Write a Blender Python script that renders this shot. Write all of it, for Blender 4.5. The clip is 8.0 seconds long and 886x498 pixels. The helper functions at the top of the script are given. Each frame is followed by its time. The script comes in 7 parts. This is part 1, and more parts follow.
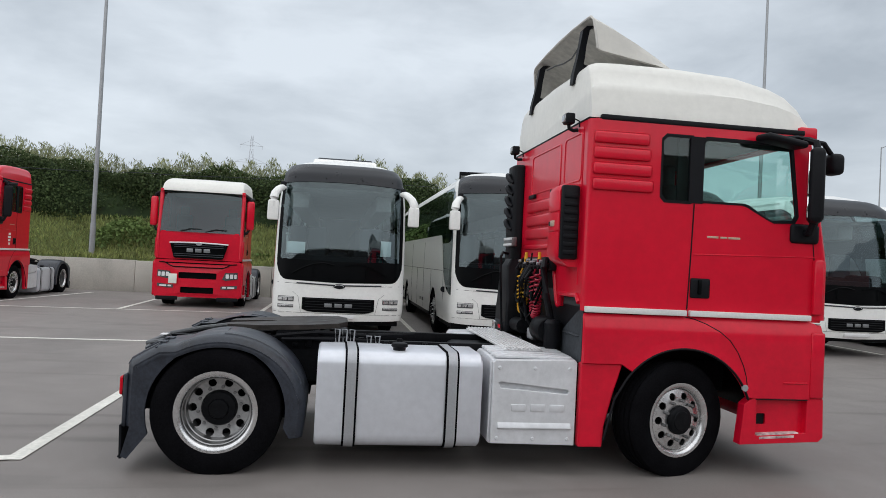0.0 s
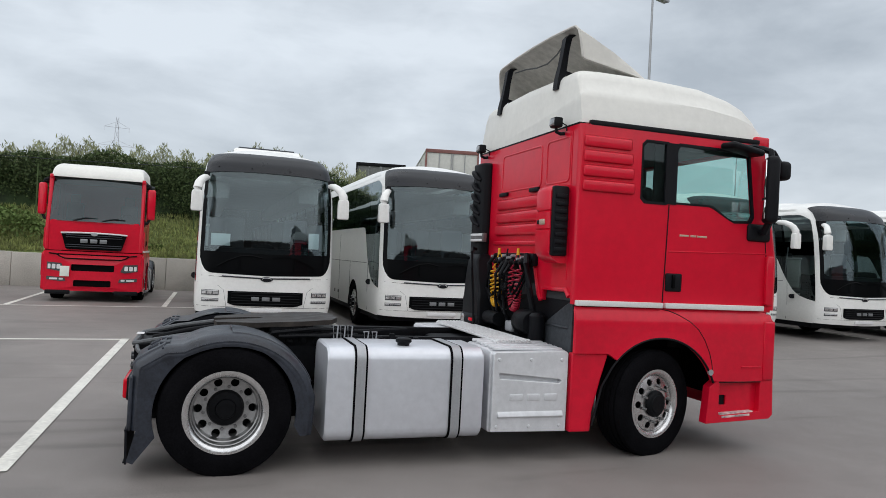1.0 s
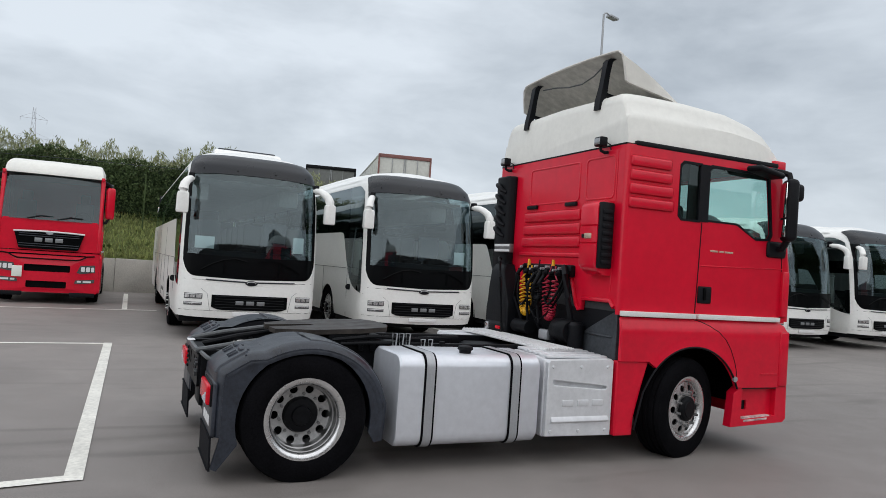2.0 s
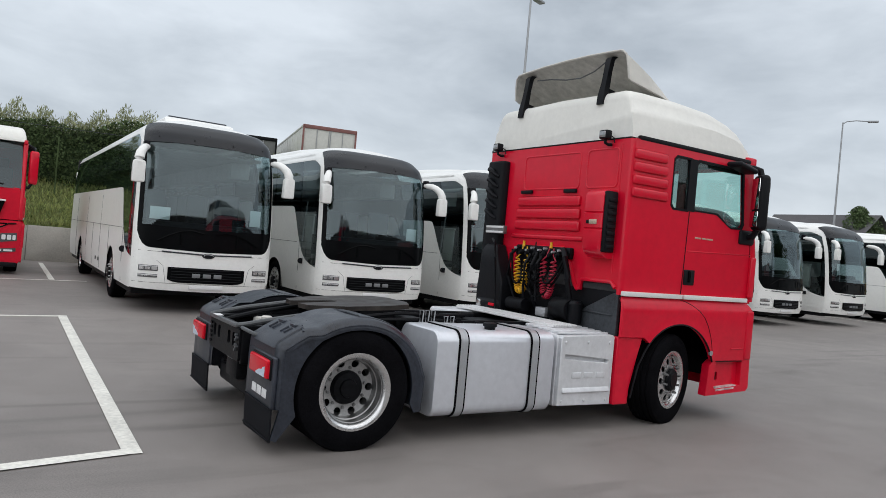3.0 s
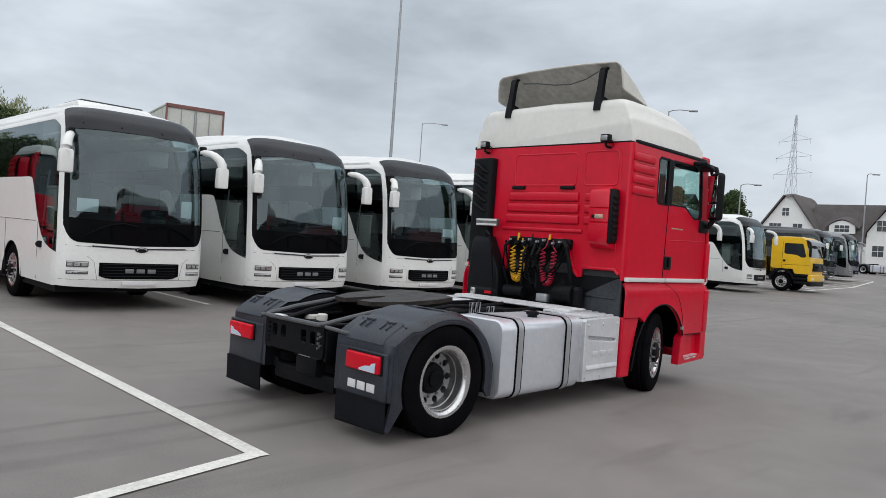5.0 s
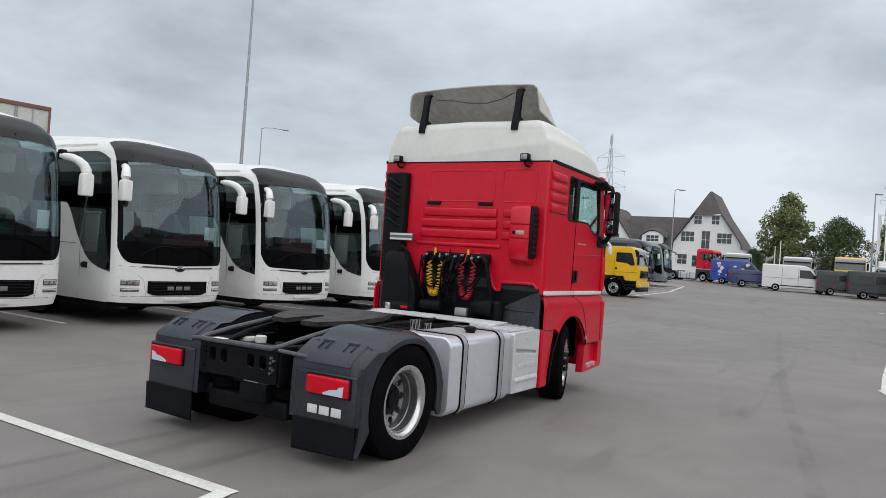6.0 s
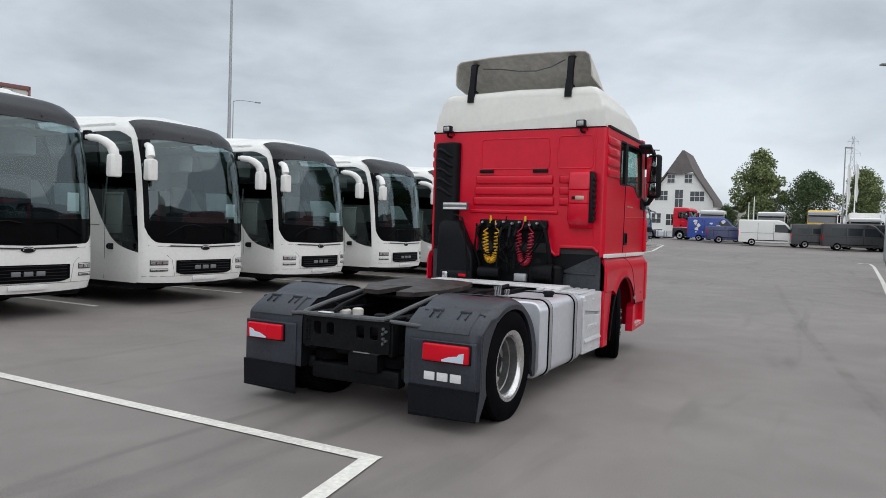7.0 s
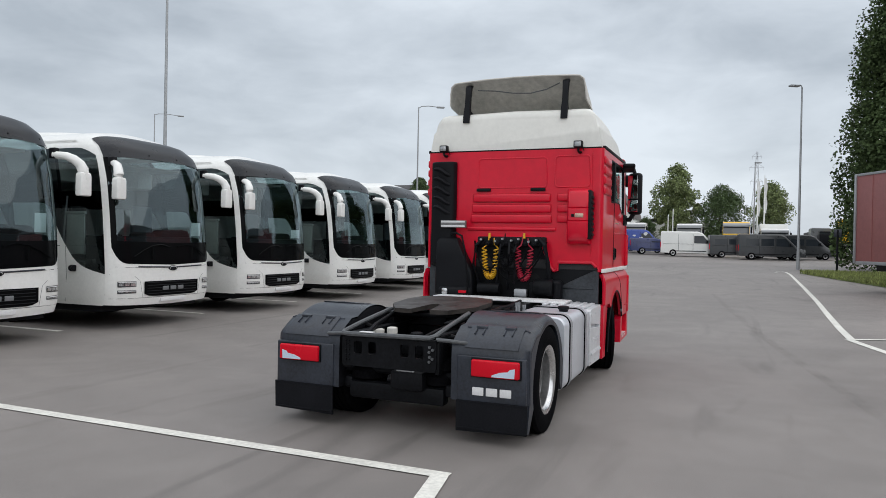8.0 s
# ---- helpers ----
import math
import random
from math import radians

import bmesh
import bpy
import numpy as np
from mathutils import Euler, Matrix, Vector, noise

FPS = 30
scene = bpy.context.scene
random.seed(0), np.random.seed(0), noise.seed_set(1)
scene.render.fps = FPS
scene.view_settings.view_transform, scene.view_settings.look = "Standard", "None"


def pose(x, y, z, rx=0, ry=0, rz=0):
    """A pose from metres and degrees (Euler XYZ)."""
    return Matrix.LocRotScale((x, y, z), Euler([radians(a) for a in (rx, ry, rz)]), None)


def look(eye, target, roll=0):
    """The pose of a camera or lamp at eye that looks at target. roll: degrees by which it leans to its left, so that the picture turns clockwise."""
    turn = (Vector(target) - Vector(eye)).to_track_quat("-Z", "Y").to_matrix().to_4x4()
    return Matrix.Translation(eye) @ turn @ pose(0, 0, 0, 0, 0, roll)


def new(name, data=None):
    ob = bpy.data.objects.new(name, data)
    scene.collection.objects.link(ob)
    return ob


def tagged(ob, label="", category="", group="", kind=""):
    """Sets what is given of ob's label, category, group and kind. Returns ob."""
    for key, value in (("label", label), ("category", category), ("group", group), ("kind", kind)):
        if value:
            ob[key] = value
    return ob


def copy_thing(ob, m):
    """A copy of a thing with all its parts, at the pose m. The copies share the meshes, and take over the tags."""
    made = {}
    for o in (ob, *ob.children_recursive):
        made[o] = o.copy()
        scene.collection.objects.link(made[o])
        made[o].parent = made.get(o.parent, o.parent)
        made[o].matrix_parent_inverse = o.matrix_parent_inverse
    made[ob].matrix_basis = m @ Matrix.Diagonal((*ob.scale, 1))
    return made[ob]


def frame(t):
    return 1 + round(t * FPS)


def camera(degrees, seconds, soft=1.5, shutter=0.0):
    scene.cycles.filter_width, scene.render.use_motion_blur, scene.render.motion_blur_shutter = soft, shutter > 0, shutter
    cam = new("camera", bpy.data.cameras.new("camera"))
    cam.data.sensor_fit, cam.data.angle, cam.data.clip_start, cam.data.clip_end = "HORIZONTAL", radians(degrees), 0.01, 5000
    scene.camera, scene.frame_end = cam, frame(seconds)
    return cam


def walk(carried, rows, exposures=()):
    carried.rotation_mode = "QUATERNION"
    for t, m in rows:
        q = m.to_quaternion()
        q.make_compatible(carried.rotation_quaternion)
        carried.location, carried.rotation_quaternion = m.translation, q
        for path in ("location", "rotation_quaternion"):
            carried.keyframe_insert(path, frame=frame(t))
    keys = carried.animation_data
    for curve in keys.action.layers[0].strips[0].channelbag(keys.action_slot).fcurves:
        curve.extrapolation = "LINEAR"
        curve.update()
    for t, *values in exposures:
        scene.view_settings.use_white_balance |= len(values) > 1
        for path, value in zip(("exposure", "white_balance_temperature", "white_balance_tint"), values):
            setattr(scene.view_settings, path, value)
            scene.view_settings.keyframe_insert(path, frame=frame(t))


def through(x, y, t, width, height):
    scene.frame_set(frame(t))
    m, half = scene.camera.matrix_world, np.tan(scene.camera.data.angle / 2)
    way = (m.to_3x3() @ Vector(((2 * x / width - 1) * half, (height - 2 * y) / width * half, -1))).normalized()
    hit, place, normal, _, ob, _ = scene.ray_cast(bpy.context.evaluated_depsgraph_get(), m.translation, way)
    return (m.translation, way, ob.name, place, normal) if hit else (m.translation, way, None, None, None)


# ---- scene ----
cam = camera(64.1, 8.0, 0.52)
PATH = [
    (0, (-0.1, 0.148, 1.627), (0.199, 2.125, 1.664), 2.9),
    (0.5, (-0.581, 0.109, 1.635), (-0.047, 2.036, 1.654), 3.5),
    (1, (-1.096, 0.222, 1.635), (-0.462, 2.118, 1.66), 2.9),
    (2.5, (-2.75, 0.528, 1.614), (-1.805, 2.29, 1.649), 4.8),
    (3, (-3.304, 0.656, 1.608), (-2.232, 2.344, 1.603), 5.1),
    (3.5, (-3.781, 0.81, 1.619), (-2.621, 2.439, 1.603), 4.4),
    (4, (-4.259, 0.969, 1.614), (-3.006, 2.528, 1.597), 4.3),
    (5.5, (-5.445, 1.921, 1.621), (-3.865, 3.148, 1.622), 4.1),
    (6, (-5.719, 2.358, 1.633), (-4.002, 3.384, 1.66), 4.0),
    (6.5, (-6.088, 2.784, 1.614), (-4.349, 3.771, 1.609), 3.6),
    (7, (-6.379, 3.214, 1.591), (-4.62, 4.163, 1.531), 1.8),
    (7.5, (-6.711, 3.609, 1.619), (-4.916, 4.492, 1.599), 1.1),
    (8, (-6.943, 4.045, 1.614), (-5.09, 4.797, 1.599), 1.1),
]
walk(cam, [(t, look(eye, target, roll)) for t, eye, target, roll in PATH], [(0.0, 0.12), (2.5, 0.12), (5.5, 0.11), (8.0, 0.14)])

# ---- world and light ----
world = bpy.data.worlds.new("sky")
scene.world = world
world.use_nodes = True
wt = world.node_tree
wt.nodes.clear()


def node(tree, kind, **values):
    n = tree.nodes.new(kind)
    for key, value in values.items():
        if key in n.inputs:
            n.inputs[key].default_value = value
    return n


w_out = wt.nodes.new("ShaderNodeOutputWorld")
w_sky = wt.nodes.new("ShaderNodeTexSky")
w_sky.sky_type = "NISHITA"
w_sky.sun_disc = False
w_sky.sun_elevation = radians(58)
w_sky.sun_rotation = radians(149)
w_sky.air_density, w_sky.dust_density = 1.0, 3.0
w_coord = wt.nodes.new("ShaderNodeTexCoord")
w_map = wt.nodes.new("ShaderNodeMapping")
w_map.inputs["Scale"].default_value = (1.0, 1.0, 2.6)
w_n1 = node(wt, "ShaderNodeTexNoise", Scale=2.3, Detail=6.0, Roughness=0.52, Distortion=0.25)
w_n2 = node(wt, "ShaderNodeTexNoise", Scale=6.5, Detail=5.0, Roughness=0.55, Distortion=0.4)
w_add = wt.nodes.new("ShaderNodeMath")
w_add.operation = "MULTIPLY_ADD"
w_add.inputs[1].default_value = 0.35
w_ramp = wt.nodes.new("ShaderNodeValToRGB")
w_ramp.color_ramp.elements[0].position, w_ramp.color_ramp.elements[0].color = 0.45, (0.380, 0.425, 0.474, 1)
w_ramp.color_ramp.elements[1].position, w_ramp.color_ramp.elements[1].color = 0.82, (0.660, 0.716, 0.774, 1)
w_bg1 = node(wt, "ShaderNodeBackground", Strength=0.012)
w_bg2 = node(wt, "ShaderNodeBackground", Strength=1.0)
w_sum = wt.nodes.new("ShaderNodeAddShader")
for a, b in ((w_coord.outputs["Generated"], w_map.inputs["Vector"]), (w_map.outputs[0], w_n1.inputs["Vector"]),
             (w_map.outputs[0], w_n2.inputs["Vector"]), (w_n2.outputs["Fac"], w_add.inputs[0]), (w_n1.outputs["Fac"], w_add.inputs[2]),
             (w_add.outputs[0], w_ramp.inputs["Fac"]), (w_ramp.outputs[0], w_bg2.inputs["Color"]), (w_sky.outputs[0], w_bg1.inputs["Color"]),
             (w_bg1.outputs[0], w_sum.inputs[0]), (w_bg2.outputs[0], w_sum.inputs[1]), (w_sum.outputs[0], w_out.inputs["Surface"])):
    wt.links.new(a, b)

sun = new("sun", bpy.data.lights.new("sun", "SUN"))
sun.data.energy, sun.data.angle, sun.data.color = 1.58, radians(138), (1.0, 0.97, 0.945)
sun.matrix_world = look((0, 0, 30), (9.6, 15.8, 0))
scene.view_settings.exposure = 0.05


# ---- materials ----
def material(name, colour, rough=0.5, metal=0.0, vary=0.12, grain=60.0, stain=1.5, bump=0.0, coat=0.0, rough_vary=0.1, random_tint=0.0, spec=0.5):
    """A surface with fine grain and wide stains; vary is how far the colour swings."""
    m = bpy.data.materials.new(name)
    m.use_nodes = True
    t = m.node_tree
    b = t.nodes["Principled BSDF"]
    b.inputs["Metallic"].default_value = metal
    b.inputs["Coat Weight"].default_value = coat
    b.inputs["Coat Roughness"].default_value = 0.08
    b.inputs["Specular IOR Level"].default_value = spec
    co = t.nodes.new("ShaderNodeTexCoord")
    fine = node(t, "ShaderNodeTexNoise", Scale=grain, Detail=4.0, Roughness=0.6)
    wide = node(t, "ShaderNodeTexNoise", Scale=stain, Detail=5.0, Roughness=0.6, Distortion=0.3)
    mix = t.nodes.new("ShaderNodeMath")
    mix.operation = "MULTIPLY_ADD"
    mix.inputs[1].default_value = 0.5
    half = t.nodes.new("ShaderNodeMath")
    half.operation = "MULTIPLY"
    half.inputs[1].default_value = 0.5
    for n in (fine, wide):
        t.links.new(co.outputs["Object"], n.inputs["Vector"])
    t.links.new(fine.outputs["Fac"], mix.inputs[0])
    t.links.new(wide.outputs["Fac"], half.inputs[0])
    t.links.new(half.outputs[0], mix.inputs[2])
    ramp = t.nodes.new("ShaderNodeValToRGB")
    lo = [max(0.0, c * (1 - vary)) for c in colour]
    hi = [min(1.0, c * (1 + vary)) for c in colour]
    ramp.color_ramp.elements[0].position, ramp.color_ramp.elements[0].color = 0.36, (*lo, 1)
    ramp.color_ramp.elements[1].position, ramp.color_ramp.elements[1].color = 0.64, (*hi, 1)
    t.links.new(mix.outputs[0], ramp.inputs["Fac"])
    source = ramp.outputs[0]
    if random_tint:
        info = t.nodes.new("ShaderNodeNewGeometry")
        hsv = t.nodes.new("ShaderNodeHueSaturation")
        span = t.nodes.new("ShaderNodeMapRange")
        span.inputs["To Min"].default_value, span.inputs["To Max"].default_value = 1 - random_tint, 1 + random_tint
        t.links.new(info.outputs["Random Per Island"], span.inputs["Value"])
        t.links.new(span.outputs[0], hsv.inputs["Value"])
        t.links.new(source, hsv.inputs["Color"])
        source = hsv.outputs[0]
    t.links.new(source, b.inputs["Base Color"])
    rr = t.nodes.new("ShaderNodeMapRange")
    rr.inputs["To Min"].default_value, rr.inputs["To Max"].default_value = max(0.02, rough - rough_vary), min(1.0, rough + rough_vary)
    t.links.new(wide.outputs["Fac"], rr.inputs["Value"])
    t.links.new(rr.outputs[0], b.inputs["Roughness"])
    if bump:
        bp = node(t, "ShaderNodeBump", Strength=bump, Distance=0.01)
        t.links.new(fine.outputs["Fac"], bp.inputs["Height"])
        t.links.new(bp.outputs[0], b.inputs["Normal"])
    return m


def glass_material(name, tint, rough=0.02, base=0.05, sheen=(1.0, 1.0, 1.0)):
    """Tinted sheet glass: a glossy face over a see-through tint."""
    m = bpy.data.materials.new(name)
    m.use_nodes = True
    t = m.node_tree
    t.nodes.clear()
    out = t.nodes.new("ShaderNodeOutputMaterial")
    see = t.nodes.new("ShaderNodeBsdfTransparent")
    see.inputs["Color"].default_value = (*tint, 1)
    shine = t.nodes.new("ShaderNodeBsdfGlossy")
    shine.inputs["Roughness"].default_value = rough
    shine.inputs["Color"].default_value = (*sheen, 1)
    face = node(t, "ShaderNodeLayerWeight", Blend=0.5)
    curve = t.nodes.new("ShaderNodeMath")
    curve.operation = "POWER"
    curve.inputs[1].default_value = 4.0
    gain = t.nodes.new("ShaderNodeMath")
    gain.operation = "MULTIPLY_ADD"
    gain.inputs[1].default_value, gain.inputs[2].default_value = 0.85, base
    mix = t.nodes.new("ShaderNodeMixShader")
    t.links.new(face.outputs["Facing"], curve.inputs[0])
    t.links.new(curve.outputs[0], gain.inputs[0])
    t.links.new(gain.outputs[0], mix.inputs[0])
    t.links.new(see.outputs[0], mix.inputs[1])
    t.links.new(shine.outputs[0], mix.inputs[2])
    t.links.new(mix.outputs[0], out.inputs["Surface"])
    return m


RED = material("red_paint", (0.64, 0.004, 0.026), 0.34, vary=0.08, grain=9, stain=1.2, rough_vary=0.08, spec=0.24, coat=0.35)
RED_LOW = material("red_plastic_paint", (0.64, 0.004, 0.027), 0.38, vary=0.10, grain=14, stain=2.0, spec=0.22, coat=0.30)
WHITE = material("white_paint", (0.85, 0.85, 0.82), 0.35, vary=0.05, grain=20, stain=0.8, coat=0.3)
ROOF_WHITE = material("cream_roof_paint", (0.78, 0.77, 0.72), 0.45, vary=0.05, grain=15, stain=1.5, coat=0.1)
SEAM = material("panel_gap_shadow", (0.10, 0.10, 0.10), 0.8, vary=0.2)
STRIPE = material("white_stripe_tape", (0.72, 0.72, 0.70), 0.5, vary=0.08)
FLAP_IN = material("grey_moulding", (0.60, 0.58, 0.54), 0.8, vary=0.10, grain=20, stain=3)
BLACK_PLASTIC = material("black_plastic", (0.006, 0.0065, 0.0085), 0.5, vary=0.3, grain=80, stain=3, bump=0.1, spec=0.16)
GREY_PLASTIC = material("dark_grey_plastic", (0.021, 0.0255, 0.036), 0.36, vary=0.45, grain=45, stain=4.5, bump=0.14, rough_vary=0.22, spec=0.5)
RUBBER = material("tyre_rubber", (0.0055, 0.0055, 0.0065), 0.85, vary=0.4, grain=90, stain=4, bump=0.3, spec=0.02)
FLAP_RUBBER = material("mudflap_rubber", (0.010, 0.0105, 0.013), 0.75, vary=0.3, grain=70, stain=3, bump=0.2, spec=0.10)
GRIME = material("chassis_paint", (0.007, 0.0075, 0.009), 0.45, vary=0.4, grain=40, stain=5, bump=0.2, spec=0.10)
WING_GREY = material("dusty_grey_liner", (0.045, 0.050, 0.057), 0.6, vary=0.3, grain=30, stain=4, bump=0.1, spec=0.25)
GREASE = material("greasy_steel", (0.030, 0.025, 0.022), 0.50, vary=0.7, grain=9, stain=7, bump=0.2, rough_vary=0.3, spec=0.35)
TUBE_GREY = material("worn_grey_tube", (0.085, 0.09, 0.095), 0.42, vary=0.3, grain=30, stain=8, spec=0.4)
STEEL = material("rim_steel", (0.66, 0.66, 0.66), 0.27, metal=0.95, vary=0.12, grain=30, stain=6)
RIM_DARK = material("rim_inside", (0.20, 0.20, 0.20), 0.5, metal=0.6, vary=0.3, grain=50, stain=6, bump=0.1)
SILVER = material("silver_tank_paint", (0.68, 0.70, 0.745), 0.33, metal=0.42, vary=0.06, grain=14, stain=2.5)
SILVER2 = material("silver_cover_paint", (0.68, 0.69, 0.71), 0.40, metal=0.2, vary=0.10, grain=18, stain=4)
STRAP = material("strap_steel", (0.40, 0.41, 0.43), 0.4, metal=0.4, vary=0.1)
ALU = material("aluminium_plate", (0.74, 0.74, 0.74), 0.42, metal=0.2, vary=0.15, grain=60, stain=4, bump=0.1)
LAMP_RED = material("red_lens", (0.62, 0.004, 0.018), 0.25, vary=0.1, grain=150, spec=0.25)
LAMP_CLEAR = material("clear_lens", (0.55, 0.66, 0.78), 0.12, vary=0.1, grain=150, coat=0.6)
LETTER = material("pale_letter", (0.72, 0.72, 0.72), 0.5, vary=0.08)
SCUFF = material("scuffed_step_edge", (0.55, 0.42, 0.42), 0.6, vary=0.6, grain=25, stain=12)
BADGE = material("brassy_badge", (0.55, 0.42, 0.32), 0.4, metal=0.4, vary=0.3, grain=120)
LETTER_DARK = material("grey_badge", (0.24, 0.25, 0.26), 0.35, metal=0.5, vary=0.1)
YELLOW_HOSE = material("yellow_hose", (0.78, 0.42, 0.015), 0.4, vary=0.12)
RED_HOSE = material("red_hose", (0.42, 0.012, 0.04), 0.4, vary=0.12)
CHROME = material("mirror_silver", (0.85, 0.86, 0.87), 0.03, metal=1.0, vary=0.02, rough_vary=0.01)


def thin_moulding(name, colour, through=0.36):
    """Thin white fibreglass: daylight glows through the sheet."""
    m = bpy.data.materials.new(name)
    m.use_nodes = True
    t = m.node_tree
    b = t.nodes["Principled BSDF"]
    co = t.nodes.new("ShaderNodeTexCoord")
    stain = node(t, "ShaderNodeTexNoise", Scale=5.0, Detail=5.0, Roughness=0.6)
    t.links.new(co.outputs["Object"], stain.inputs["Vector"])
    ramp = t.nodes.new("ShaderNodeValToRGB")
    ramp.color_ramp.elements[0].position, ramp.color_ramp.elements[0].color = 0.35, (*[c * 0.86 for c in colour], 1)
    ramp.color_ramp.elements[1].position, ramp.color_ramp.elements[1].color = 0.65, (*colour, 1)
    t.links.new(stain.outputs["Fac"], ramp.inputs["Fac"])
    t.links.new(ramp.outputs[0], b.inputs["Base Color"])
    b.inputs["Roughness"].default_value = 0.5
    glow = t.nodes.new("ShaderNodeBsdfTranslucent")
    t.links.new(ramp.outputs[0], glow.inputs["Color"])
    mix = t.nodes.new("ShaderNodeMixShader")
    mix.inputs[0].default_value = through
    t.links.new(b.outputs[0], mix.inputs[1])
    t.links.new(glow.outputs[0], mix.inputs[2])
    t.links.new(mix.outputs[0], t.nodes["Material Output"].inputs["Surface"])
    return m


FIBREGLASS = thin_moulding("thin_white_fibreglass", (0.80, 0.78, 0.72), 0.17)
SPOILER_LINING = material("raw_fibreglass_lining", (0.50, 0.485, 0.45), 0.6, vary=0.22, grain=14, stain=4, bump=0.15, spec=0.3)
CAB_GLASS = glass_material("tinted_window_glass", (0.80, 0.95, 0.92))
BUS_GLASS = glass_material("smoked_coach_glass", (0.08, 0.105, 0.11), base=0.03, sheen=(0.86, 0.97, 1.0))
SCREEN_GLASS = glass_material("windscreen_glass", (0.52, 0.64, 0.68), base=0.095, sheen=(0.82, 0.96, 1.0))
BUNK_GLASS = glass_material("bunk_window_glass", (0.62, 0.74, 0.72), base=0.04)
DOOR_GLASS = glass_material("coach_door_glass", (0.34, 0.42, 0.42), base=0.05, sheen=(0.86, 0.97, 1.0))
CAB_SCREEN = glass_material("clear_windscreen_glass", (0.72, 0.84, 0.82))
DARK_SCREEN = glass_material("dim_windscreen_glass", (0.16, 0.20, 0.21), base=0.075, sheen=(0.86, 0.97, 1.0))
DARK_TRIM = material("black_gloss_trim", (0.004, 0.0045, 0.005), 0.18, vary=0.2, spec=0.05)
CHARCOAL = material("charcoal_front_cap", (0.017, 0.019, 0.023), 0.30, vary=0.12, spec=0.28)
INTERIOR = material("dark_upholstery", (0.03, 0.031, 0.033), 0.85, vary=0.3, grain=50)
DASH = material("black_dashboard_vinyl", (0.008, 0.0085, 0.010), 0.6, vary=0.3, grain=40, spec=0.1)
GREY_SEAT = material("grey_upholstery", (0.07, 0.072, 0.078), 0.85, vary=0.3, grain=50)
LAMP_BED = material("headlamp_bed", (0.10, 0.105, 0.11), 0.2, metal=0.3, vary=0.3, grain=60, coat=0.5)
HEADLIGHT = material("headlamp_glass", (0.36, 0.37, 0.38), 0.12, metal=0.5, vary=0.28, grain=30, stain=20, coat=0.6)
PAPER = material("paper_card", (0.78, 0.80, 0.74), 0.8, vary=0.05)
GALV = material("galvanised_steel", (0.33, 0.34, 0.35), 0.5, metal=0.5, vary=0.1, grain=20, stain=2)
PYLON = material("weathered_pylon_steel", (0.50, 0.52, 0.55), 0.6, metal=0.2, vary=0.1)
LINE = material("road_paint", (0.70, 0.685, 0.63), 0.7, vary=0.22, grain=28, stain=2.5, bump=0.2)
CONCRETE = material("wall_concrete", (0.46, 0.44, 0.395), 0.85, vary=0.22, grain=30, stain=0.8, bump=0.4)
CURTAIN = material("trailer_curtain", (0.27, 0.095, 0.09), 0.55, vary=0.12, grain=10, stain=0.8)
BOX_GREY = material("box_trailer_sheet", (0.50, 0.50, 0.46), 0.5, vary=0.1, grain=8, stain=1)
BOX_DARK = material("weathered_dark_sheet", (0.12, 0.125, 0.12), 0.6, vary=0.2, grain=8, stain=1)
RUST = material("rusty_frame", (0.20, 0.085, 0.075), 0.7, vary=0.3)
YELLOW = material("yellow_paint", (0.90, 0.53, 0.015), 0.35, vary=0.1, coat=0.3)
SILVER_GREY = material("silver_grey_paint", (0.25, 0.26, 0.27), 0.3, metal=0.3, vary=0.08, coat=0.4)
RIM_MID = material("rim_barrel_steel", (0.30, 0.30, 0.30), 0.33, metal=0.85, vary=0.2, grain=30, stain=6)
RIM_GREY = material("rim_disc_grey", (0.40, 0.40, 0.40), 0.42, metal=0.5, vary=0.2, grain=40, stain=8, bump=0.05)
VAN_GREY = material("grey_metallic_paint", (0.042, 0.045, 0.048), 0.3, metal=0.2, vary=0.12, coat=0.4)
BLUE = material("blue_paint", (0.03, 0.07, 0.34), 0.3, vary=0.15, grain=8, coat=0.4)
NAVY = material("navy_paint", (0.02, 0.03, 0.12), 0.3, vary=0.15, coat=0.4)
WALL_WHITE = material("white_render", (0.84, 0.84, 0.82), 0.85, vary=0.06, grain=6, stain=0.5)
THATCH = material("thatched_roof", (0.105, 0.092, 0.090), 0.95, vary=0.3, grain=9, stain=0.6, bump=0.6)
SLATE = material("slate_roof", (0.075, 0.072, 0.075), 0.8, vary=0.2, grain=10, stain=0.6)
WINDOW_DARK = material("dark_window_pane", (0.025, 0.03, 0.036), 0.1, vary=0.2, spec=0.4)
HOUSE_PANE = material("house_window_pane", (0.075, 0.082, 0.09), 0.12, vary=0.3, grain=2, spec=0.5)
VAN_SCREEN = material("van_windscreen", (0.05, 0.055, 0.06), 0.12, vary=0.1, spec=0.9, coat=0.5)
BARK = material("bark", (0.10, 0.08, 0.06), 0.9, vary=0.35, grain=18, stain=2, bump=0.7)
LEAF = material("broad_leaves", (0.066, 0.105, 0.034), 0.6, vary=0.3, grain=4, stain=0.5, random_tint=0.45)
LEAF_LIGHT = material("light_leaves", (0.165, 0.205, 0.078), 0.6, vary=0.3, grain=4, stain=0.5, random_tint=0.45)
LEAF_DARK = material("hedge_leaves", (0.062, 0.092, 0.036), 0.75, vary=0.3, grain=4, stain=0.5, random_tint=0.25, spec=0.15)
BANK_LEAF = material("bank_leaves", (0.115, 0.17, 0.052), 0.75, vary=0.3, grain=4, stain=0.5, random_tint=0.25, spec=0.15)
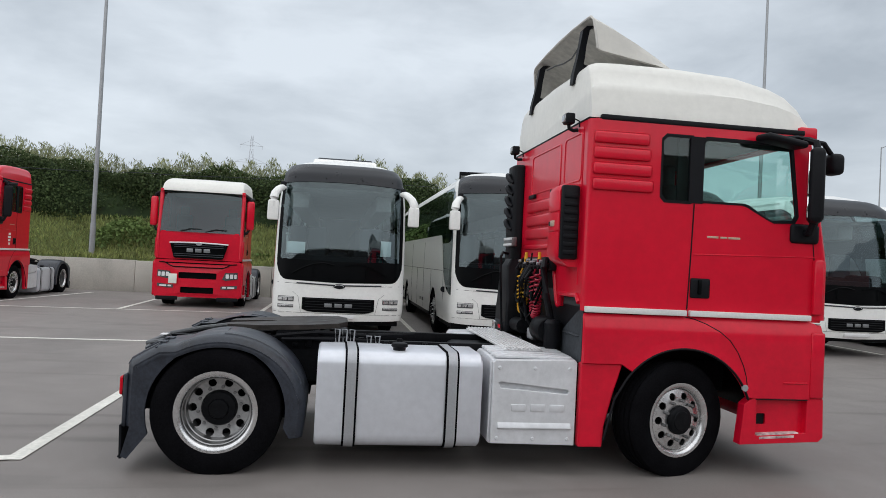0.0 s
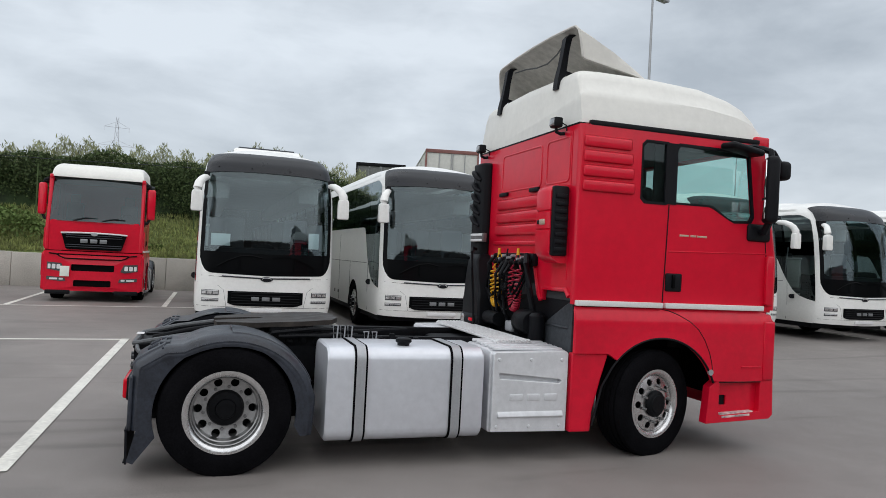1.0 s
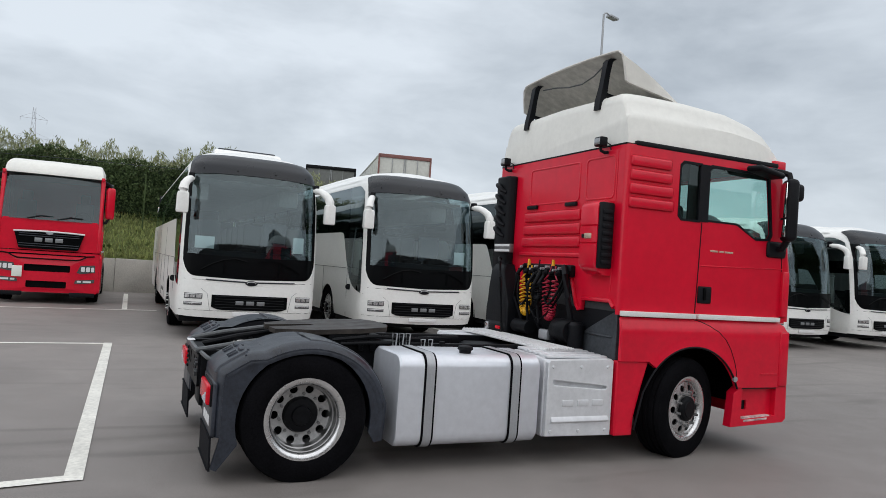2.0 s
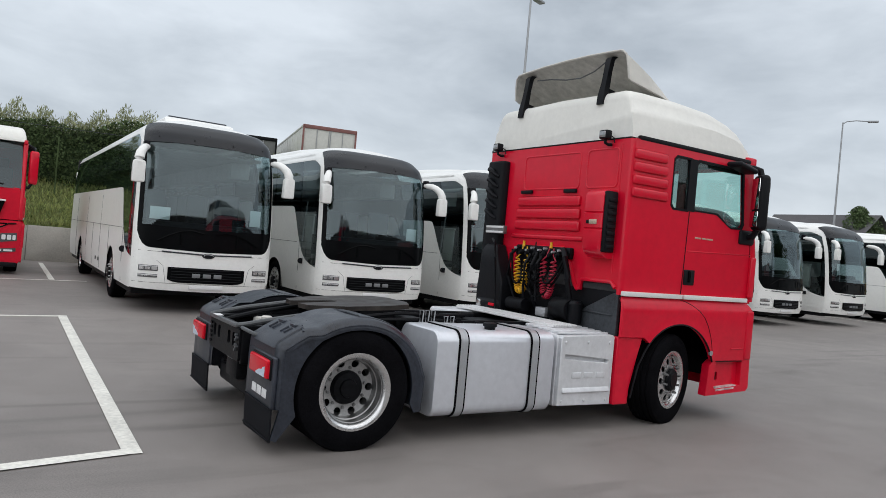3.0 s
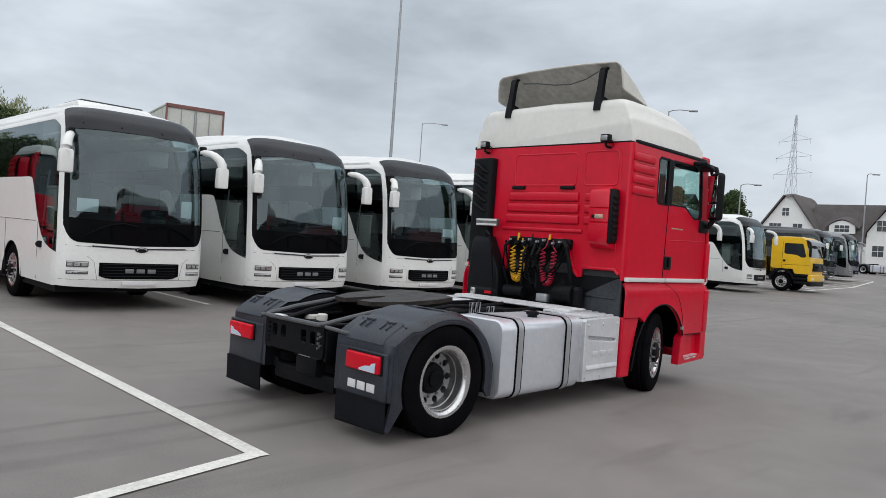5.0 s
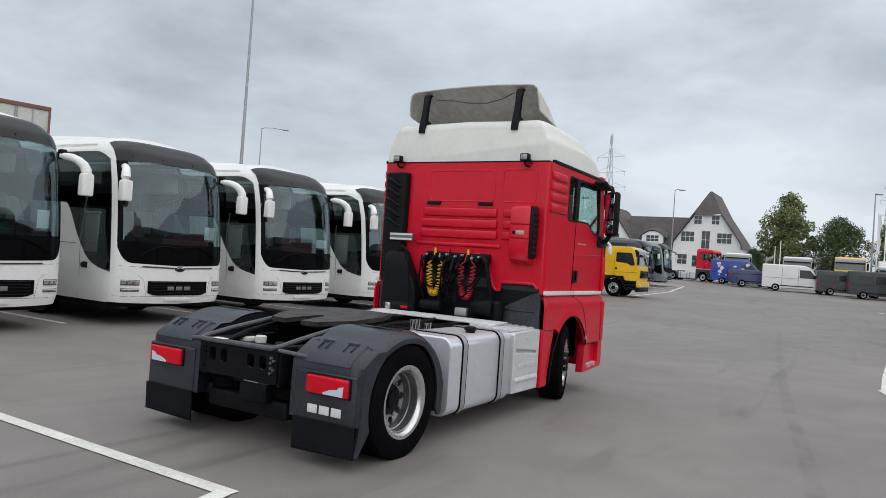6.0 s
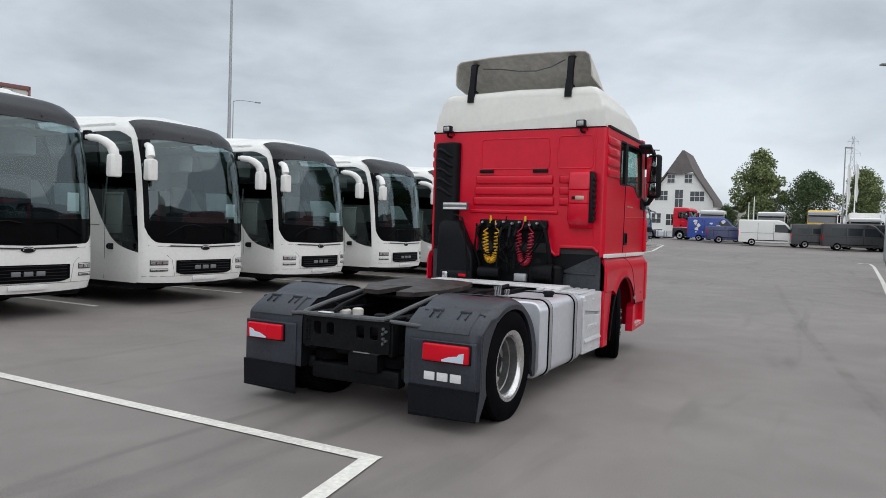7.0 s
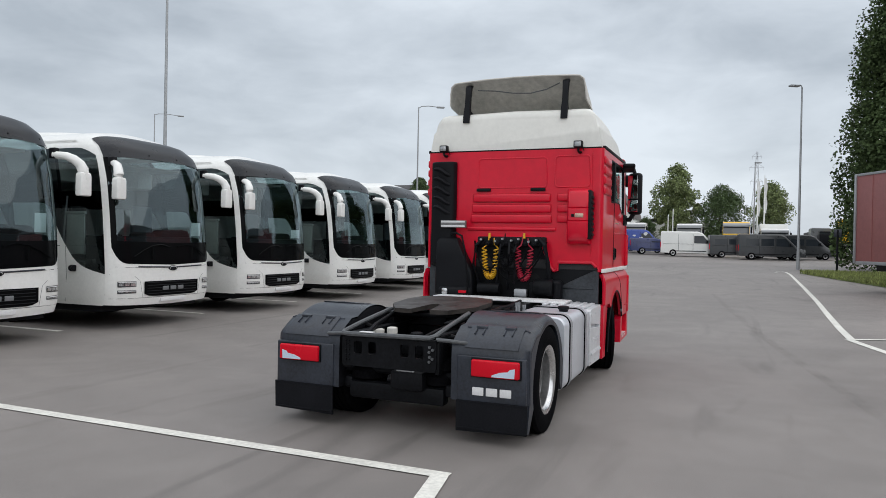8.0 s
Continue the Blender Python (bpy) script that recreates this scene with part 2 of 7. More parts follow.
STALK = material("dry_hedge_shoots", (0.25, 0.27, 0.14), 0.8, vary=0.3, grain=5, stain=0.6, random_tint=0.35)
GRASS = material("grass_blades", (0.215, 0.245, 0.078), 0.8, vary=0.35, grain=3, stain=0.4, random_tint=0.45)
HEDGE_SHADE = material("hedge_inner_shade", (0.022, 0.042, 0.012), 0.9, vary=0.5, grain=6, stain=1.2, bump=0.8)
SOIL = material("grassy_bank", (0.13, 0.17, 0.05), 0.95, vary=0.4, grain=9, stain=0.5, bump=0.6)


def asphalt():
    m = bpy.data.materials.new("worn_asphalt")
    m.use_nodes = True
    t = m.node_tree
    b = t.nodes["Principled BSDF"]
    co = t.nodes.new("ShaderNodeTexCoord")
    fine = node(t, "ShaderNodeTexNoise", Scale=95.0, Detail=3.0, Roughness=0.7)
    mid = node(t, "ShaderNodeTexNoise", Scale=1.3, Detail=6.0, Roughness=0.62, Distortion=0.6)
    wide = node(t, "ShaderNodeTexNoise", Scale=0.16, Detail=5.0, Roughness=0.55, Distortion=0.8)
    stretch = t.nodes.new("ShaderNodeMapping")
    stretch.inputs["Scale"].default_value = (0.22, 1.6, 1.0)
    stretch.inputs["Rotation"].default_value = (0, 0, radians(-16))
    skid = node(t, "ShaderNodeTexNoise", Scale=0.7, Detail=3.0, Roughness=0.5, Distortion=1.6)
    for n in (fine, mid, wide):
        t.links.new(co.outputs["Object"], n.inputs["Vector"])
    t.links.new(co.outputs["Object"], stretch.inputs["Vector"])
    t.links.new(stretch.outputs[0], skid.inputs["Vector"])

    def ramp(source, p0, c0, p1, c1):
        r = t.nodes.new("ShaderNodeValToRGB")
        r.color_ramp.elements[0].position, r.color_ramp.elements[0].color = p0, (c0, c0, c0, 1)
        r.color_ramp.elements[1].position, r.color_ramp.elements[1].color = p1, (c1, c1, c1, 1)
        t.links.new(source, r.inputs["Fac"])
        return r.outputs[0]

    def times(a, c):
        x = t.nodes.new("ShaderNodeMix")
        x.data_type, x.blend_type = "RGBA", "MULTIPLY"
        x.inputs["Factor"].default_value = 1.0
        t.links.new(a, x.inputs["A"])
        t.links.new(c, x.inputs["B"])
        return x.outputs["Result"]

    base = t.nodes.new("ShaderNodeRGB")
    base.outputs[0].default_value = (0.230, 0.208, 0.195, 1)
    c = times(base.outputs[0], ramp(fine.outputs["Fac"], 0.3, 0.72, 0.7, 1.22))
    c = times(c, ramp(mid.outputs["Fac"], 0.32, 0.90, 0.66, 1.08))
    c = times(c, ramp(wide.outputs["Fac"], 0.34, 0.86, 0.66, 1.10))
    c = times(c, ramp(skid.outputs["Fac"], 0.30, 0.80, 0.40, 1.0))
    t.links.new(c, b.inputs["Base Color"])
    b.inputs["Roughness"].default_value = 0.64
    bp = node(t, "ShaderNodeBump", Strength=0.35, Distance=0.006)
    t.links.new(fine.outputs["Fac"], bp.inputs["Height"])
    t.links.new(bp.outputs[0], b.inputs["Normal"])
    return m


ASPHALT = asphalt()


def rubbed_rubber():
    """Thin broken tyre rubber through which the asphalt shows."""
    m = bpy.data.materials.new("rubbed_tyre_rubber")
    m.use_nodes = True
    t = m.node_tree
    b = t.nodes["Principled BSDF"]
    b.inputs["Base Color"].default_value = (0.05, 0.047, 0.045, 1)
    b.inputs["Roughness"].default_value = 0.8
    co = t.nodes.new("ShaderNodeTexCoord")
    spots = node(t, "ShaderNodeTexNoise", Scale=2.2, Detail=6.0, Roughness=0.7)
    t.links.new(co.outputs["Object"], spots.inputs["Vector"])
    ramp = t.nodes.new("ShaderNodeMapRange")
    ramp.inputs["From Min"].default_value, ramp.inputs["From Max"].default_value = 0.38, 0.72
    ramp.inputs["To Min"].default_value, ramp.inputs["To Max"].default_value = 0.0, 0.15
    t.links.new(spots.outputs["Fac"], ramp.inputs["Value"])
    clear = t.nodes.new("ShaderNodeBsdfTransparent")
    mix = t.nodes.new("ShaderNodeMixShader")
    t.links.new(ramp.outputs[0], mix.inputs[0])
    t.links.new(clear.outputs[0], mix.inputs[1])
    t.links.new(b.outputs[0], mix.inputs[2])
    t.links.new(mix.outputs[0], t.nodes["Material Output"].inputs["Surface"])
    return m


TYRE_MARK = rubbed_rubber()


# ---- mesh tools ----
def part(name, bm, mat, parent=None, label="", sharp=38, merge=True):
    """Links a bmesh as one mesh object, under a thing or a part where one is given."""
    if merge:
        bmesh.ops.remove_doubles(bm, verts=bm.verts, dist=0.0004)
    bmesh.ops.recalc_face_normals(bm, faces=bm.faces)
    me = bpy.data.meshes.new(name)
    bm.to_mesh(me)
    bm.free()
    me.materials.append(mat)
    for p in me.polygons:
        p.use_smooth = True
    me.set_sharp_from_angle(angle=radians(sharp))
    ob = new(name, me)
    if parent:
        ob.parent = parent
    if label:
        tagged(ob, label)
    return ob


def soften(ob, width=0.012, seg=3):
    """Rounds the edges of a moulded part."""
    bv = ob.modifiers.new("edges", "BEVEL")
    bv.width, bv.segments, bv.limit_method, bv.angle_limit = width, seg, "ANGLE", radians(40)
    return ob


def thing(name, m, label, category, group="", kind=""):
    ob = new(name)
    ob.empty_display_size = 0.2
    ob.matrix_basis = m
    return tagged(ob, label, category, group, kind)


def B():
    return bmesh.new()


def box(bm, x0, x1, y0, y1, z0, z1, bevel=0.0, seg=2, m=None):
    made = bmesh.ops.create_cube(bm, size=1.0)["verts"]
    for v in made:
        v.co = Vector(((x0 + x1) / 2 + v.co.x * (x1 - x0), (y0 + y1) / 2 + v.co.y * (y1 - y0), (z0 + z1) / 2 + v.co.z * (z1 - z0)))
    faces = {f for v in made for f in v.link_faces}
    if bevel:
        edges = list({e for v in made for e in v.link_edges})
        out = bmesh.ops.bevel(bm, geom=edges, offset=bevel, segments=seg, affect="EDGES", profile=0.5)
        made = list({v for f in out["faces"] for v in f.verts} | {v for v in made if v.is_valid})
    if m:
        for v in made:
            v.co = m @ v.co
    return bm


def ring(bm, pts):
    return [bm.verts.new(p) for p in pts]


def bridge(bm, a, b, closed=True):
    n = len(a)
    for i in range(n if closed else n - 1):
        j = (i + 1) % n
        try:
            bm.faces.new((a[i], a[j], b[j], b[i]))
        except ValueError:
            pass


def loft(bm, rings, closed=True, caps=True):
    made = [ring(bm, r) for r in rings]
    for a, b in zip(made, made[1:]):
        bridge(bm, a, b, closed)
    if caps and closed:
        bm.faces.new(made[0])
        bm.faces.new(made[-1][::-1])
    return bm


def rod(bm, p0, p1, r0, r1=None, seg=10, caps=True):
    p0, p1 = Vector(p0), Vector(p1)
    r1 = r0 if r1 is None else r1
    q = (p1 - p0).to_track_quat("Z", "Y").to_matrix()
    rings = []
    for p, r in ((p0, r0), (p1, r1)):
        rings.append([p + q @ Vector((math.cos(6.28318 * k / seg) * r, math.sin(6.28318 * k / seg) * r, 0)) for k in range(seg)])
    return loft(bm, rings, True, caps)


def tube(bm, pts, r, seg=8, flat=1.0, caps=True):
    """A swept tube along points; r may be a list."""
    pts = [Vector(p) for p in pts]
    rs = r if isinstance(r, (list, tuple)) else [r] * len(pts)
    rings, up = [], Vector((0.013, 0.027, 1))
    for i, p in enumerate(pts):
        way = (pts[min(i + 1, len(pts) - 1)] - pts[max(i - 1, 0)]).normalized()
        side = way.cross(up)
        if side.length < 0.1:
            side = way.cross(Vector((1, 0.1, 0)))
        side.normalize()
        top = side.cross(way)
        rings.append([p + side * math.cos(6.28318 * k / seg) * rs[i] + top * math.sin(6.28318 * k / seg) * rs[i] * flat for k in range(seg)])
    return loft(bm, rings, True, caps)


def lathe(bm, profile, m, seg=40, closed=False):
    """Turns (along, radius) pairs about the local x axis of m."""
    rings = []
    for a, r in profile:
        rings.append([m @ Vector((a, math.cos(6.28318 * k / seg) * r, math.sin(6.28318 * k / seg) * r)) for k in range(seg)])
    loft(bm, rings, True, False)
    return bm


def arc(cx, cy, r, a0, a1, n, ry=None):
    ry = r if ry is None else ry
    return [(cx + r * math.cos(radians(a0 + (a1 - a0) * k / n)), cy + ry * math.sin(radians(a0 + (a1 - a0) * k / n))) for k in range(n + 1)]


def rounded(x0, x1, y0, y1, r, n=4):
    return arc(x1 - r, y1 - r, r, 0, 90, n) + arc(x0 + r, y1 - r, r, 90, 180, n) + arc(x0 + r, y0 + r, r, 180, 270, n) + arc(x1 - r, y0 + r, r, 270, 360, n)


def slab(bm, outer, holes, place, d0, d1):
    """A plate with real holes. outer and holes are loops of (u, v); place(u, v, d) gives the point."""
    flat = bmesh.new()
    loops = [outer] + list(holes)
    made = []
    for lp in loops:
        vs = [flat.verts.new((u, v, 0)) for u, v in lp]
        made += [flat.edges.new((vs[i], vs[(i + 1) % len(vs)])) for i in range(len(vs))]
    bmesh.ops.triangle_fill(flat, use_beauty=True, use_dissolve=False, edges=made, normal=(0, 0, 1))
    flat.verts.index_update()
    co = [tuple(v.co[:2]) for v in flat.verts]
    tris = [[v.index for v in f.verts] for f in flat.faces]
    flat.free()
    for d, flip in ((d0, False), (d1, True)):
        vs = [bm.verts.new(place(u, v, d)) for u, v in co]
        for tr in tris:
            bm.faces.new([vs[k] for k in (tr[::-1] if flip else tr)])
    for lp in loops:
        a = ring(bm, [place(u, v, d0) for u, v in lp])
        b = ring(bm, [place(u, v, d1) for u, v in lp])
        bridge(bm, a, b)
    return bm


def flip_y(bm):
    for v in bm.verts:
        v.co.y = -v.co.y
    bmesh.ops.reverse_faces(bm, faces=bm.faces)
    return bm


def both(name, build, mat, parent, label="", sharp=38):
    """The same part on the near side and mirrored on the far side."""
    near = part(name, build(B()), mat, parent, label, sharp)
    far = part(name, flip_y(build(B())), mat, parent, label, sharp)
    return near, far


def ground_z(x):
    """The yard rises gently towards the far row of vans."""
    return 0.00024 * max(0.0, min(x, 72.0) - 2.0) ** 2


def side_place(u, v, d):
    return (u, d, v)


def front_place(u, v, d):
    return (d, u, v)


def steps_of_span(a, b, n):
    return [a + (b - a) * k / n for k in range(n + 1)]


def steps_of(n):
    return [k / n for k in range(n + 1)]


# ---- wheels ----
def tyre_profile(r, w, rim):
    h = w / 2
    grooves = []
    for g in (-0.30, -0.10, 0.10, 0.30):
        c = g * w
        grooves += [(c - 0.012, r), (c - 0.009, r - 0.014), (c + 0.009, r - 0.014), (c + 0.012, r)]
    return [(-h * 0.86, rim), (-h * 0.98, rim + 0.03), (-h, (r + rim) / 2), (-h * 0.97, r - 0.05), (-h * 0.86, r - 0.012)] + grooves + [
        (h * 0.86, r - 0.012), (h * 0.97, r - 0.05), (h, (r + rim) / 2), (h * 0.98, rim + 0.03), (h * 0.86, rim)]


def wheel(parent, x, y, z, side, r=0.465, w=0.31, rim=0.30, deep=0.13, twin=False, steer=0.0, seg=44, holes=10, simple=False, split=False):
    """side -1: the outer face looks to -y. deep: how far the disc sits inside the rim's lip (negative: it bulges out)."""
    m = pose(x, y, z, 0, 0, (-90 if side < 0 else 90) + steer)
    hub = part("wheel", lathe(B(), [(-0.030, rim - 0.040), (-0.004, rim - 0.031), (0.004, rim - 0.022), (0.012, rim - 0.006), (0.012, rim + 0.012), (-0.004, rim + 0.014), (-0.02, rim - 0.01), (-0.035, rim - 0.022), (-0.09, rim - 0.035),
                                   (-0.20, rim - 0.045), (-0.26, rim - 0.045), (-w + 0.02, rim - 0.01)], m, seg), STEEL, parent, "scuffed silver steel rim" if not simple else "")
    part("rim_barrel", lathe(B(), [(-0.030, rim - 0.040), (-0.034, rim - 0.046), (-0.10, rim - 0.050), (-0.106, rim - 0.058), (-0.24, rim - 0.075), (-w + 0.02, rim - 0.04)], m, seg), RIM_MID, hub)
    part("tyre", lathe(B(), tyre_profile(r, w, rim), m @ pose(-w / 2 + 0.022, 0, 0), seg), RUBBER, hub, "black truck tyre" if not simple else "")
    if twin:
        part("tyre", lathe(B(), tyre_profile(r, w, rim), m @ pose(-w * 1.5 - 0.025, 0, 0), seg), RUBBER, hub)
    a = -deep
    disc = B()
    rd = rim - 0.045
    slab(disc, arc(0, 0, rd, 0, 354, 40), [arc(rd * 0.80 * math.cos(k * 6.28318 / holes), rd * 0.80 * math.sin(k * 6.28318 / holes), 0.031, 0, 330, 10) for k in range(holes)],
         lambda u, v, d: m @ Vector((d + (0.03 if deep > 0 else -0.035) * ((u * u + v * v) / rd ** 2), u, v)), a, a - 0.012)
    part("wheel_disc", disc, RIM_GREY if deep > 0 else STEEL, hub)
    back = B()
    lathe(back, [(a - 0.09, 0.0), (a - 0.09, rim - 0.06)], m, 24)
    part("brake_drum", back, GRIME, hub)
    nuts, rn = B(), rim * 0.545
    for k in range(10):
        c, s = math.cos(k * 0.628318 + 0.2) * rn, math.sin(k * 0.628318 + 0.2) * rn
        rod(nuts, m @ Vector((a - 0.005, c, s)), m @ Vector((a + 0.032, c, s)), 0.015, 0.012, 6)
        if split:
            part("wheel_nut", nuts, RIM_DARK, hub)
            nuts = B()
    if split:
        nuts.free()
    else:
        part("wheel_nuts", nuts, STEEL, hub)
    q = rim / 0.275 * (1.0 if deep > 0 else 0.9)
    if deep > 0:
        cap = lathe(B(), [(a, 0.130 * q), (a + 0.02, 0.128 * q), (a + 0.055, 0.115 * q), (a + 0.062, 0.072 * q), (a + 0.08, 0.066 * q), (a + 0.084, 0.0)], m, 26)
    else:
        cap = lathe(B(), [(a - 0.01, 0.125 * q), (a + 0.012, 0.122 * q), (a + 0.022, 0.112 * q), (a + 0.026, 0.085 * q), (a + 0.034, 0.080 * q), (a + 0.036, 0.0)], m, 26)
    part("hub", cap, GRIME, hub)
    return hub


# ---- articulated tractor ----
def arch(x, r, z0, a0=0, a1=180, n=18, zc=0.45):
    return arc(x, zc, r, a0, a1, n)


def door_window():
    return [(3.70, 2.225), (3.70, 2.70), (3.74, 2.74), (4.44, 2.735), (4.49, 2.70), (4.56, 2.16), (4.53, 2.105), (4.34, 2.095), (4.28, 2.12), (4.12, 2.215), (4.08, 2.225)]


def bunk_window():
    return [(3.36, 2.25), (3.36, 2.70), (3.40, 2.74), (3.60, 2.74), (3.62, 2.72), (3.62, 2.23), (3.60, 2.21), (3.40, 2.21)]


def tractor(m, paint, roof_paint, low_paint, mirror_paint, label, spoiler=True, full=True, steer=0.0):
    root = thing("tractor_truck", m @ Matrix.Diagonal((1, 0.959, 1, 1)), label, "truck")
    W = 1.22
    # frame
    for s in (-1, 1):
        rail = B()
        box(rail, -0.66, 4.4, s * 0.43 - 0.01, s * 0.43 + 0.01, 0.57, 0.835)
        box(rail, -0.66, 4.4, s * 0.39 - 0.04, s * 0.39 + 0.04, 0.82, 0.84, 0.004)
        box(rail, 0.10, 2.6, s * 0.41 - 0.03, s * 0.41 + 0.03, 0.83, 0.925, 0.004)
        box(rail, -0.66, 4.4, s * 0.39 - 0.04, s * 0.39 + 0.04, 0.565, 0.585, 0.004)
        part("chassis_rail", rail, GRIME, root)
    for x in (-0.30, 0.55, 1.6, 2.3):
        cm = B()
        box(cm, x - 0.05, x + 0.05, -0.42, 0.42, 0.62, 0.79, 0.02)
        part("cross_member", cm, GRIME, root)
    axle = B()
    rod(axle, (0, -0.9, 0.465), (0, 0.9, 0.465), 0.075, seg=16)
    lathe(axle, [(-0.24, 0.02), (-0.2, 0.14), (-0.05, 0.24), (0.05, 0.24), (0.2, 0.14), (0.24, 0.02)], pose(0, 0, 0.47), 22)
    part("rear_axle", axle, GRIME, root)
    ax2 = B()
    box(ax2, 3.54, 3.66, -0.85, 0.85, 0.36, 0.46, 0.02)
    part("front_axle", ax2, GRIME, root)
    for s in (-1, 1):
        bellow = B()
        lathe(bellow, [(0.0, 0.10), (0.02, 0.15), (0.09, 0.165), (0.12, 0.135), (0.15, 0.165), (0.22, 0.15), (0.24, 0.10)], pose(-0.42, s * 0.36, 0.40, 0, -90, 0), 20)
        part("air_bellow", bellow, RUBBER, root)
    eng = B()
    box(eng, 1.9, 3.2, -0.36, 0.36, 0.42, 0.88, 0.06)
    box(eng, 2.75, 4.3, -0.42, 0.42, 0.55, 1.30, 0.08)
    part("engine", eng, GRIME, root)

    # wheels
    wheel(root, 0.0, -W + 0.0, 0.452, -1, r=0.468, rim=0.287, deep=0.19, twin=True, split=full)
    wheel(root, 0.0, W - 0.0, 0.452, 1, r=0.468, rim=0.287, deep=0.19, twin=True, split=full)
    wheel(root, 3.6, -W + 0.02, 0.452, -1, r=0.468, deep=-0.012, steer=steer, rim=0.287, split=full)
    wheel(root, 3.6, W - 0.02, 0.452, 1, r=0.468, deep=-0.012, steer=steer, rim=0.287, split=full)

    # rear mudguards
    prof = [(0.625, 0.27), (0.637, 0.42), (0.640, 0.55)] + [(x, 0.475 + (z - 0.43) * 0.87) for x, z in arc(0.015, 0.43, 0.620, 14, 122, 20)] + [(-0.43, 0.925), (-0.53, 0.868), (-0.612, 0.815), (-0.634, 0.775), (-0.640, 0.66), (-0.640, 0.52), (-0.640, 0.34)]
    norms = []
    for k in range(len(prof)):
        (xa, za), (xb, zb) = prof[max(k - 1, 0)], prof[min(k + 1, len(prof) - 1)]
        d = math.hypot(xb - xa, zb - za)
        norms.append(((zb - za) / d, -(xb - xa) / d))

    def guard_shell(bm):
        yo, yi = -W - 0.015, -0.60
        rings = []
        for (x, z), (nx, nz) in zip(prof, norms):
            rings.append([(x - nx * q, y, z - nz * q) for q, y in ((0.090, yo + 0.004), (0.075, yo), (0.05, yo + 0.008), (0.02, yo + 0.032), (0.005, yo + 0.062), (0.0, yo + 0.10), (0.0, yi + 0.05), (0.008, yi + 0.015), (0.045, yi))])
        loft(bm, rings, False)
        return bm

    def guard_lip(bm):
        # the outer side wall that drops round the tyre
        outer = [(x - nx * 0.05, z - nz * 0.05) for (x, z), (nx, nz) in zip(prof, norms)]
        inner = arc(0.0, 0.45, 0.494, 199, -12, 30)
        slab(bm, outer + [(-0.642, 0.13), (-0.60, 0.112)] + inner + [(0.53, 0.27)], [], side_place, -W - 0.011, -W + 0.015)
        return bm

    for s in (-1, 1):
        bm = guard_shell(B())
        bmesh.ops.solidify(bm, geom=bm.faces[:], thickness=0.012)
        if s > 0:
            flip_y(bm)
        g = part("mudguard", bm, GREY_PLASTIC, root, "dark grey plastic rear mudguard")
        lip = guard_lip(B())
        part("mudguard_lip", lip if s < 0 else flip_y(lip), GREY_PLASTIC, g)
        splash = slab(B(), [(x - nx * 0.015, z - nz * 0.015) for (x, z), (nx, nz) in zip(prof, norms)], [], side_place, -0.565, -0.555)
        part("splash_plate", splash if s < 0 else flip_y(splash), FLAP_RUBBER, g)
        back = B()
        box(back, -0.652, -0.622, -W + 0.004, -0.605, 0.335, 0.715, 0.014, 3)
        part("back_panel", back if s < 0 else flip_y(back), GREY_PLASTIC, g)
        # raised covers over the top and the rear slope
        for k0, k1, lift in ((4, 18, 0.010), (24, 28, 0.014)):
            cover = B()
            rings = []
            for (x, z), (nx, nz) in list(zip(prof, norms))[k0:k1]:
                rings.append([(x + nx * q, y, z + nz * q) for q, y in ((-0.004, -W + 0.075), (lift * 0.7, -W + 0.082), (lift, -W + 0.10), (lift, -0.68), (lift * 0.7, -0.665), (-0.004, -0.66))])
            loft(cover, rings, False)
            part("guard_cover", cover if s < 0 else flip_y(cover), GREY_PLASTIC, g)
        seam = B()
        tube(seam, [(-0.445, -W + 0.03, 0.905), (-0.44, -W + 0.09, 0.920), (-0.44, -0.9, 0.922), (-0.44, -0.62, 0.918)], 0.008, 6)
        part("cover_joint", seam if s < 0 else flip_y(seam), GREY_PLASTIC, g)
        seam = B()
        tube(seam, [(0.05, -W + 0.03, 0.988), (0.03, -W + 0.10, 1.012), (0.02, -0.9, 1.024), (0.02, -0.62, 1.012)], 0.007, 6)
        part("cover_joint", seam if s < 0 else flip_y(seam), GREY_PLASTIC, g)
        for y in (-1.02, -0.76):
            seam = B()
            box(seam, -0.475, -0.405, y - 0.05, y + 0.05, 0.905, 0.938, 0.008)
            box(seam, -0.545, -0.47, y - 0.042, y - 0.030, 0.855, 0.912, 0.005, 2, pose(-0.5, 0, 0.88, 0, -30, 0) @ pose(0.5, 0, -0.88))
            box(seam, -0.545, -0.47, y + 0.030, y + 0.042, 0.855, 0.912, 0.005, 2, pose(-0.5, 0, 0.88, 0, -30, 0) @ pose(0.5, 0, -0.88))
            part("cover_clip", seam if s < 0 else flip_y(seam), GREY_PLASTIC, g)
        flap = B()
        slab(flap, [(-W - 0.005, 0.112), (-W - 0.008, 0.35), (-0.605, 0.35), (-0.605, 0.095)], [], lambda u, v, d: (d + 0.03 * (0.35 - v), u, v), -0.660, -0.646)
        for z in (0.343, 0.125):
            box(flap, -0.664, -0.646, -W, -0.61, z - 0.006, z + 0.006, 0.003)
        part("mudflap", flap if s < 0 else flip_y(flap), FLAP_RUBBER, g, "black rubber mudflap with a pale emblem")
        badge = B()
        if s < 0:
            for k, wd in enumerate((0.10, 0.10, 0.10)):
                y = -1.09 + k * 0.121
                box(badge, -0.657, -0.645, y, y + wd, 0.396, 0.462, 0.005)
            part("emblem", badge, LETTER, g, "pale grey emblem bars")
        else:
            badge.free()
        lamp = B()
        box(lamp, -0.692, -0.640, -1.165, -0.745, 0.552, 0.690, 0.016, 4)
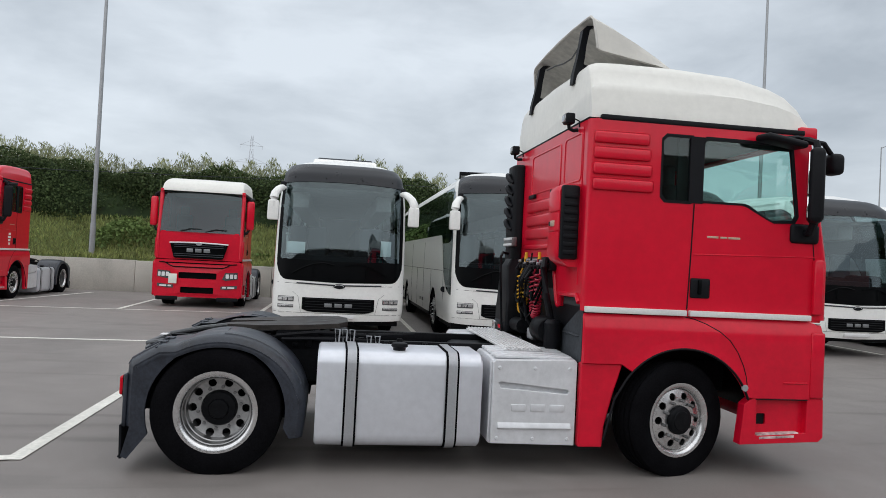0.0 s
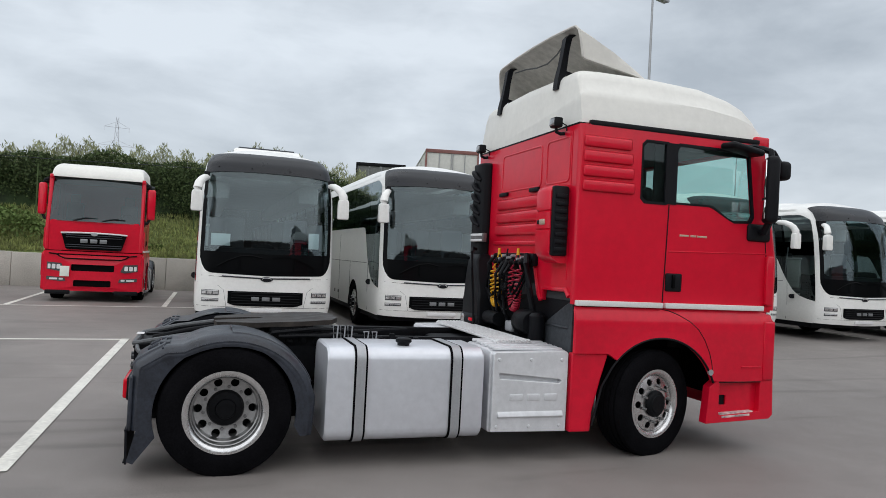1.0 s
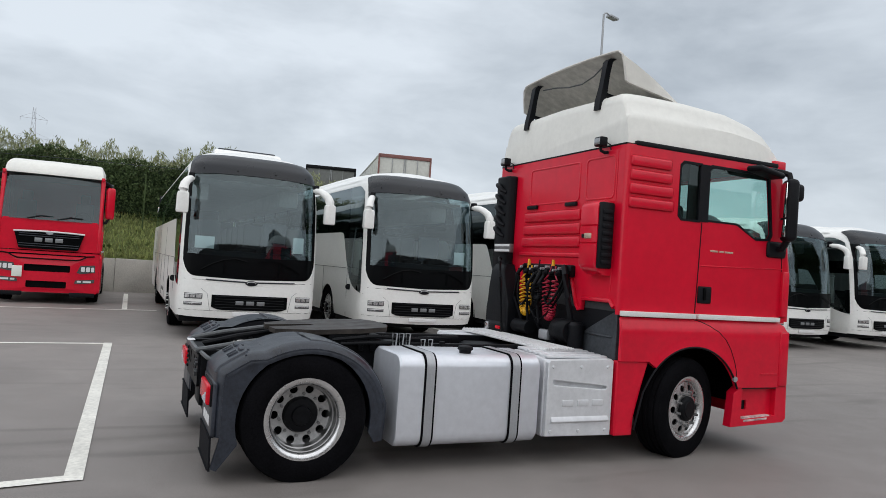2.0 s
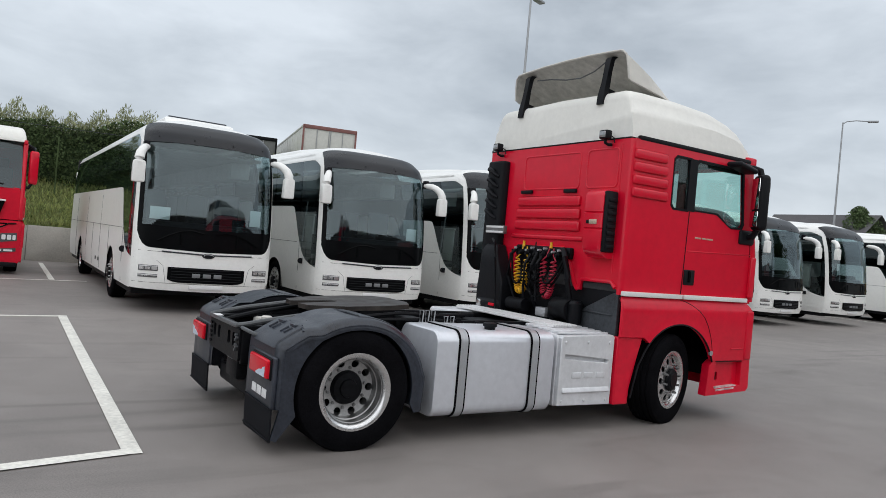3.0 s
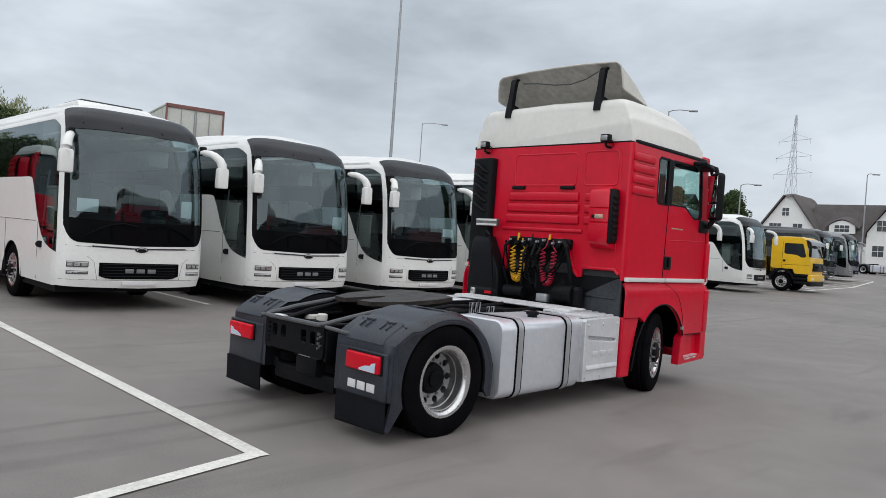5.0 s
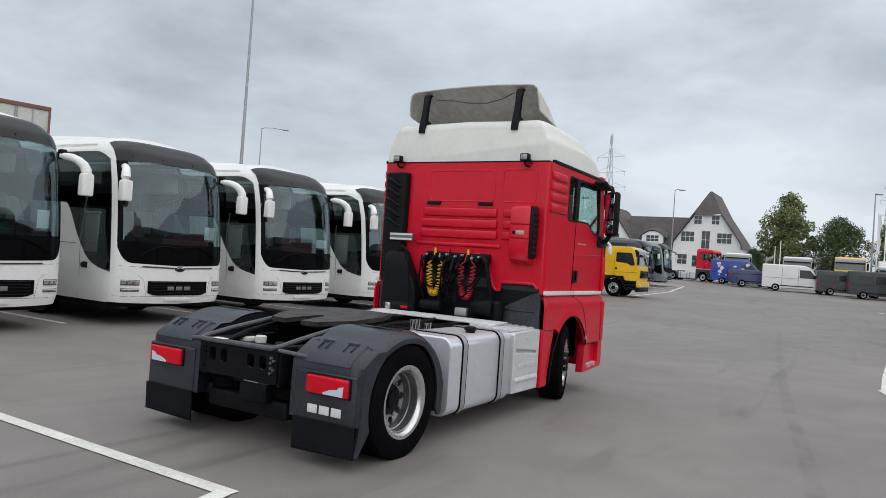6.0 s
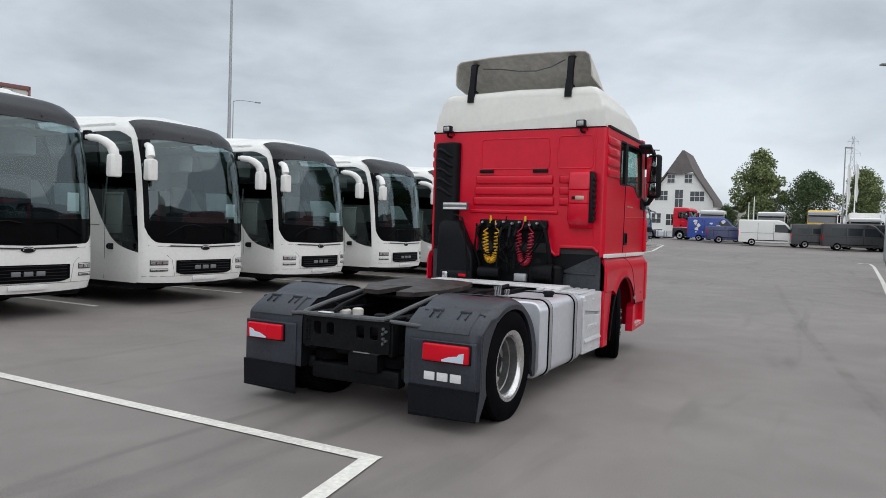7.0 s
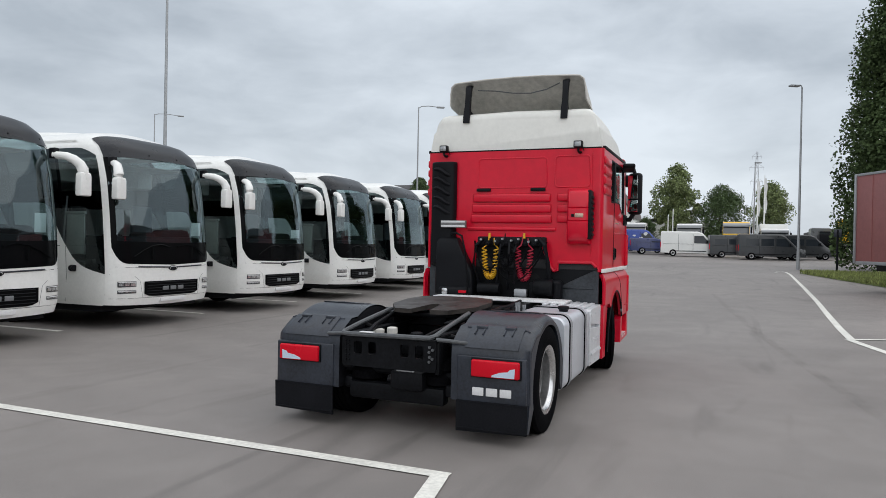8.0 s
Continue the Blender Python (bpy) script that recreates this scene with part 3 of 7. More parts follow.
        lob = part("tail_lamp", lamp if s < 0 else flip_y(lamp), LAMP_RED, g, "red rear lamp with clear lower lens")
        clear = B()
        slab(clear, [(-1.125, 0.562), (-1.13, 0.640), (-1.085, 0.630), (-1.07, 0.612), (-1.0, 0.602), (-0.93, 0.575), (-0.93, 0.562)], [], front_place, -0.6955, -0.68)
        part("reversing_lens", clear if s < 0 else flip_y(clear), LAMP_CLEAR, g)
        bezel = B()
        box(bezel, -0.667, -0.630, -1.177, -0.733, 0.542, 0.702, 0.010)
        part("lamp_bezel", bezel if s < 0 else flip_y(bezel), BLACK_PLASTIC, g)
        stay = B()
        rod(stay, (-0.15, -0.42, 0.80), (-0.15, -0.8, 0.93), 0.022, seg=8)
        part("mudguard_stay", stay if s < 0 else flip_y(stay), GRIME, g)
        stay = B()
        rod(stay, (-0.40, -0.42, 0.74), (-0.52, -0.66, 0.76), 0.022, seg=8)
        part("mudguard_stay", stay if s < 0 else flip_y(stay), GRIME, g)

    # rear cross member, deck fittings
    rear = B()
    slab(rear, rounded(-0.43, 0.49, 0.55, 0.815, 0.03), [rounded(y - 0.04, y + 0.04, 0.655, 0.765, 0.02) for y in (-0.27, -0.13, 0.19, 0.33)], front_place, -0.69, -0.665)
    box(rear, -0.70, -0.60, -0.43, 0.49, 0.805, 0.82, 0.004)
    box(rear, -0.67, -0.58, -0.45, -0.41, 0.53, 0.80, 0.01)
    box(rear, -0.67, -0.58, 0.41, 0.49, 0.53, 0.80, 0.01)
    for y in (0.42, 0.45):
        for z in (0.60, 0.64, 0.68, 0.72, 0.76):
            rod(rear, (-0.702, y, z), (-0.68, y, z), 0.012, seg=6)
    part("rear_cross_member", rear, GRIME, root, "black pressed steel end frame")
    rail = B()
    tube(rail, [(0.10, -0.42, 0.975), (-0.40, -0.41, 0.895), (-0.64, -0.40, 0.848), (-0.695, -0.37, 0.836), (-0.70, -0.32, 0.833), (-0.70, 0.42, 0.825), (-0.69, 0.48, 0.828), (-0.64, 0.50, 0.838), (-0.40, 0.46, 0.895), (0.10, 0.42, 0.975)], 0.021, 8)
    part("frame_rail_tube", rail, TUBE_GREY, root, "worn grey tubular end rail")
    for y, z in ((-0.372, 0.64), (-0.375, 0.68), (-0.37, 0.72), (-0.374, 0.76), (-0.40, 0.665), (-0.402, 0.74)):
        bolt = B()
        rod(bolt, (-0.712, y, z), (-0.685, y, z), 0.013, 0.011, 6)
        part("bolt", bolt, TUBE_GREY, root)
    for s in (-1, 1):
        arm = B()
        tube(arm, [(-0.67, s * 0.42, 0.822), (-0.66, s * 0.54, 0.818), (-0.64, s * 0.64, 0.808), (-0.60, s * 0.72, 0.80)], 0.016, 8)
        part("stay_tube", arm, TUBE_GREY, root)
        cham = B()
        lathe(cham, [(0.0, 0.0), (0.0, 0.075), (0.03, 0.10), (0.10, 0.10), (0.13, 0.085), (0.22, 0.08), (0.24, 0.05), (0.24, 0.0)], pose(-0.42, s * 0.46, 0.50), 16)
        part("brake_chamber", cham, GRIME, root)
        inner_arm = B()
        box(inner_arm, -0.56, 0.5, s * 0.50 - 0.04, s * 0.50 + 0.04, 0.33, 0.43, 0.02)
        part("axle_link", inner_arm, GRIME, root)
        at = B()
        lathe(at, [(0.0, 0.0), (0.01, 0.08), (0.05, 0.125), (1.05, 0.125), (1.09, 0.08), (1.10, 0.0)], pose(0.78, s * 0.40, 0.42), 18)
        part("air_tank", at, GRIME, root)
    gear = B()
    box(gear, 1.0, 1.95, -0.26, 0.26, 0.36, 0.78, 0.07)
    rod(gear, (0.1, 0, 0.47), (1.05, 0, 0.55), 0.06, seg=12)
    part("gearbox", gear, GRIME, root)
    edge = B()
    box(edge, -0.672, -0.655, -0.215, -0.045, 0.535, 0.553, 0.004)
    part("hitch_plate", edge, STRAP, root)
    if full:
        tag = B()
        box(tag, -0.725, -0.665, 0.17, 0.30, 0.846, 0.852, 0.002)
        part("label_plate", tag, LETTER, root)
        tow = B()
        box(tow, -0.655, -0.35, -0.29, 0.03, 0.37, 0.535, 0.03)
        box(tow, -0.58, -0.45, -0.46, 0.48, 0.25, 0.40, 0.03)
        rod(tow, (-0.50, -0.9, 0.50), (-0.50, 0.9, 0.50), 0.03, seg=10)
        part("underrun_frame", tow, GRIME, root)
        for y, r, z0, z1, mm in ((0.205, 0.052, 0.745, 0.85, FLAP_IN), (0.37, 0.075, 0.74, 0.828, FLAP_IN), (-0.05, 0.06, 0.74, 0.82, GRIME)):
            c = B()
            lathe(c, [(z0, r * 0.9), (z1 - 0.02, r), (z1 - 0.008, r * 0.96), (z1, r * 0.7), (z1, 0.0)], pose(-0.27, y, 0, 0, -90, 0), 20)
            part("valve_cap", c, mm, root)
        pipe = B()
        tube(pipe, [(-0.62, -0.24, 0.80), (-0.4, -0.30, 0.85), (0.0, -0.36, 0.90), (0.3, -0.40, 0.945)], 0.022, 8)
        part("air_line", pipe, GRIME, root)
        pipe = B()
        tube(pipe, [(-0.62, 0.30, 0.80), (-0.3, 0.36, 0.87), (0.2, 0.40, 0.945)], 0.022, 8)
        part("air_line", pipe, GRIME, root)
        pipe = B()
        tube(pipe, [(-0.46, -0.40, 0.72), (-0.52, -0.50, 0.84), (-0.45, -0.62, 0.80)], 0.020, 8)
        part("air_line", pipe, GRIME, root)
        work = B()
        for k in range(14):
            x = 0.15 + k * 0.11
            box(work, x, x + 0.05, -0.47, -0.44, 0.86, 0.89 + 0.03 * (k % 3), 0.006)
        tube(work, [(0.35, -0.52, 0.95), (0.7, -0.55, 0.99), (1.1, -0.50, 0.97), (1.5, -0.52, 1.0)], 0.018, 6)
        tube(work, [(0.40, -0.60, 0.93), (0.8, -0.64, 0.95), (1.2, -0.62, 0.94)], 0.014, 6)
        part("valve_block", work, GRIME, root)
        clips = B()
        for x in (0.84, 0.90, 0.96, 1.10, 1.17):
            tube(clips, [(x, -0.66, 0.92), (x - 0.01, -0.665, 1.035 if x < 1.0 else 0.985), (x + 0.03, -0.665, 1.03 if x < 1.0 else 0.985), (x + 0.025, -0.66, 0.92)], 0.0065, 5)
        box(clips, 0.82, 1.22, -0.68, -0.65, 0.915, 0.928, 0.004)
        part("cable_clip", clips, STRAP, root)

    # fifth wheel
    fw = B()
    top = [(-0.62, -0.10), (-0.60, -0.28), (-0.30, -0.45), (0.10, -0.47), (0.34, -0.40), (0.42, -0.20), (0.42, 0.20), (0.34, 0.40), (0.10, 0.47), (-0.30, 0.45), (-0.60, 0.28), (-0.62, 0.10), (-0.25, 0.05), (-0.20, 0.0), (-0.25, -0.05)]
    slab(fw, [(x + 0.52, y) for x, y in top], [], lambda u, v, d: (u, v, d + 0.05 * (u - 0.52)), 1.038, 0.998)
    fifth = part("fifth_wheel", fw, GREASE, root, "greasy dark steel coupling plate")
    ped = B()
    for s in (-1, 1):
        box(ped, 0.34, 0.70, s * 0.40 - 0.05, s * 0.40 + 0.05, 0.92, 1.03, 0.02)
    box(ped, 0.15, 0.95, -0.50, 0.50, 0.915, 0.945, 0.005)
    part("mounting_bracket", ped, GRIME, fifth)

    # tanks
    for s in (-1, 1):
        bm = B()
        y0, y1 = -W + 0.0, -0.56
        prof = rounded(y0, y1, 0.205, 0.925, 0.10, 5)
        loft(bm, [[(0.71, y, z) for y, z in [(a * 0.97 - 0.027, 0.575 + (b - 0.575) * 0.96) for a, b in prof]]] + [[(x, y, z) for y, z in prof] for x in (0.725, 1.955)] + [[(1.97, y, z) for y, z in [(a * 0.97 - 0.027, 0.575 + (b - 0.575) * 0.96) for a, b in prof]]])
        tank = part("fuel_tank", bm if s < 0 else flip_y(bm), SILVER, root, "silver painted fuel tank with two straps")
        for x in (0.965, 1.735):
            st = B()
            pr = rounded(y0 - 0.012, y1 + 0.01, 0.193, 0.937, 0.108, 6)
            loft(st, [[(x - 0.035, y, z) for y, z in pr], [(x + 0.035, y, z) for y, z in pr]])
            part("strap", st if s < 0 else flip_y(st), STRAP, tank, "grey strap edged with black rubber")
            for dx in (-0.042, 0.042):
                st = B()
                pr = rounded(y0 - 0.010, y1 + 0.01, 0.195, 0.935, 0.106, 6)
                loft(st, [[(x + dx - 0.008, y, z) for y, z in pr], [(x + dx + 0.008, y, z) for y, z in pr]])
                part("rubber_strip", st if s < 0 else flip_y(st), RUBBER, tank)
        cap = B()
        lathe(cap, [(0.90, 0.045), (0.945, 0.05), (0.955, 0.065), (0.978, 0.062), (0.985, 0.045), (0.985, 0.0)], pose(1.33, -1.06, 0, 0, -90, 0), 18)
        part("filler_cap", cap if s < 0 else flip_y(cap), BLACK_PLASTIC, tank, "black filler cap")
        # the far tank hangs lower
        tank.location.z = -0.12 if s > 0 else 0.0

    # battery and exhaust covers ahead of the tanks
    for s in (-1, 1):
        bm = B()
        rings = []
        for x, top, k in ((2.035, 0.86, 0.02), (2.05, 0.89, 0.0), (2.72, 0.905, 0.0), (2.74, 0.89, 0.01)):
            rings.append([(x, -W + 0.05, 0.24 + k), (x, -W + 0.05, top - 0.03), (x, -W + 0.06, top), (x, -1.05, top + 0.012), (x, -0.62, top + 0.02), (x, -0.56, top), (x, -0.56, 0.24 + k)])
        loft(bm, rings)
        # pressed face: a sunk line above, a raised one below
        groove = [(2.10, 0.715), (2.115, 0.725), (2.655, 0.672), (2.668, 0.66), (2.655, 0.640), (2.115, 0.680)]
        slab(bm, [(2.05, 0.25), (2.05, 0.87), (2.07, 0.895), (2.70, 0.908), (2.725, 0.89), (2.725, 0.24)], [groove], side_place, -W, -W + 0.055)
        if s < 0:
            loft(bm, [[(x, -W + 0.004, 0.42), (x, -W - 0.022, 0.38), (x, -W - 0.022, 0.37), (x, -W + 0.004, 0.36)] for x in (2.10, 2.69)])
            for x in (2.10, 2.385, 2.665):
                for z in (0.29, 0.835):
                    rod(bm, (x, -W - 0.008, z), (x, -W + 0.01, z), 0.016, seg=8)
        cov = part("side_cover", bm if s < 0 else flip_y(bm), SILVER2, root, "pressed silver side cover with an embossed emblem")
        soften(cov, 0.009)
        if s < 0:
            em = B()
            for k in range(3):
                box(em, 2.205 + k * 0.155, 2.205 + k * 0.155 + 0.115, -W - 0.006, -W + 0.01, 0.50, 0.555, 0.005)
            part("emblem", em, SILVER2, cov)
            for k in range(6):
                ribs = B()
                box(ribs, 2.07, 2.70, -1.15 + k * 0.095, -1.10 + k * 0.095, 0.90 + 0.003 * k, 0.925 + 0.003 * k, 0.008)
                part("top_rib", ribs, SILVER2, cov)
    step, ribs_on_plate = B(), []
    box(step, 2.21, 2.54, -0.88, 0.90, 0.928, 0.946, 0.005)
    for k in range(9):
        x = 2.232 + k * 0.035
        rib = B()
        box(rib, x - 0.01, x + 0.010, -0.89, 0.89, 0.944, 0.960, 0.005)
        ribs_on_plate.append(rib)
    cat = part("catwalk_plate", step, ALU, root, "ribbed aluminium catwalk plate")
    for rib in ribs_on_plate:
        part("plate_rib", rib, ALU, cat)

    # cab shell
    cx0, cx1 = 2.74, 4.78
    side_outline = [(cx0 + 0.05, 1.30), (cx0 + 0.05, 2.83), (4.56, 2.86), (4.66, 2.80), (4.74, 2.20), (4.80, 1.72), (4.80, 1.28), (4.0, 1.27)]

    def cab_side(bm):
        return slab(bm, side_outline, [door_window(), bunk_window()], side_place, -W, -W + 0.04)

    near, far = both("cab_side", cab_side, paint, root, "glossy cab side panel")
    for s, panel in ((-1, near), (1, far)):
        trim = B()
        for lp in (door_window(), bunk_window()):
            mx, mz = sum(p[0] for p in lp) / len(lp), sum(p[1] for p in lp) / len(lp)
            grow = [(mx + (u - mx) * 1.0 + (0.014 if u > mx else -0.014), mz + (v - mz) + (0.014 if v > mz else -0.014)) for u, v in lp]
            inner = [(mx + (u - mx) * 0.975, mz + (v - mz) * 0.97) for u, v in lp]
            slab(trim, grow, [inner], side_place, -W - 0.004, -W + 0.02)
        box(trim, 3.595, 3.715, -W - 0.007, -W + 0.018, 2.205, 2.745)
        part("window_trim", trim if s < 0 else flip_y(trim), BLACK_PLASTIC, panel)
        for lp in (door_window(), bunk_window()):
            gl = slab(B(), lp, [], side_place, -W + 0.012, -W + 0.016)
            ob = part("window_glass", gl if s < 0 else flip_y(gl), CAB_GLASS if len(lp) > 8 else BUNK_GLASS, panel, "greenish tinted side window")
            ob.visible_shadow = False
        gap = B()
        tube(gap, [(3.645, -W - 0.001, 2.20), (3.635, -W - 0.001, 1.8), (3.62, -W - 0.001, 1.345)], 0.006, 5)
        part("door_gap", gap if s < 0 else flip_y(gap), BLACK_PLASTIC, panel)
        gap = B()
        tube(gap, [(4.70, -W - 0.001, 2.05), (4.74, -W - 0.001, 1.72), (4.74, -W - 0.001, 1.34)], 0.005, 5)
        part("door_gap", gap if s < 0 else flip_y(gap), BLACK_PLASTIC, panel)
        crease = B()
        box(crease, 3.66, 4.74, -W - 0.006, -W + 0.01, 1.80, 1.812, 0.004, 1, pose(4.2, 0, 1.8, 0, -1.5, 0) @ pose(-4.2, 0, -1.8))
        part("door_crease", crease if s < 0 else flip_y(crease), paint, panel)
        for k, z in enumerate((2.315, 2.440, 2.565, 2.690)):
            crease = B()
            box(crease, 2.775, 3.285 - 0.015 * k, -W - 0.026, -W + 0.01, z - 0.052, z + 0.044, 0.0235, 5)
            part("pressed_rib", crease if s < 0 else flip_y(crease), paint, panel)
        strip = B()
        box(strip, 2.76, 3.605, -W - 0.045, -W + 0.01, 1.292, 1.338, 0.006)
        box(strip, 3.635, 4.70, -W - 0.045, -W + 0.01, 1.292, 1.338, 0.006)
        part("reflective_stripe", strip if s < 0 else flip_y(strip), STRIPE, panel, "white trim strip below the doors")
        han = B()
        box(han, 3.64, 3.81, -W - 0.012, -W + 0.01, 1.44, 1.60, 0.015, 3)
        part("door_handle", han if s < 0 else flip_y(han), BLACK_PLASTIC, panel, "black recessed door handle")
        bar = B()
        box(bar, 3.70, 3.73, -W - 0.03, -W - 0.005, 1.47, 1.59, 0.008)
        part("grip", bar if s < 0 else flip_y(bar), DARK_TRIM, panel)
        for x0, x1 in ((3.77, 3.868), (3.885, 3.945), (3.955, 4.06)):
            bad = B()
            box(bad, x0, x1, -W - 0.003, -W + 0.005, 1.931, 1.948, 0.001)
            part("badge", bad if s < 0 else flip_y(bad), BADGE, panel)
    # rear wall with pressed ribs and a cut-out for the hoses
    cut = [(-1.17, 1.338), (-1.17, 2.83), (1.17, 2.83), (1.17, 1.75), (0.80, 1.75), (0.58, 1.29), (0.52, 1.27), (0.49, 1.60), (0.44, 1.69), (-0.35, 1.70), (-0.43, 1.62), (-0.54, 1.35), (-0.60, 1.295), (-0.64, 1.30), (-0.655, 1.405), (-1.09, 1.41), (-1.15, 1.36)]
    wall = slab(B(), cut, [], front_place, cx0, cx0 + 0.03)
    rw = part("cab_rear_wall", wall, paint, root, "glossy cab rear wall with pressed ribs")
    for k, z in enumerate((1.955, 2.085, 2.222)):
        press = B()
        box(press, cx0 - 0.030, cx0 + 0.01, -0.56 + 0.01 * k, 0.57 - 0.015 * k, z - 0.058, z + 0.052, 0.026, 5)
        part("pressed_rib", press, paint, rw)
        press = B()
        box(press, cx0 - 0.026, cx0 + 0.01, -0.84, -0.625, z - 0.050, z + 0.046, 0.022, 4)
        part("pressed_rib", press, paint, rw)
    for y0, y1, z1 in ((-0.49, 0.48, 2.74), (-1.055, -0.585, 2.75)):
        press = B()
        slab(press, rounded(y0, y1, 2.345, z1, 0.05), [rounded(y0 + 0.018, y1 - 0.018, 2.363, z1 - 0.018, 0.04)], front_place, cx0 - 0.007, cx0 + 0.005)
        soften(part("panel_crease", press, paint, rw), 0.006, 2)
    press = B()
    box(press, cx0 - 0.022, cx0 + 0.01, -0.62, 0.62, 1.795, 1.845, 0.018, 3)
    tube(press, [(cx0 - 0.006, y, z) for y, z in ((0.56, 1.285), (0.51, 1.31), (0.49, 1.60), (0.44, 1.70), (-0.35, 1.71), (-0.44, 1.62), (-0.55, 1.35), (-0.60, 1.30), (-0.645, 1.31), (-0.66, 1.41), (-1.09, 1.415), (-1.15, 1.36))], 0.020, 8)
    part("cut_out_rim", press, paint, rw)
    crease = B()
    tube(crease, [(cx0 - 0.001, -1.08, 1.50), (cx0 - 0.001, -1.08, 2.78)], 0.006, 5)
    part("wall_joint", crease, low_paint, rw)
    bulk = B()
    box(bulk, cx0 + 0.034, cx0 + 0.045, -1.15, 1.15, 0.80, 1.80)
    part("firewall", bulk, BLACK_PLASTIC, root)
    for y in (0.389, -0.367):
        lt = B()
        box(lt, cx0 - 0.03, cx0, y - 0.10, y + 0.10, 2.305, 2.345, 0.008)
        part("latch", lt, BLACK_PLASTIC, rw, "small black latch")
    for s in (-1, 1):
        bm = B()
        pts = [(cx0 + 0.05 - 0.05 * math.cos(a), -W + 0.05 - 0.05 * math.sin(a)) for a in [k * math.pi / 2 / 6 for k in range(7)]]
        inner = [(cx0 + 0.05, -W + 0.05)]
        lp = pts + inner
        loft(bm, [[(x, y, z) for x, y in lp] for z in (1.30, 2.83)])
        part("cab_corner", bm if s < 0 else flip_y(bm), paint, root)
    gut = B()
    box(gut, cx0 + 0.09, 4.60, -W - 0.010, -W + 0.05, 2.825, 2.868, 0.010)
    box(gut, cx0 + 0.02, 4.60, W - 0.05, W + 0.010, 2.825, 2.868, 0.010)
    box(gut, cx0 - 0.004, cx0 + 0.06, -W + 0.03, W - 0.03, 2.828, 2.846, 0.006)
    part("roof_seal", gut, BLACK_PLASTIC, root)
    flo = B()
    box(flo, cx0 + 0.03, 4.74, -W + 0.04, W - 0.04, 1.32, 1.44, 0.01)
    part("cab_floor", flo, INTERIOR, root)
    ceil = B()
    box(ceil, cx0 + 0.03, 4.60, -W + 0.04, W - 0.04, 2.79, 2.82, 0.005)
    part("headlining", ceil, INTERIOR, root)
    val = B()
    for s in (-1, 1):
        box(val, 3.66, 4.56, s * (W - 0.09) - 0.012, s * (W - 0.09) + 0.012, 2.60 if s > 0 else 2.70, 2.79, 0.01)
    part("curtain_rail", val, INTERIOR, root)
    dash = B()
    box(dash, 4.30, 4.72, -W + 0.06, W - 0.06, 1.44, 2.02, 0.08, 3)
    part("dashboard", dash, INTERIOR, root)
    for y in (-0.72, 0.72):
        seat = B()
        box(seat, 3.62, 4.08, y - 0.24, y + 0.24, 1.62, 1.80, 0.05, 3)
        box(seat, 3.54, 3.68, y - 0.23, y + 0.23, 1.74, 2.38, 0.05, 3)
        box(seat, 3.55, 3.66, y - 0.13, y + 0.13, 2.36, 2.56, 0.04, 3)
        box(seat, 3.7, 4.0, y - 0.15, y + 0.15, 1.44, 1.64, 0.02)
        part("cab_seat", seat, GREY_SEAT, root)
    bunk = B()
    box(bunk, cx0 + 0.05, 3.42, -W + 0.06, W - 0.06, 1.44, 1.86, 0.04)
    part("bunk", bunk, GREY_SEAT, root)
    for s in (-1, 1):
        bl = B()
        box(bl, 3.52, 3.645, s * (W - 0.07) - 0.01, s * (W - 0.07) + 0.01, 2.10, 2.79, 0.004)
        part("bunk_curtain", bl, INTERIOR, root)
    sw = B()
    tube(sw, [(4.14 + 0.10 * math.cos(a), 0.72 + 0.22 * math.sin(a), 2.02 - 0.17 * math.cos(a)) for a in [k * 6.28318 / 20 for k in range(21)]], 0.014, 6, caps=False)
    part("steering_wheel", sw, BLACK_PLASTIC, root)

    # front face
    fr = B()
    slab(fr, [(-W + 0.02, 1.28), (-W + 0.02, 1.74), (-1.10, 2.0), (1.10, 2.0), (W - 0.02, 1.74), (W - 0.02, 1.28)], [], lambda u, v, d: (d - 0.08 * (u / W) ** 2 - 0.03 * max(0, v - 1.7), u, v), 4.90, 4.86)
    face = part("front_panel", fr, paint, root)
    pil = B()
    for s in (-1, 1):
        tube(pil, [(4.80, s * (W - 0.04), 1.30), (4.80, s * (W - 0.04), 1.75), (4.73, s * (W - 0.045), 2.25), (4.62, s * (W - 0.06), 2.82)], [0.06, 0.06, 0.05, 0.05], 10)
    if full:
        box(pil, 4.56, 4.66, -W + 0.05, W - 0.05, 2.76, 2.86, 0.03)
    part("front_pillar", pil, paint, root)
    ws = B()
    rows = []
    for z, x in ((1.98, 4.885), (2.2, 4.845), (2.5, 4.77), (2.80, 4.66), (2.862, 4.64)):
        rows.append([(x - 0.09 * (y / W) ** 2, y, z) for y in [(-1.17 + 2.34 * k / 10) * (1 - 0.03 * (z - 1.98)) for k in range(11)]])
    loft(ws, rows, False, False)
    w_ob = part("windscreen", ws, CAB_SCREEN if full else DARK_SCREEN, root, "dark tinted windscreen")
    w_ob.visible_shadow = False
    gr = B()
    nose = lambda u, v, d: (d - 0.06 * (u / W) ** 2, u, v)
    slab(gr, [(-0.70, 1.33), (-0.82, 1.70), (0.82, 1.70), (0.70, 1.33), (0.66, 1.31), (-0.66, 1.31)], [], nose, 4.93, 4.885)
    grille = part("grille", gr, DARK_TRIM, face, "black radiator grille")
    gb = B()
    for z in (1.37, 1.42, 1.60, 1.65):
        tube(gb, [nose(u, z, 4.934) for u in steps_of_span(-0.70, 0.70, 8)], 0.008, 5)
    part("grille_slat", gb, GREY_PLASTIC, grille)
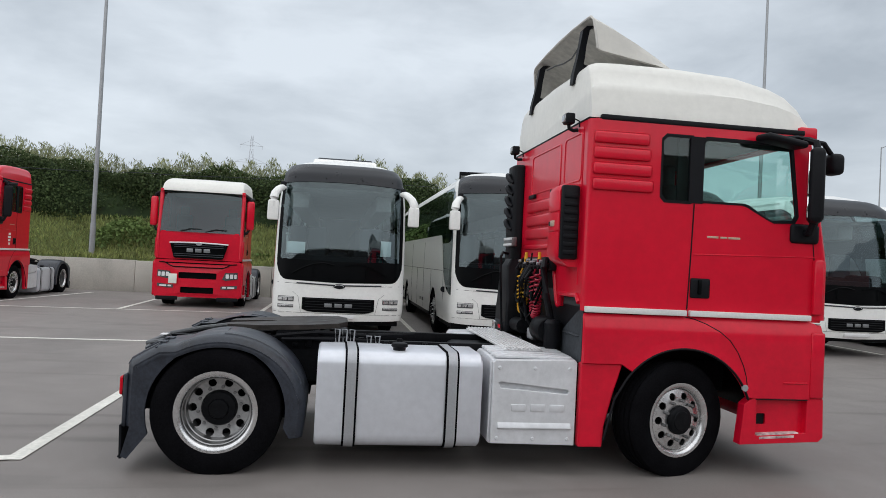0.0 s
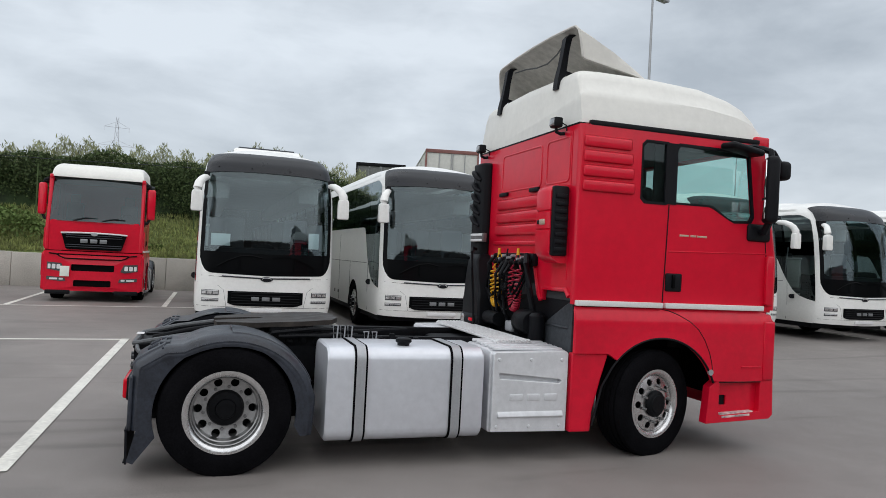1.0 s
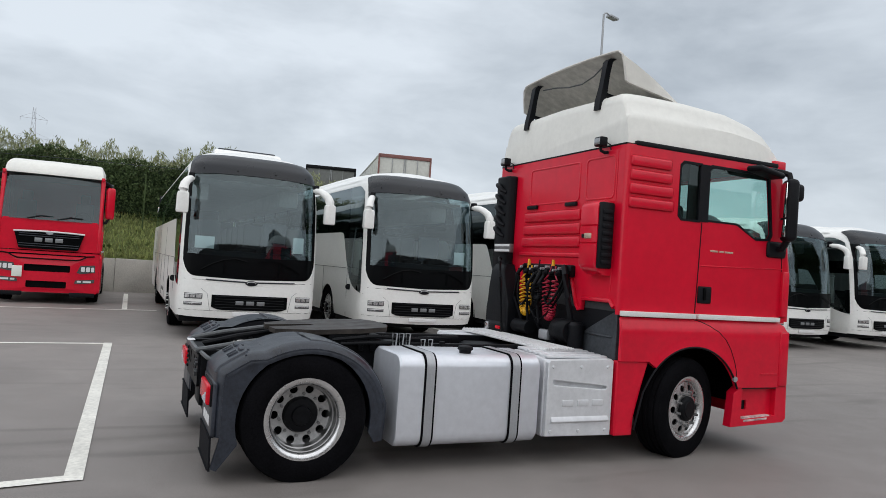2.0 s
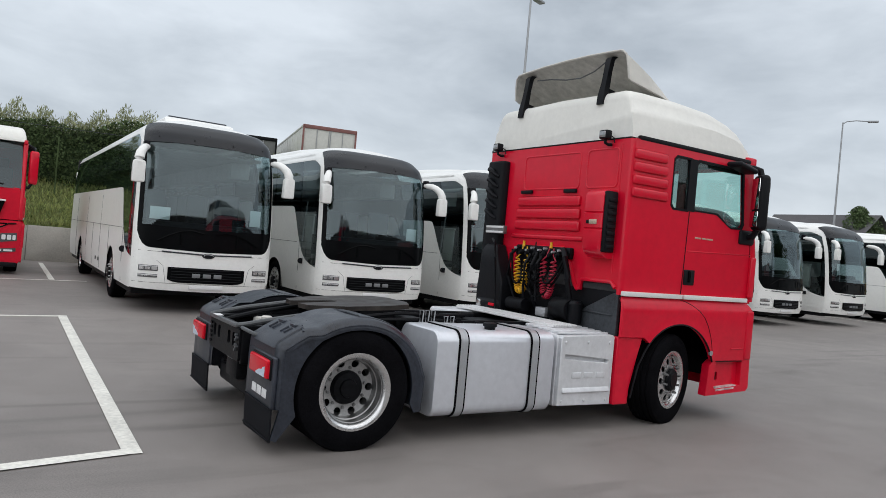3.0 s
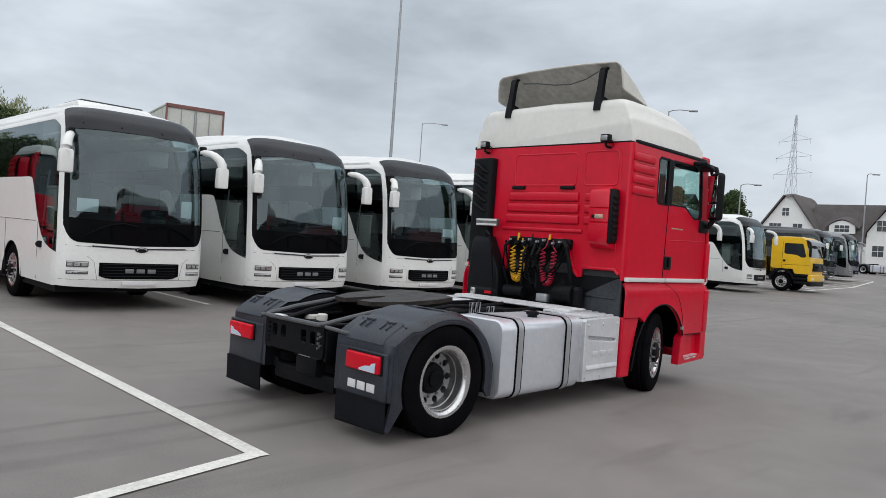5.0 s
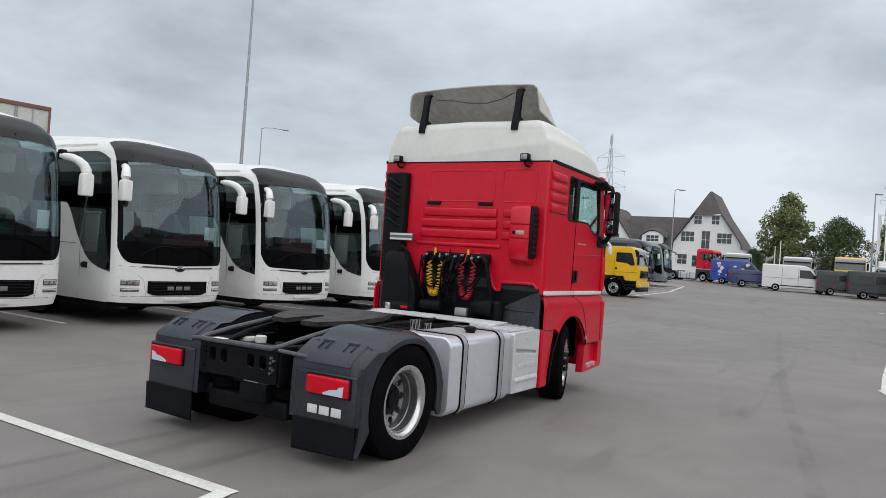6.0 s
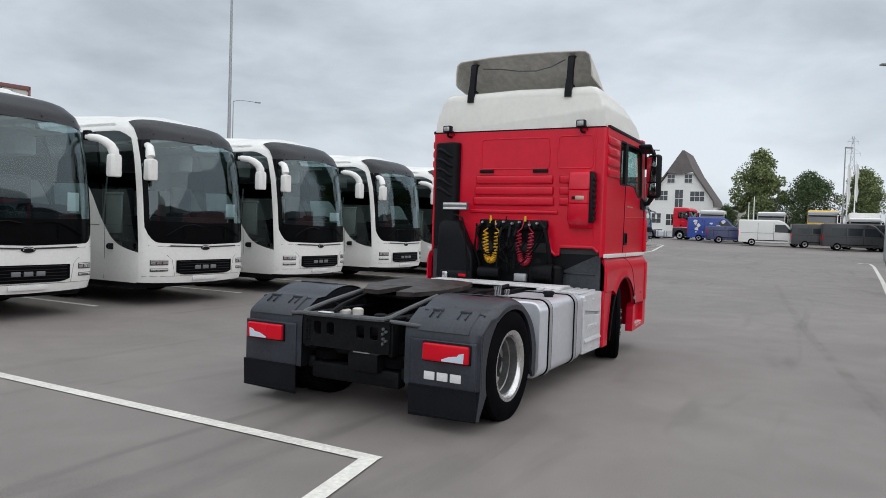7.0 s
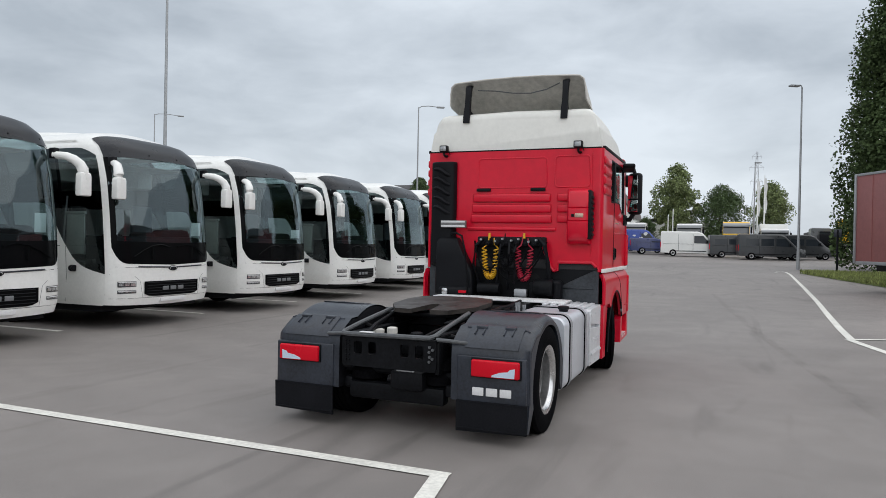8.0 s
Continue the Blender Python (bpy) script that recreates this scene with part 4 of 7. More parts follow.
    gb = B()
    tube(gb, [nose(u, 1.715 - 0.02 * (u / 0.82) ** 2, 4.938) for u in steps_of_span(-0.83, 0.83, 12)], 0.020, 8)
    part("grille_bar", gb, ALU, face)
    bd = B()
    lathe(bd, [(0.0, 0.085), (0.012, 0.080), (0.016, 0.0)], pose(4.945, 0, 1.685) @ Matrix.Diagonal((1, 1, 0.5, 1)), 18)
    part("front_badge", bd, STRAP, face)
    if not full:
        gap = B()
        tube(gap, [(4.937 - 0.10 * (u / W) ** 2, u, z) for u, z in ((-1.10, 1.20), (-0.92, 1.185), (-0.80, 1.12), (-0.70, 1.09), (-0.35, 1.085), (0.35, 1.085), (0.70, 1.09), (0.80, 1.12), (0.92, 1.185), (1.10, 1.20))], 0.017, 6)
        part("panel_gap", gap, DARK_TRIM, face)
        lipb = B()
        for q in (-1, 1):
            box(lipb, 4.78, 4.87, min(q * 0.55, q * 1.16), max(q * 0.55, q * 1.16), 0.19, 0.30, 0.02)
        part("lower_lip", lipb, BLACK_PLASTIC, face)
    em = B()
    for k in range(3):
        box(em, 4.925, 4.94, -0.34 + k * 0.24, -0.34 + k * 0.24 + 0.18, 1.47, 1.565, 0.008)
    part("emblem", em, LETTER_DARK, face)
    wip = B()
    for y0, y1 in ((-0.55, 0.05), (0.15, 0.75)):
        tube(wip, [(4.90, y0, 2.0), (4.895, (y0 + y1) / 2, 2.06), (4.865, y1, 2.05)], 0.012, 5)
    part("wiper", wip, BLACK_PLASTIC, root)

    # lower wings, bumper and steps
    def wing_edge(x):
        if x < 3.154:
            return float(np.interp(x, [3.07, 3.154], [0.895, 0.841]))
        if x < 4.16:
            return 0.44 + math.sqrt(max(0.0, 0.36 - (x - 3.60) ** 2))
        return 0.655

    def wing_out(x, z):
        """How far the skin stands out below the doors: a rounded shoulder, then a flared arch."""
        t = min(1.0, max(0.0, (1.285 - z) / 0.15))
        flare = max(0.0, 1 - abs(math.hypot(x - 3.60, z - 0.44) - 0.60) / 0.07) if z > 0.6 else 0.0
        return 0.006 + 0.048 * math.sin(t * math.pi / 2) ** 0.8 + 0.010 * flare * t

    def wing(bm):
        xs = [2.745, 2.755, 2.80, 2.90, 3.0, 3.07] + [3.60 - 0.6 * math.cos(radians(a)) for a in range(42, 160, 4)] + [4.165, 4.3, 4.5, 4.66, 4.74, 4.79, 4.82]
        cols = []
        for x in xs:
            z0, z1 = wing_edge(x), 1.285 - 0.10 * max(0.0, (x - 4.70) / 0.12) ** 2 - (0.03 if x < 2.75 else 0.0)
            cols.append([(x, -W - wing_out(x, z0 + (z1 - z0) * k / 14) * (0.5 if x < 2.75 else 1.0), z0 + (z1 - z0) * k / 14) for k in range(15)])
        loft(bm, cols, False)
        bmesh.ops.recalc_face_normals(bm, faces=bm.faces)
        if sum(f.normal.y for f in bm.faces) > 0:
            bmesh.ops.reverse_faces(bm, faces=bm.faces)
        bmesh.ops.solidify(bm, geom=bm.faces[:], thickness=0.05)
        return bm

    wn, wf = both("front_wing", wing, low_paint, root, "moulded front wing over the steered wheel")
    for s, wob in ((-1, wn), (1, wf)):
        lip = B()
        tube(lip, [(x, -W - 0.058, z) for x, z in [(2.94, 0.30), (3.02, 0.62)] + arc(3.60, 0.44, 0.592, 148, 20, 22)], 0.010, 6)
        part("arch_lip", lip if s < 0 else flip_y(lip), BLACK_PLASTIC, wob)
        seam = B()
        tube(seam, [(x, -W - wing_out(x, z) - 0.001, z) for x, z in ((3.60, 1.284), (3.68, 1.27), (3.78, 1.235), (3.89, 1.18), (3.98, 1.11), (4.05, 1.02), (4.105, 0.91), (4.13, 0.83), (4.14, 0.76))], 0.004, 5)
        part("panel_gap", seam if s < 0 else flip_y(seam), BLACK_PLASTIC, wob)
        dot = B()
        rod(dot, (4.12, -W - 0.070, 0.735), (4.12, -W - 0.045, 0.735), 0.027, 0.023, 16)
        part("marker_lamp", dot if s < 0 else flip_y(dot), STRAP, wob)
    def skirt(bm):
        slab(bm, [(2.745, 0.235), (2.745, 0.895), (3.09, 0.895), (3.02, 0.66), (2.955, 0.40), (2.945, 0.235)], [], side_place, -W - 0.03, -W + 0.05)
        return bm
    for o in both("rear_skirt", skirt, low_paint, root, "painted skirt behind the front wheel"):
        soften(o, 0.015)

    def corner(bm):
        slab(bm, [(4.13, 0.60), (4.20, 0.655), (4.83, 0.655), (4.84, 0.34), (4.80, 0.305), (4.10, 0.275), (4.12, 0.47)], [[(4.235, 0.60), (4.24, 0.642), (4.685, 0.642), (4.685, 0.375), (4.235, 0.350)]], side_place, -W - 0.05, -W + 0.05)
        return bm
    bn, bf = both("bumper_end", corner, low_paint, root, "painted bumper corner with a step recess")
    soften(bn, 0.005)
    soften(bf, 0.005)
    for s, bob in ((-1, bn), (1, bf)):
        rec = B()
        slab(rec, [(4.20, 0.31), (4.20, 0.655), (4.70, 0.655), (4.70, 0.33)], [rounded(4.275, 4.355, 0.43, 0.52, 0.012)], side_place, -W + 0.012, -W + 0.03)
        part("step_recess", rec if s < 0 else flip_y(rec), low_paint, bob)
        hole = B()
        box(hole, 4.26, 4.37, -W + 0.03, -W + 0.05, 0.42, 0.53)
        part("step_slot", hole if s < 0 else flip_y(hole), BLACK_PLASTIC, bob)
        # black strip put in for the shade under the recess's top edge
        lip = B()
        box(lip, 4.225, 4.69, -W - 0.052, -W - 0.02, 0.640, 0.650, 0.003)
        part("step_shadow_gap", lip if s < 0 else flip_y(lip), BLACK_PLASTIC, bob)
        tread = B()
        box(tread, 4.25, 4.62, -W - 0.048, -W + 0.01, 0.349, 0.372, 0.003, 2, pose(4.43, 0, 0.36, 0, -3, 0) @ pose(-4.43, 0, -0.36))
        box(tread, 4.27, 4.58, -W - 0.053, -W - 0.045, 0.330, 0.350, 0.003, 2, pose(4.43, 0, 0.34, 0, -3, 0) @ pose(-4.43, 0, -0.34))
        part("step_tread", tread if s < 0 else flip_y(tread), SCUFF, bob)
        pill = B()
        box(pill, 4.70, 4.82, -W - 0.068, -W - 0.04, 0.66, 1.20, 0.018, 3)
        box(pill, 4.72, 4.80, -W - 0.045, -W + 0.01, 1.345, 1.80, 0.016, 3)
        box(pill, 4.46, 4.68, -W - 0.064, -W - 0.04, 0.775, 0.790, 0.006)
        part("corner_panel", pill if s < 0 else flip_y(pill), low_paint, bob)
        vis = B()
        box(vis, 4.57, 4.73, -W + 0.01, -W + 0.10, 2.80, 2.905, 0.02, 3)
        part("visor_end", vis if s < 0 else flip_y(vis), paint, root)
    fb = B()
    slab(fb, rounded(-W + 0.0, W - 0.0, 0.28, 1.26, 0.05), [rounded(-0.54, 0.54, 0.79, 0.95, 0.03), rounded(-0.47, 0.47, 0.40, 0.57, 0.03)], lambda u, v, d: (d - 0.10 * (u / W) ** 2, u, v), 4.93, 4.86)
    bmp = part("front_bumper", fb, low_paint, root)
    gk = B()
    box(gk, 4.80, 4.86, -0.9, 0.9, 0.38, 1.2)
    part("lower_grille", gk, DARK_TRIM, bmp)
    for s in (-1, 1):
        bow = lambda u, v, d: (d - 0.10 * (u / W) ** 2, u * s, v)
        for name, out, cells in (("headlamp", [(0.70, 0.80), (0.78, 0.97), (1.13, 0.99), (1.14, 0.82), (0.80, 0.77)], ((0.80, 0.89), (0.92, 1.01), (1.04, 1.11))),
                                 ("fog_lamp", [(0.66, 0.54), (0.68, 0.62), (1.13, 0.65), (1.13, 0.57), (0.80, 0.53)], ((0.72, 0.82), (0.86, 1.06)))):
            hl = B()
            slab(hl, out, [], bow, 4.945, 4.90)
            lamp = part(name, hl, LAMP_BED, bmp, "clear lamp unit with bright reflectors")
            zc, hz = (0.885, 0.055) if name == "headlamp" else (0.59, 0.022)
            for a, b in cells:
                rf = B()
                slab(rf, rounded(a, b, zc - hz, zc + hz, min(0.02, hz * 0.6)), [], bow, 4.953, 4.94)
                part("reflector", rf, LETTER, lamp)

    # roof
    rf = B()
    rings = []
    for x, top, hw in ((2.757, 3.24, 1.085), (2.768, 3.29, 1.08), (2.79, 3.322, 1.07), (2.84, 3.342, 1.06), (3.0, 3.352, 1.055), (3.5, 3.354, 1.05), (4.05, 3.325, 1.05), (4.38, 3.25, 1.055), (4.52, 3.19, 1.06), (4.62, 3.10, 1.065), (4.685, 2.98, 1.07), (4.715, 2.90, 1.07), (4.72, 2.85, 1.07)):
        hw += 0.0 if full else 0.06
        base = W - 0.03 if x < 4.5 else W - 0.05
        k = top - 2.845
        pts = [(-base, 2.845), (-base + 0.004, 2.845 + k * 0.15), (-base + (base - hw) * 0.30, 2.845 + k * 0.46), (-base + (base - hw) * 0.34, 2.845 + k * 0.55), (-base + (base - hw) * 0.62, 2.845 + k * 0.60), (-hw - 0.02, 2.845 + k * 0.80), (-hw + 0.005, 2.845 + k * 0.90), (-hw + 0.04, 2.845 + k * 0.97), (-hw + 0.11, top - 0.002), (-0.5, top), (0, top + 0.012 * (top > 3))]
        pts += [(-y, z) for y, z in pts[-2::-1]]
        rings.append([(x, y, z) for y, z in pts])
    loft(rf, rings, True, True)
    roof = part("cab_roof", rf, roof_paint, root, "smooth moulded high roof", sharp=50)
    if spoiler:
        sp = B()
        rings = []
        for x, zt, hw, zb in ((2.82, 3.772, 0.925, 3.468), (2.90, 3.738, 0.93, 3.452), (3.0, 3.692, 0.93, 3.435), (3.2, 3.585, 0.93, 3.402), (3.4, 3.462, 0.92, 3.372), (3.53, 3.375, 0.91, 3.345)):
            k = (zt - zb)
            pts = [(-hw - 0.03, zb), (-hw - 0.02, zb + k * 0.5), (-hw, zb + k * 0.82), (-hw + 0.05, zb + k * 0.95), (-hw + 0.14, zt - 0.006), (-0.4, zt + 0.012), (0, zt + 0.018)]
            pts += [(-y, z) for y, z in pts[-2::-1]]
            rings.append([(x + (0.045 * (1 - (z - zb) / max(k, 0.01)) if x < 2.85 else 0.0), y, z) for y, z in pts])
        loft(sp, rings, False, False)
        spo = part("roof_spoiler", sp, FIBREGLASS, roof, "raised thin white roof spoiler, open to the rear")
        lin = B()
        loft(lin, [[(x + 0.004, y * 0.988, z - 0.009) for x, y, z in r] for r in rings], False, False)
        part("spoiler_lining", lin, SPOILER_LINING, spo, "raw grey fibreglass lining")
        lip = B()
        tube(lip, [(x - 0.002, y, z) for x, y, z in rings[0]], 0.011, 6)
        part("rolled_rim", lip, FLAP_IN, spo)
        cab = B()
        tube(cab, [(2.86, 0.55, 3.66), (2.87, 0.3, 3.64), (2.88, 0.05, 3.60), (2.88, -0.2, 3.585), (2.87, -0.42, 3.62), (2.86, -0.6, 3.69)], 0.008, 5)
        part("cable", cab, TUBE_GREY, spo)
        for y in (-0.69, 0.67):
            st = B()
            loft(st, [[(x - dx, y - hw, z), (x - dx, y + hw, z), (x + dx, y + hw, z), (x + dx, y - hw, z)] for x, z, hw, dx in ((2.90, 3.728, 0.042, 0.025), (2.865, 3.722, 0.042, 0.03), (2.835, 3.69, 0.040, 0.03), (2.815, 3.56, 0.036, 0.028), (2.80, 3.44, 0.036, 0.032), (2.785, 3.36, 0.042, 0.034), (2.765, 3.30, 0.044, 0.026), (2.752, 3.215, 0.044, 0.02))])
            loft(st, [[(x, y - 0.026, z - 0.014), (x, y + 0.026, z - 0.014), (x, y + 0.026, z + 0.014), (x, y - 0.026, z + 0.014)] for x, z in ((2.78, 3.40), (2.84, 3.375), (2.92, 3.362))])
            part("spoiler_strut", st, BLACK_PLASTIC, spo, "black spoiler strut")
    # work lamps on the rear roof edge
    if full:
        for y in (-0.905, 0.955):
            wl = B()
            box(wl, 2.62, 2.70, y - 0.058, y + 0.058, 2.825, 2.915, 0.015)
            tube(wl, [(2.735, y - 0.02, 2.78), (2.70, y - 0.01, 2.775), (2.665, y, 2.79), (2.66, y, 2.83)], 0.016, 8)
            tube(wl, [(2.70, y, 2.88), (2.74, y - 0.04, 2.85), (2.735, y - 0.06, 2.80)], 0.006, 5)
            lob = part("work_lamp", wl, BLACK_PLASTIC, root, "small black work lamp")
            gl = B()
            box(gl, 2.612, 2.624, y - 0.042, y + 0.042, 2.84, 2.90, 0.004)
            part("lens", gl, HEADLIGHT, lob)

    # air intake column, side duct, hose carrier
    inn = B()
    loft(inn, [[(2.70, 0.78, z), (2.645, 0.81, z), (2.63, 0.86, z), (2.63, 1.06, z), (2.67, 1.13, z), (2.745, 1.16, z), (2.745, 0.78, z)] for z in (1.35, 1.9, 2.66, 2.70)])
    loft(inn, [[(x0, 0.46 + k, z), (x0, 0.95, z), (x0 + 0.04, 1.02, z), (2.74, 1.02, z), (2.74, 0.46 + k, z)] for z, x0, k in ((0.95, 2.53, 0.0), (1.20, 2.53, 0.01), (1.28, 2.54, 0.03), (1.45, 2.55, 0.13), (1.62, 2.57, 0.22), (1.70, 2.62, 0.26))])
    box(inn, 2.50, 2.60, 0.48, 0.94, 0.93, 1.06, 0.03)
    col = part("air_intake", inn, BLACK_PLASTIC, root, "tall black air intake column")
    soften(col, 0.02, 3)
    for k in range(5):
        z = 2.03 + k * 0.125
        rib = B()
        tube(rib, [(2.635, 0.85, z - 0.02), (2.608, 0.90, z + 0.005), (2.60, 0.96, z + 0.05), (2.608, 1.02, z + 0.075), (2.635, 1.08, z + 0.07)], [0.018, 0.026, 0.030, 0.026, 0.018], 8)
        part("intake_louvre", rib, BLACK_PLASTIC, col)
    plate = B()
    box(plate, 2.585, 2.635, 0.59, 0.955, 1.828, 1.922, 0.006)
    bp = part("bracket_plate", plate, RIM_DARK, col)
    for z in (1.846, 1.904):
        bar = B()
        box(bar, 2.577, 2.588, 0.60, 0.945, z - 0.012, z + 0.012, 0.003)
        part("plate_edge", bar, LETTER, bp)
    arm = B()
    tube(arm, [(2.60, 0.80, 1.75), (2.52, 0.70, 1.76), (2.48, 0.60, 1.72), (2.47, 0.55, 1.55), (2.50, 0.50, 0.96)], 0.014, 6)
    part("grab_rail", arm, GRIME, root)
    dk = B()
    loft(dk, [[(2.74, -1.075, z0), (2.74, -0.77, z0), (2.60 + k, -0.79, z0), (2.55 + k, -0.82, z0), (2.545 + k, -1.03, z0), (2.565 + k, -1.065, z0)] for z0, k in ((1.64, 0.10), (1.69, 0.03), (1.74, 0.0), (1.915, 0.0), (1.925, 0.014), (1.935, 0.0), (2.075, 0.0), (2.085, 0.014), (2.095, 0.0), (2.25, 0.0), (2.29, 0.02), (2.315, 0.07))])
    duct = part("side_duct", dk, paint, root, "painted air duct box on the rear wall")
    dm = B()
    box(dm, 2.575, 2.725, -1.105, -1.04, 1.70, 2.30, 0.02)
    for k in range(8):
        box(dm, 2.595, 2.705, -1.118, -1.10, 1.74 + k * 0.065, 1.775 + k * 0.065, 0.005)
    part("duct_grille", dm, BLACK_PLASTIC, duct)
    dl = B()
    box(dl, 2.538, 2.56, -1.01, -0.90, 1.965, 2.015, 0.008)
    part("duct_lamp", dl, BADGE, duct)
    dl = B()
    box(dl, 2.540, 2.56, -0.895, -0.855, 1.972, 2.008, 0.006)
    part("lamp_socket", dl, BLACK_PLASTIC, duct)
    if full:
        car = B()
        box(car, 2.68, 2.75, -0.50, 0.45, 1.60, 1.72, 0.02)
        for y in (-0.36, -0.24, -0.12, 0.02, 0.16, 0.28):
            rod(car, (2.63, y, 1.64), (2.70, y, 1.64), 0.032, seg=10)
            rod(car, (2.60, y, 1.62), (2.64, y, 1.63), 0.018, seg=8)
        tube(car, [(2.66, -0.42, 1.70), (2.62, -0.50, 1.62), (2.64, -0.54, 1.4), (2.70, -0.56, 1.12)], 0.030, 8)
        tube(car, [(2.66, 0.36, 1.70), (2.62, 0.45, 1.60), (2.62, 0.48, 1.35), (2.70, 0.42, 1.1)], 0.020, 8)
        tube(car, [(2.63, -0.02, 1.64), (2.55, -0.04, 1.50), (2.56, -0.02, 1.25), (2.68, 0.0, 1.05)], 0.020, 8)
        tube(car, [(2.63, -0.12, 1.62), (2.57, -0.10, 1.52), (2.56, -0.12, 1.30), (2.60, -0.10, 1.12)], 0.016, 8)
        tube(car, [(2.63, 0.10, 1.62), (2.56, 0.10, 1.50), (2.58, 0.12, 1.25), (2.62, 0.15, 1.12)], 0.016, 8)
        hc = part("hose_carrier", car, BLACK_PLASTIC, root, "black hose carrier with couplings")
        for y, z in ((-0.38, 1.68), (-0.28, 1.66), (-0.14, 1.69), (-0.04, 1.67), (0.08, 1.69), (0.18, 1.66), (0.38, 1.68)):
            nut = B()
            rod(nut, (2.615, y, z), (2.66, y, z), 0.014, 0.016, 6)
            part("coupling", nut, STRAP, hc)
        for y0, y1, sag, r in ((-0.46, -0.06, 0.34, 0.012), (-0.30, 0.20, 0.42, 0.010), (0.06, 0.48, 0.38, 0.013), (-0.52, 0.34, 0.50, 0.011)):
            loop = B()
            tube(loop, [(2.66 - 0.07 * math.sin(t * math.pi), y0 + (y1 - y0) * t, 1.66 - sag * math.sin(t * math.pi) ** 0.8) for t in steps_of(12)], r, 6)
            part("rubber_hose", loop, DARK_TRIM, hc)

        def coil(y, mm, label, turns, r, drop):
            bm = B()
            pts = [(2.66, y + 0.03, 1.76), (2.65, y + 0.03, 1.68), (2.64, y + 0.05, 1.61)]
            n = turns * 9
            for k in range(n + 1):
                t = k / n
                a = 6.28318 * turns * t
                bend = math.sin(t * math.pi)
                cyy = y + 0.084 * math.copysign(abs(math.cos(t * math.pi)) ** 0.7, 0.5 - t)
                cz = 1.56 - drop * bend
                tan = Vector((0, -0.084 * math.pi * math.sin(t * math.pi), -drop * math.pi * math.cos(t * math.pi))).normalized()
                nrm = Vector((0, -tan.z, tan.y))
                c = Vector((2.635, cyy, cz)) + nrm * math.cos(a) * r + Vector((1, 0, 0)) * math.sin(a) * r
                pts.append(c)
            pts += [(2.65, y - 0.05, 1.62), (2.66, y - 0.04, 1.70)]
            tube(bm, pts, 0.0085, 5)
            part("air_coil_hose", bm, mm, root, label)

        coil(0.245, YELLOW_HOSE, "yellow coiled air hose", 24, 0.034, 0.36)
        coil(-0.225, RED_HOSE, "red coiled air hose", 26, 0.034, 0.37)
        coil(0.02, BLACK_PLASTIC, "black coiled cable", 20, 0.026, 0.20)
        tops = B()
        for y in (0.272, -0.212):
            rod(tops, (2.66, y, 1.70), (2.66, y, 1.765), 0.018, 0.014, 8)
        part("coupling_head", tops, YELLOW_HOSE, root)
        unit = B()
        box(unit, 2.60, 2.68, -0.27, -0.10, 0.96, 1.06, 0.015)
        part("valve_unit", unit, STRAP, root, "pale grey valve unit")
        unit = B()
        box(unit, 2.48, 2.53, 0.80, 0.88, 0.96, 1.04, 0.012)
        part("side_lamp", unit, STEEL, root)
        red_tag = B()
        box(red_tag, 2.488, 2.51, 0.53, 0.64, 0.985, 1.018, 0.004)
        part("warning_label", red_tag, LAMP_RED, root)
    for s in (-1, 1):
        guard = B()
        shape = [(0.66, 0.88), (0.66, 1.06), (0.68, 1.10), (0.74, 1.135), (0.95, 1.235), (1.08, 1.295), (1.13, 1.315), (1.18, 1.32), (1.18, 0.88)]
        slab(guard, [(s * y, z) for y, z in shape], [], front_place, 2.76, 2.80)
        box(guard, 2.745, 2.77, min(s * 0.70, s * 1.12), max(s * 0.70, s * 1.12), 1.08, 1.10, 0.008)
        soften(part("inner_wing", guard, WING_GREY, root), 0.012, 3)
        can = B()
        lathe(can, [(0.0, 0.0), (0.0, 0.06), (0.02, 0.075), (0.22, 0.075), (0.25, 0.05), (0.25, 0.0)], pose(2.68, s * 0.66, 0.93, 0, -90, 0), 16)
        part("air_dryer", can, BLACK_PLASTIC, root)
    rod_bm = B()
    lathe(rod_bm, [(0.0, 0.0), (0.0, 0.10), (0.02, 0.115), (0.24, 0.115), (0.26, 0.10), (0.26, 0.0)], pose(2.66, -0.62, 1.08, 0, 0, 90), 18)
    box(rod_bm, 2.60, 2.72, -0.42, -0.30, 0.95, 1.15, 0.03)
    part("air_reservoir", rod_bm, GRIME, root)
    rod_bm = B()
    lathe(rod_bm, [(0.0, 0.0), (0.0, 0.07), (0.30, 0.07), (0.30, 0.0)], pose(2.62, 0.10, 1.05, 0, 0, 90), 16)
    part("air_reservoir", rod_bm, GRIME, root)

    # mirrors
    for s in (-1, 1):
        mh = B()
        toe = pose(4.61, -W - 0.16, 0, 0, 0, -30 if s < 0 else -22) @ pose(-4.61, W + 0.16, 0)
        box(mh, 4.55, 4.67, -W - 0.27, -W - 0.05, 2.09, 2.70, 0.05, 4, toe)
        if s > 0:
            flip_y(mh)
        mo = part("mirror_housing", mh, mirror_paint, root, "tall door mirror housing")
        g = B()
        box(g, 4.542, 4.552, -W - 0.25, -W - 0.07, 2.32, 2.66, 0.004, 2, toe)
        box(g, 4.542, 4.552, -W - 0.25, -W - 0.07, 2.13, 2.30, 0.004, 2, toe)
        part("mirror_glass", g if s < 0 else flip_y(g), CHROME, mo)
        ar = B()
        tube(ar, [(4.56, -W + 0.02, 2.79), (4.60, -W - 0.05, 2.78), (4.62, -W - 0.13, 2.75), (4.62, -W - 0.15, 2.68)], 0.03, 8)
        part("mirror_arm", ar if s < 0 else flip_y(ar), BLACK_PLASTIC, mo)
        ar = B()
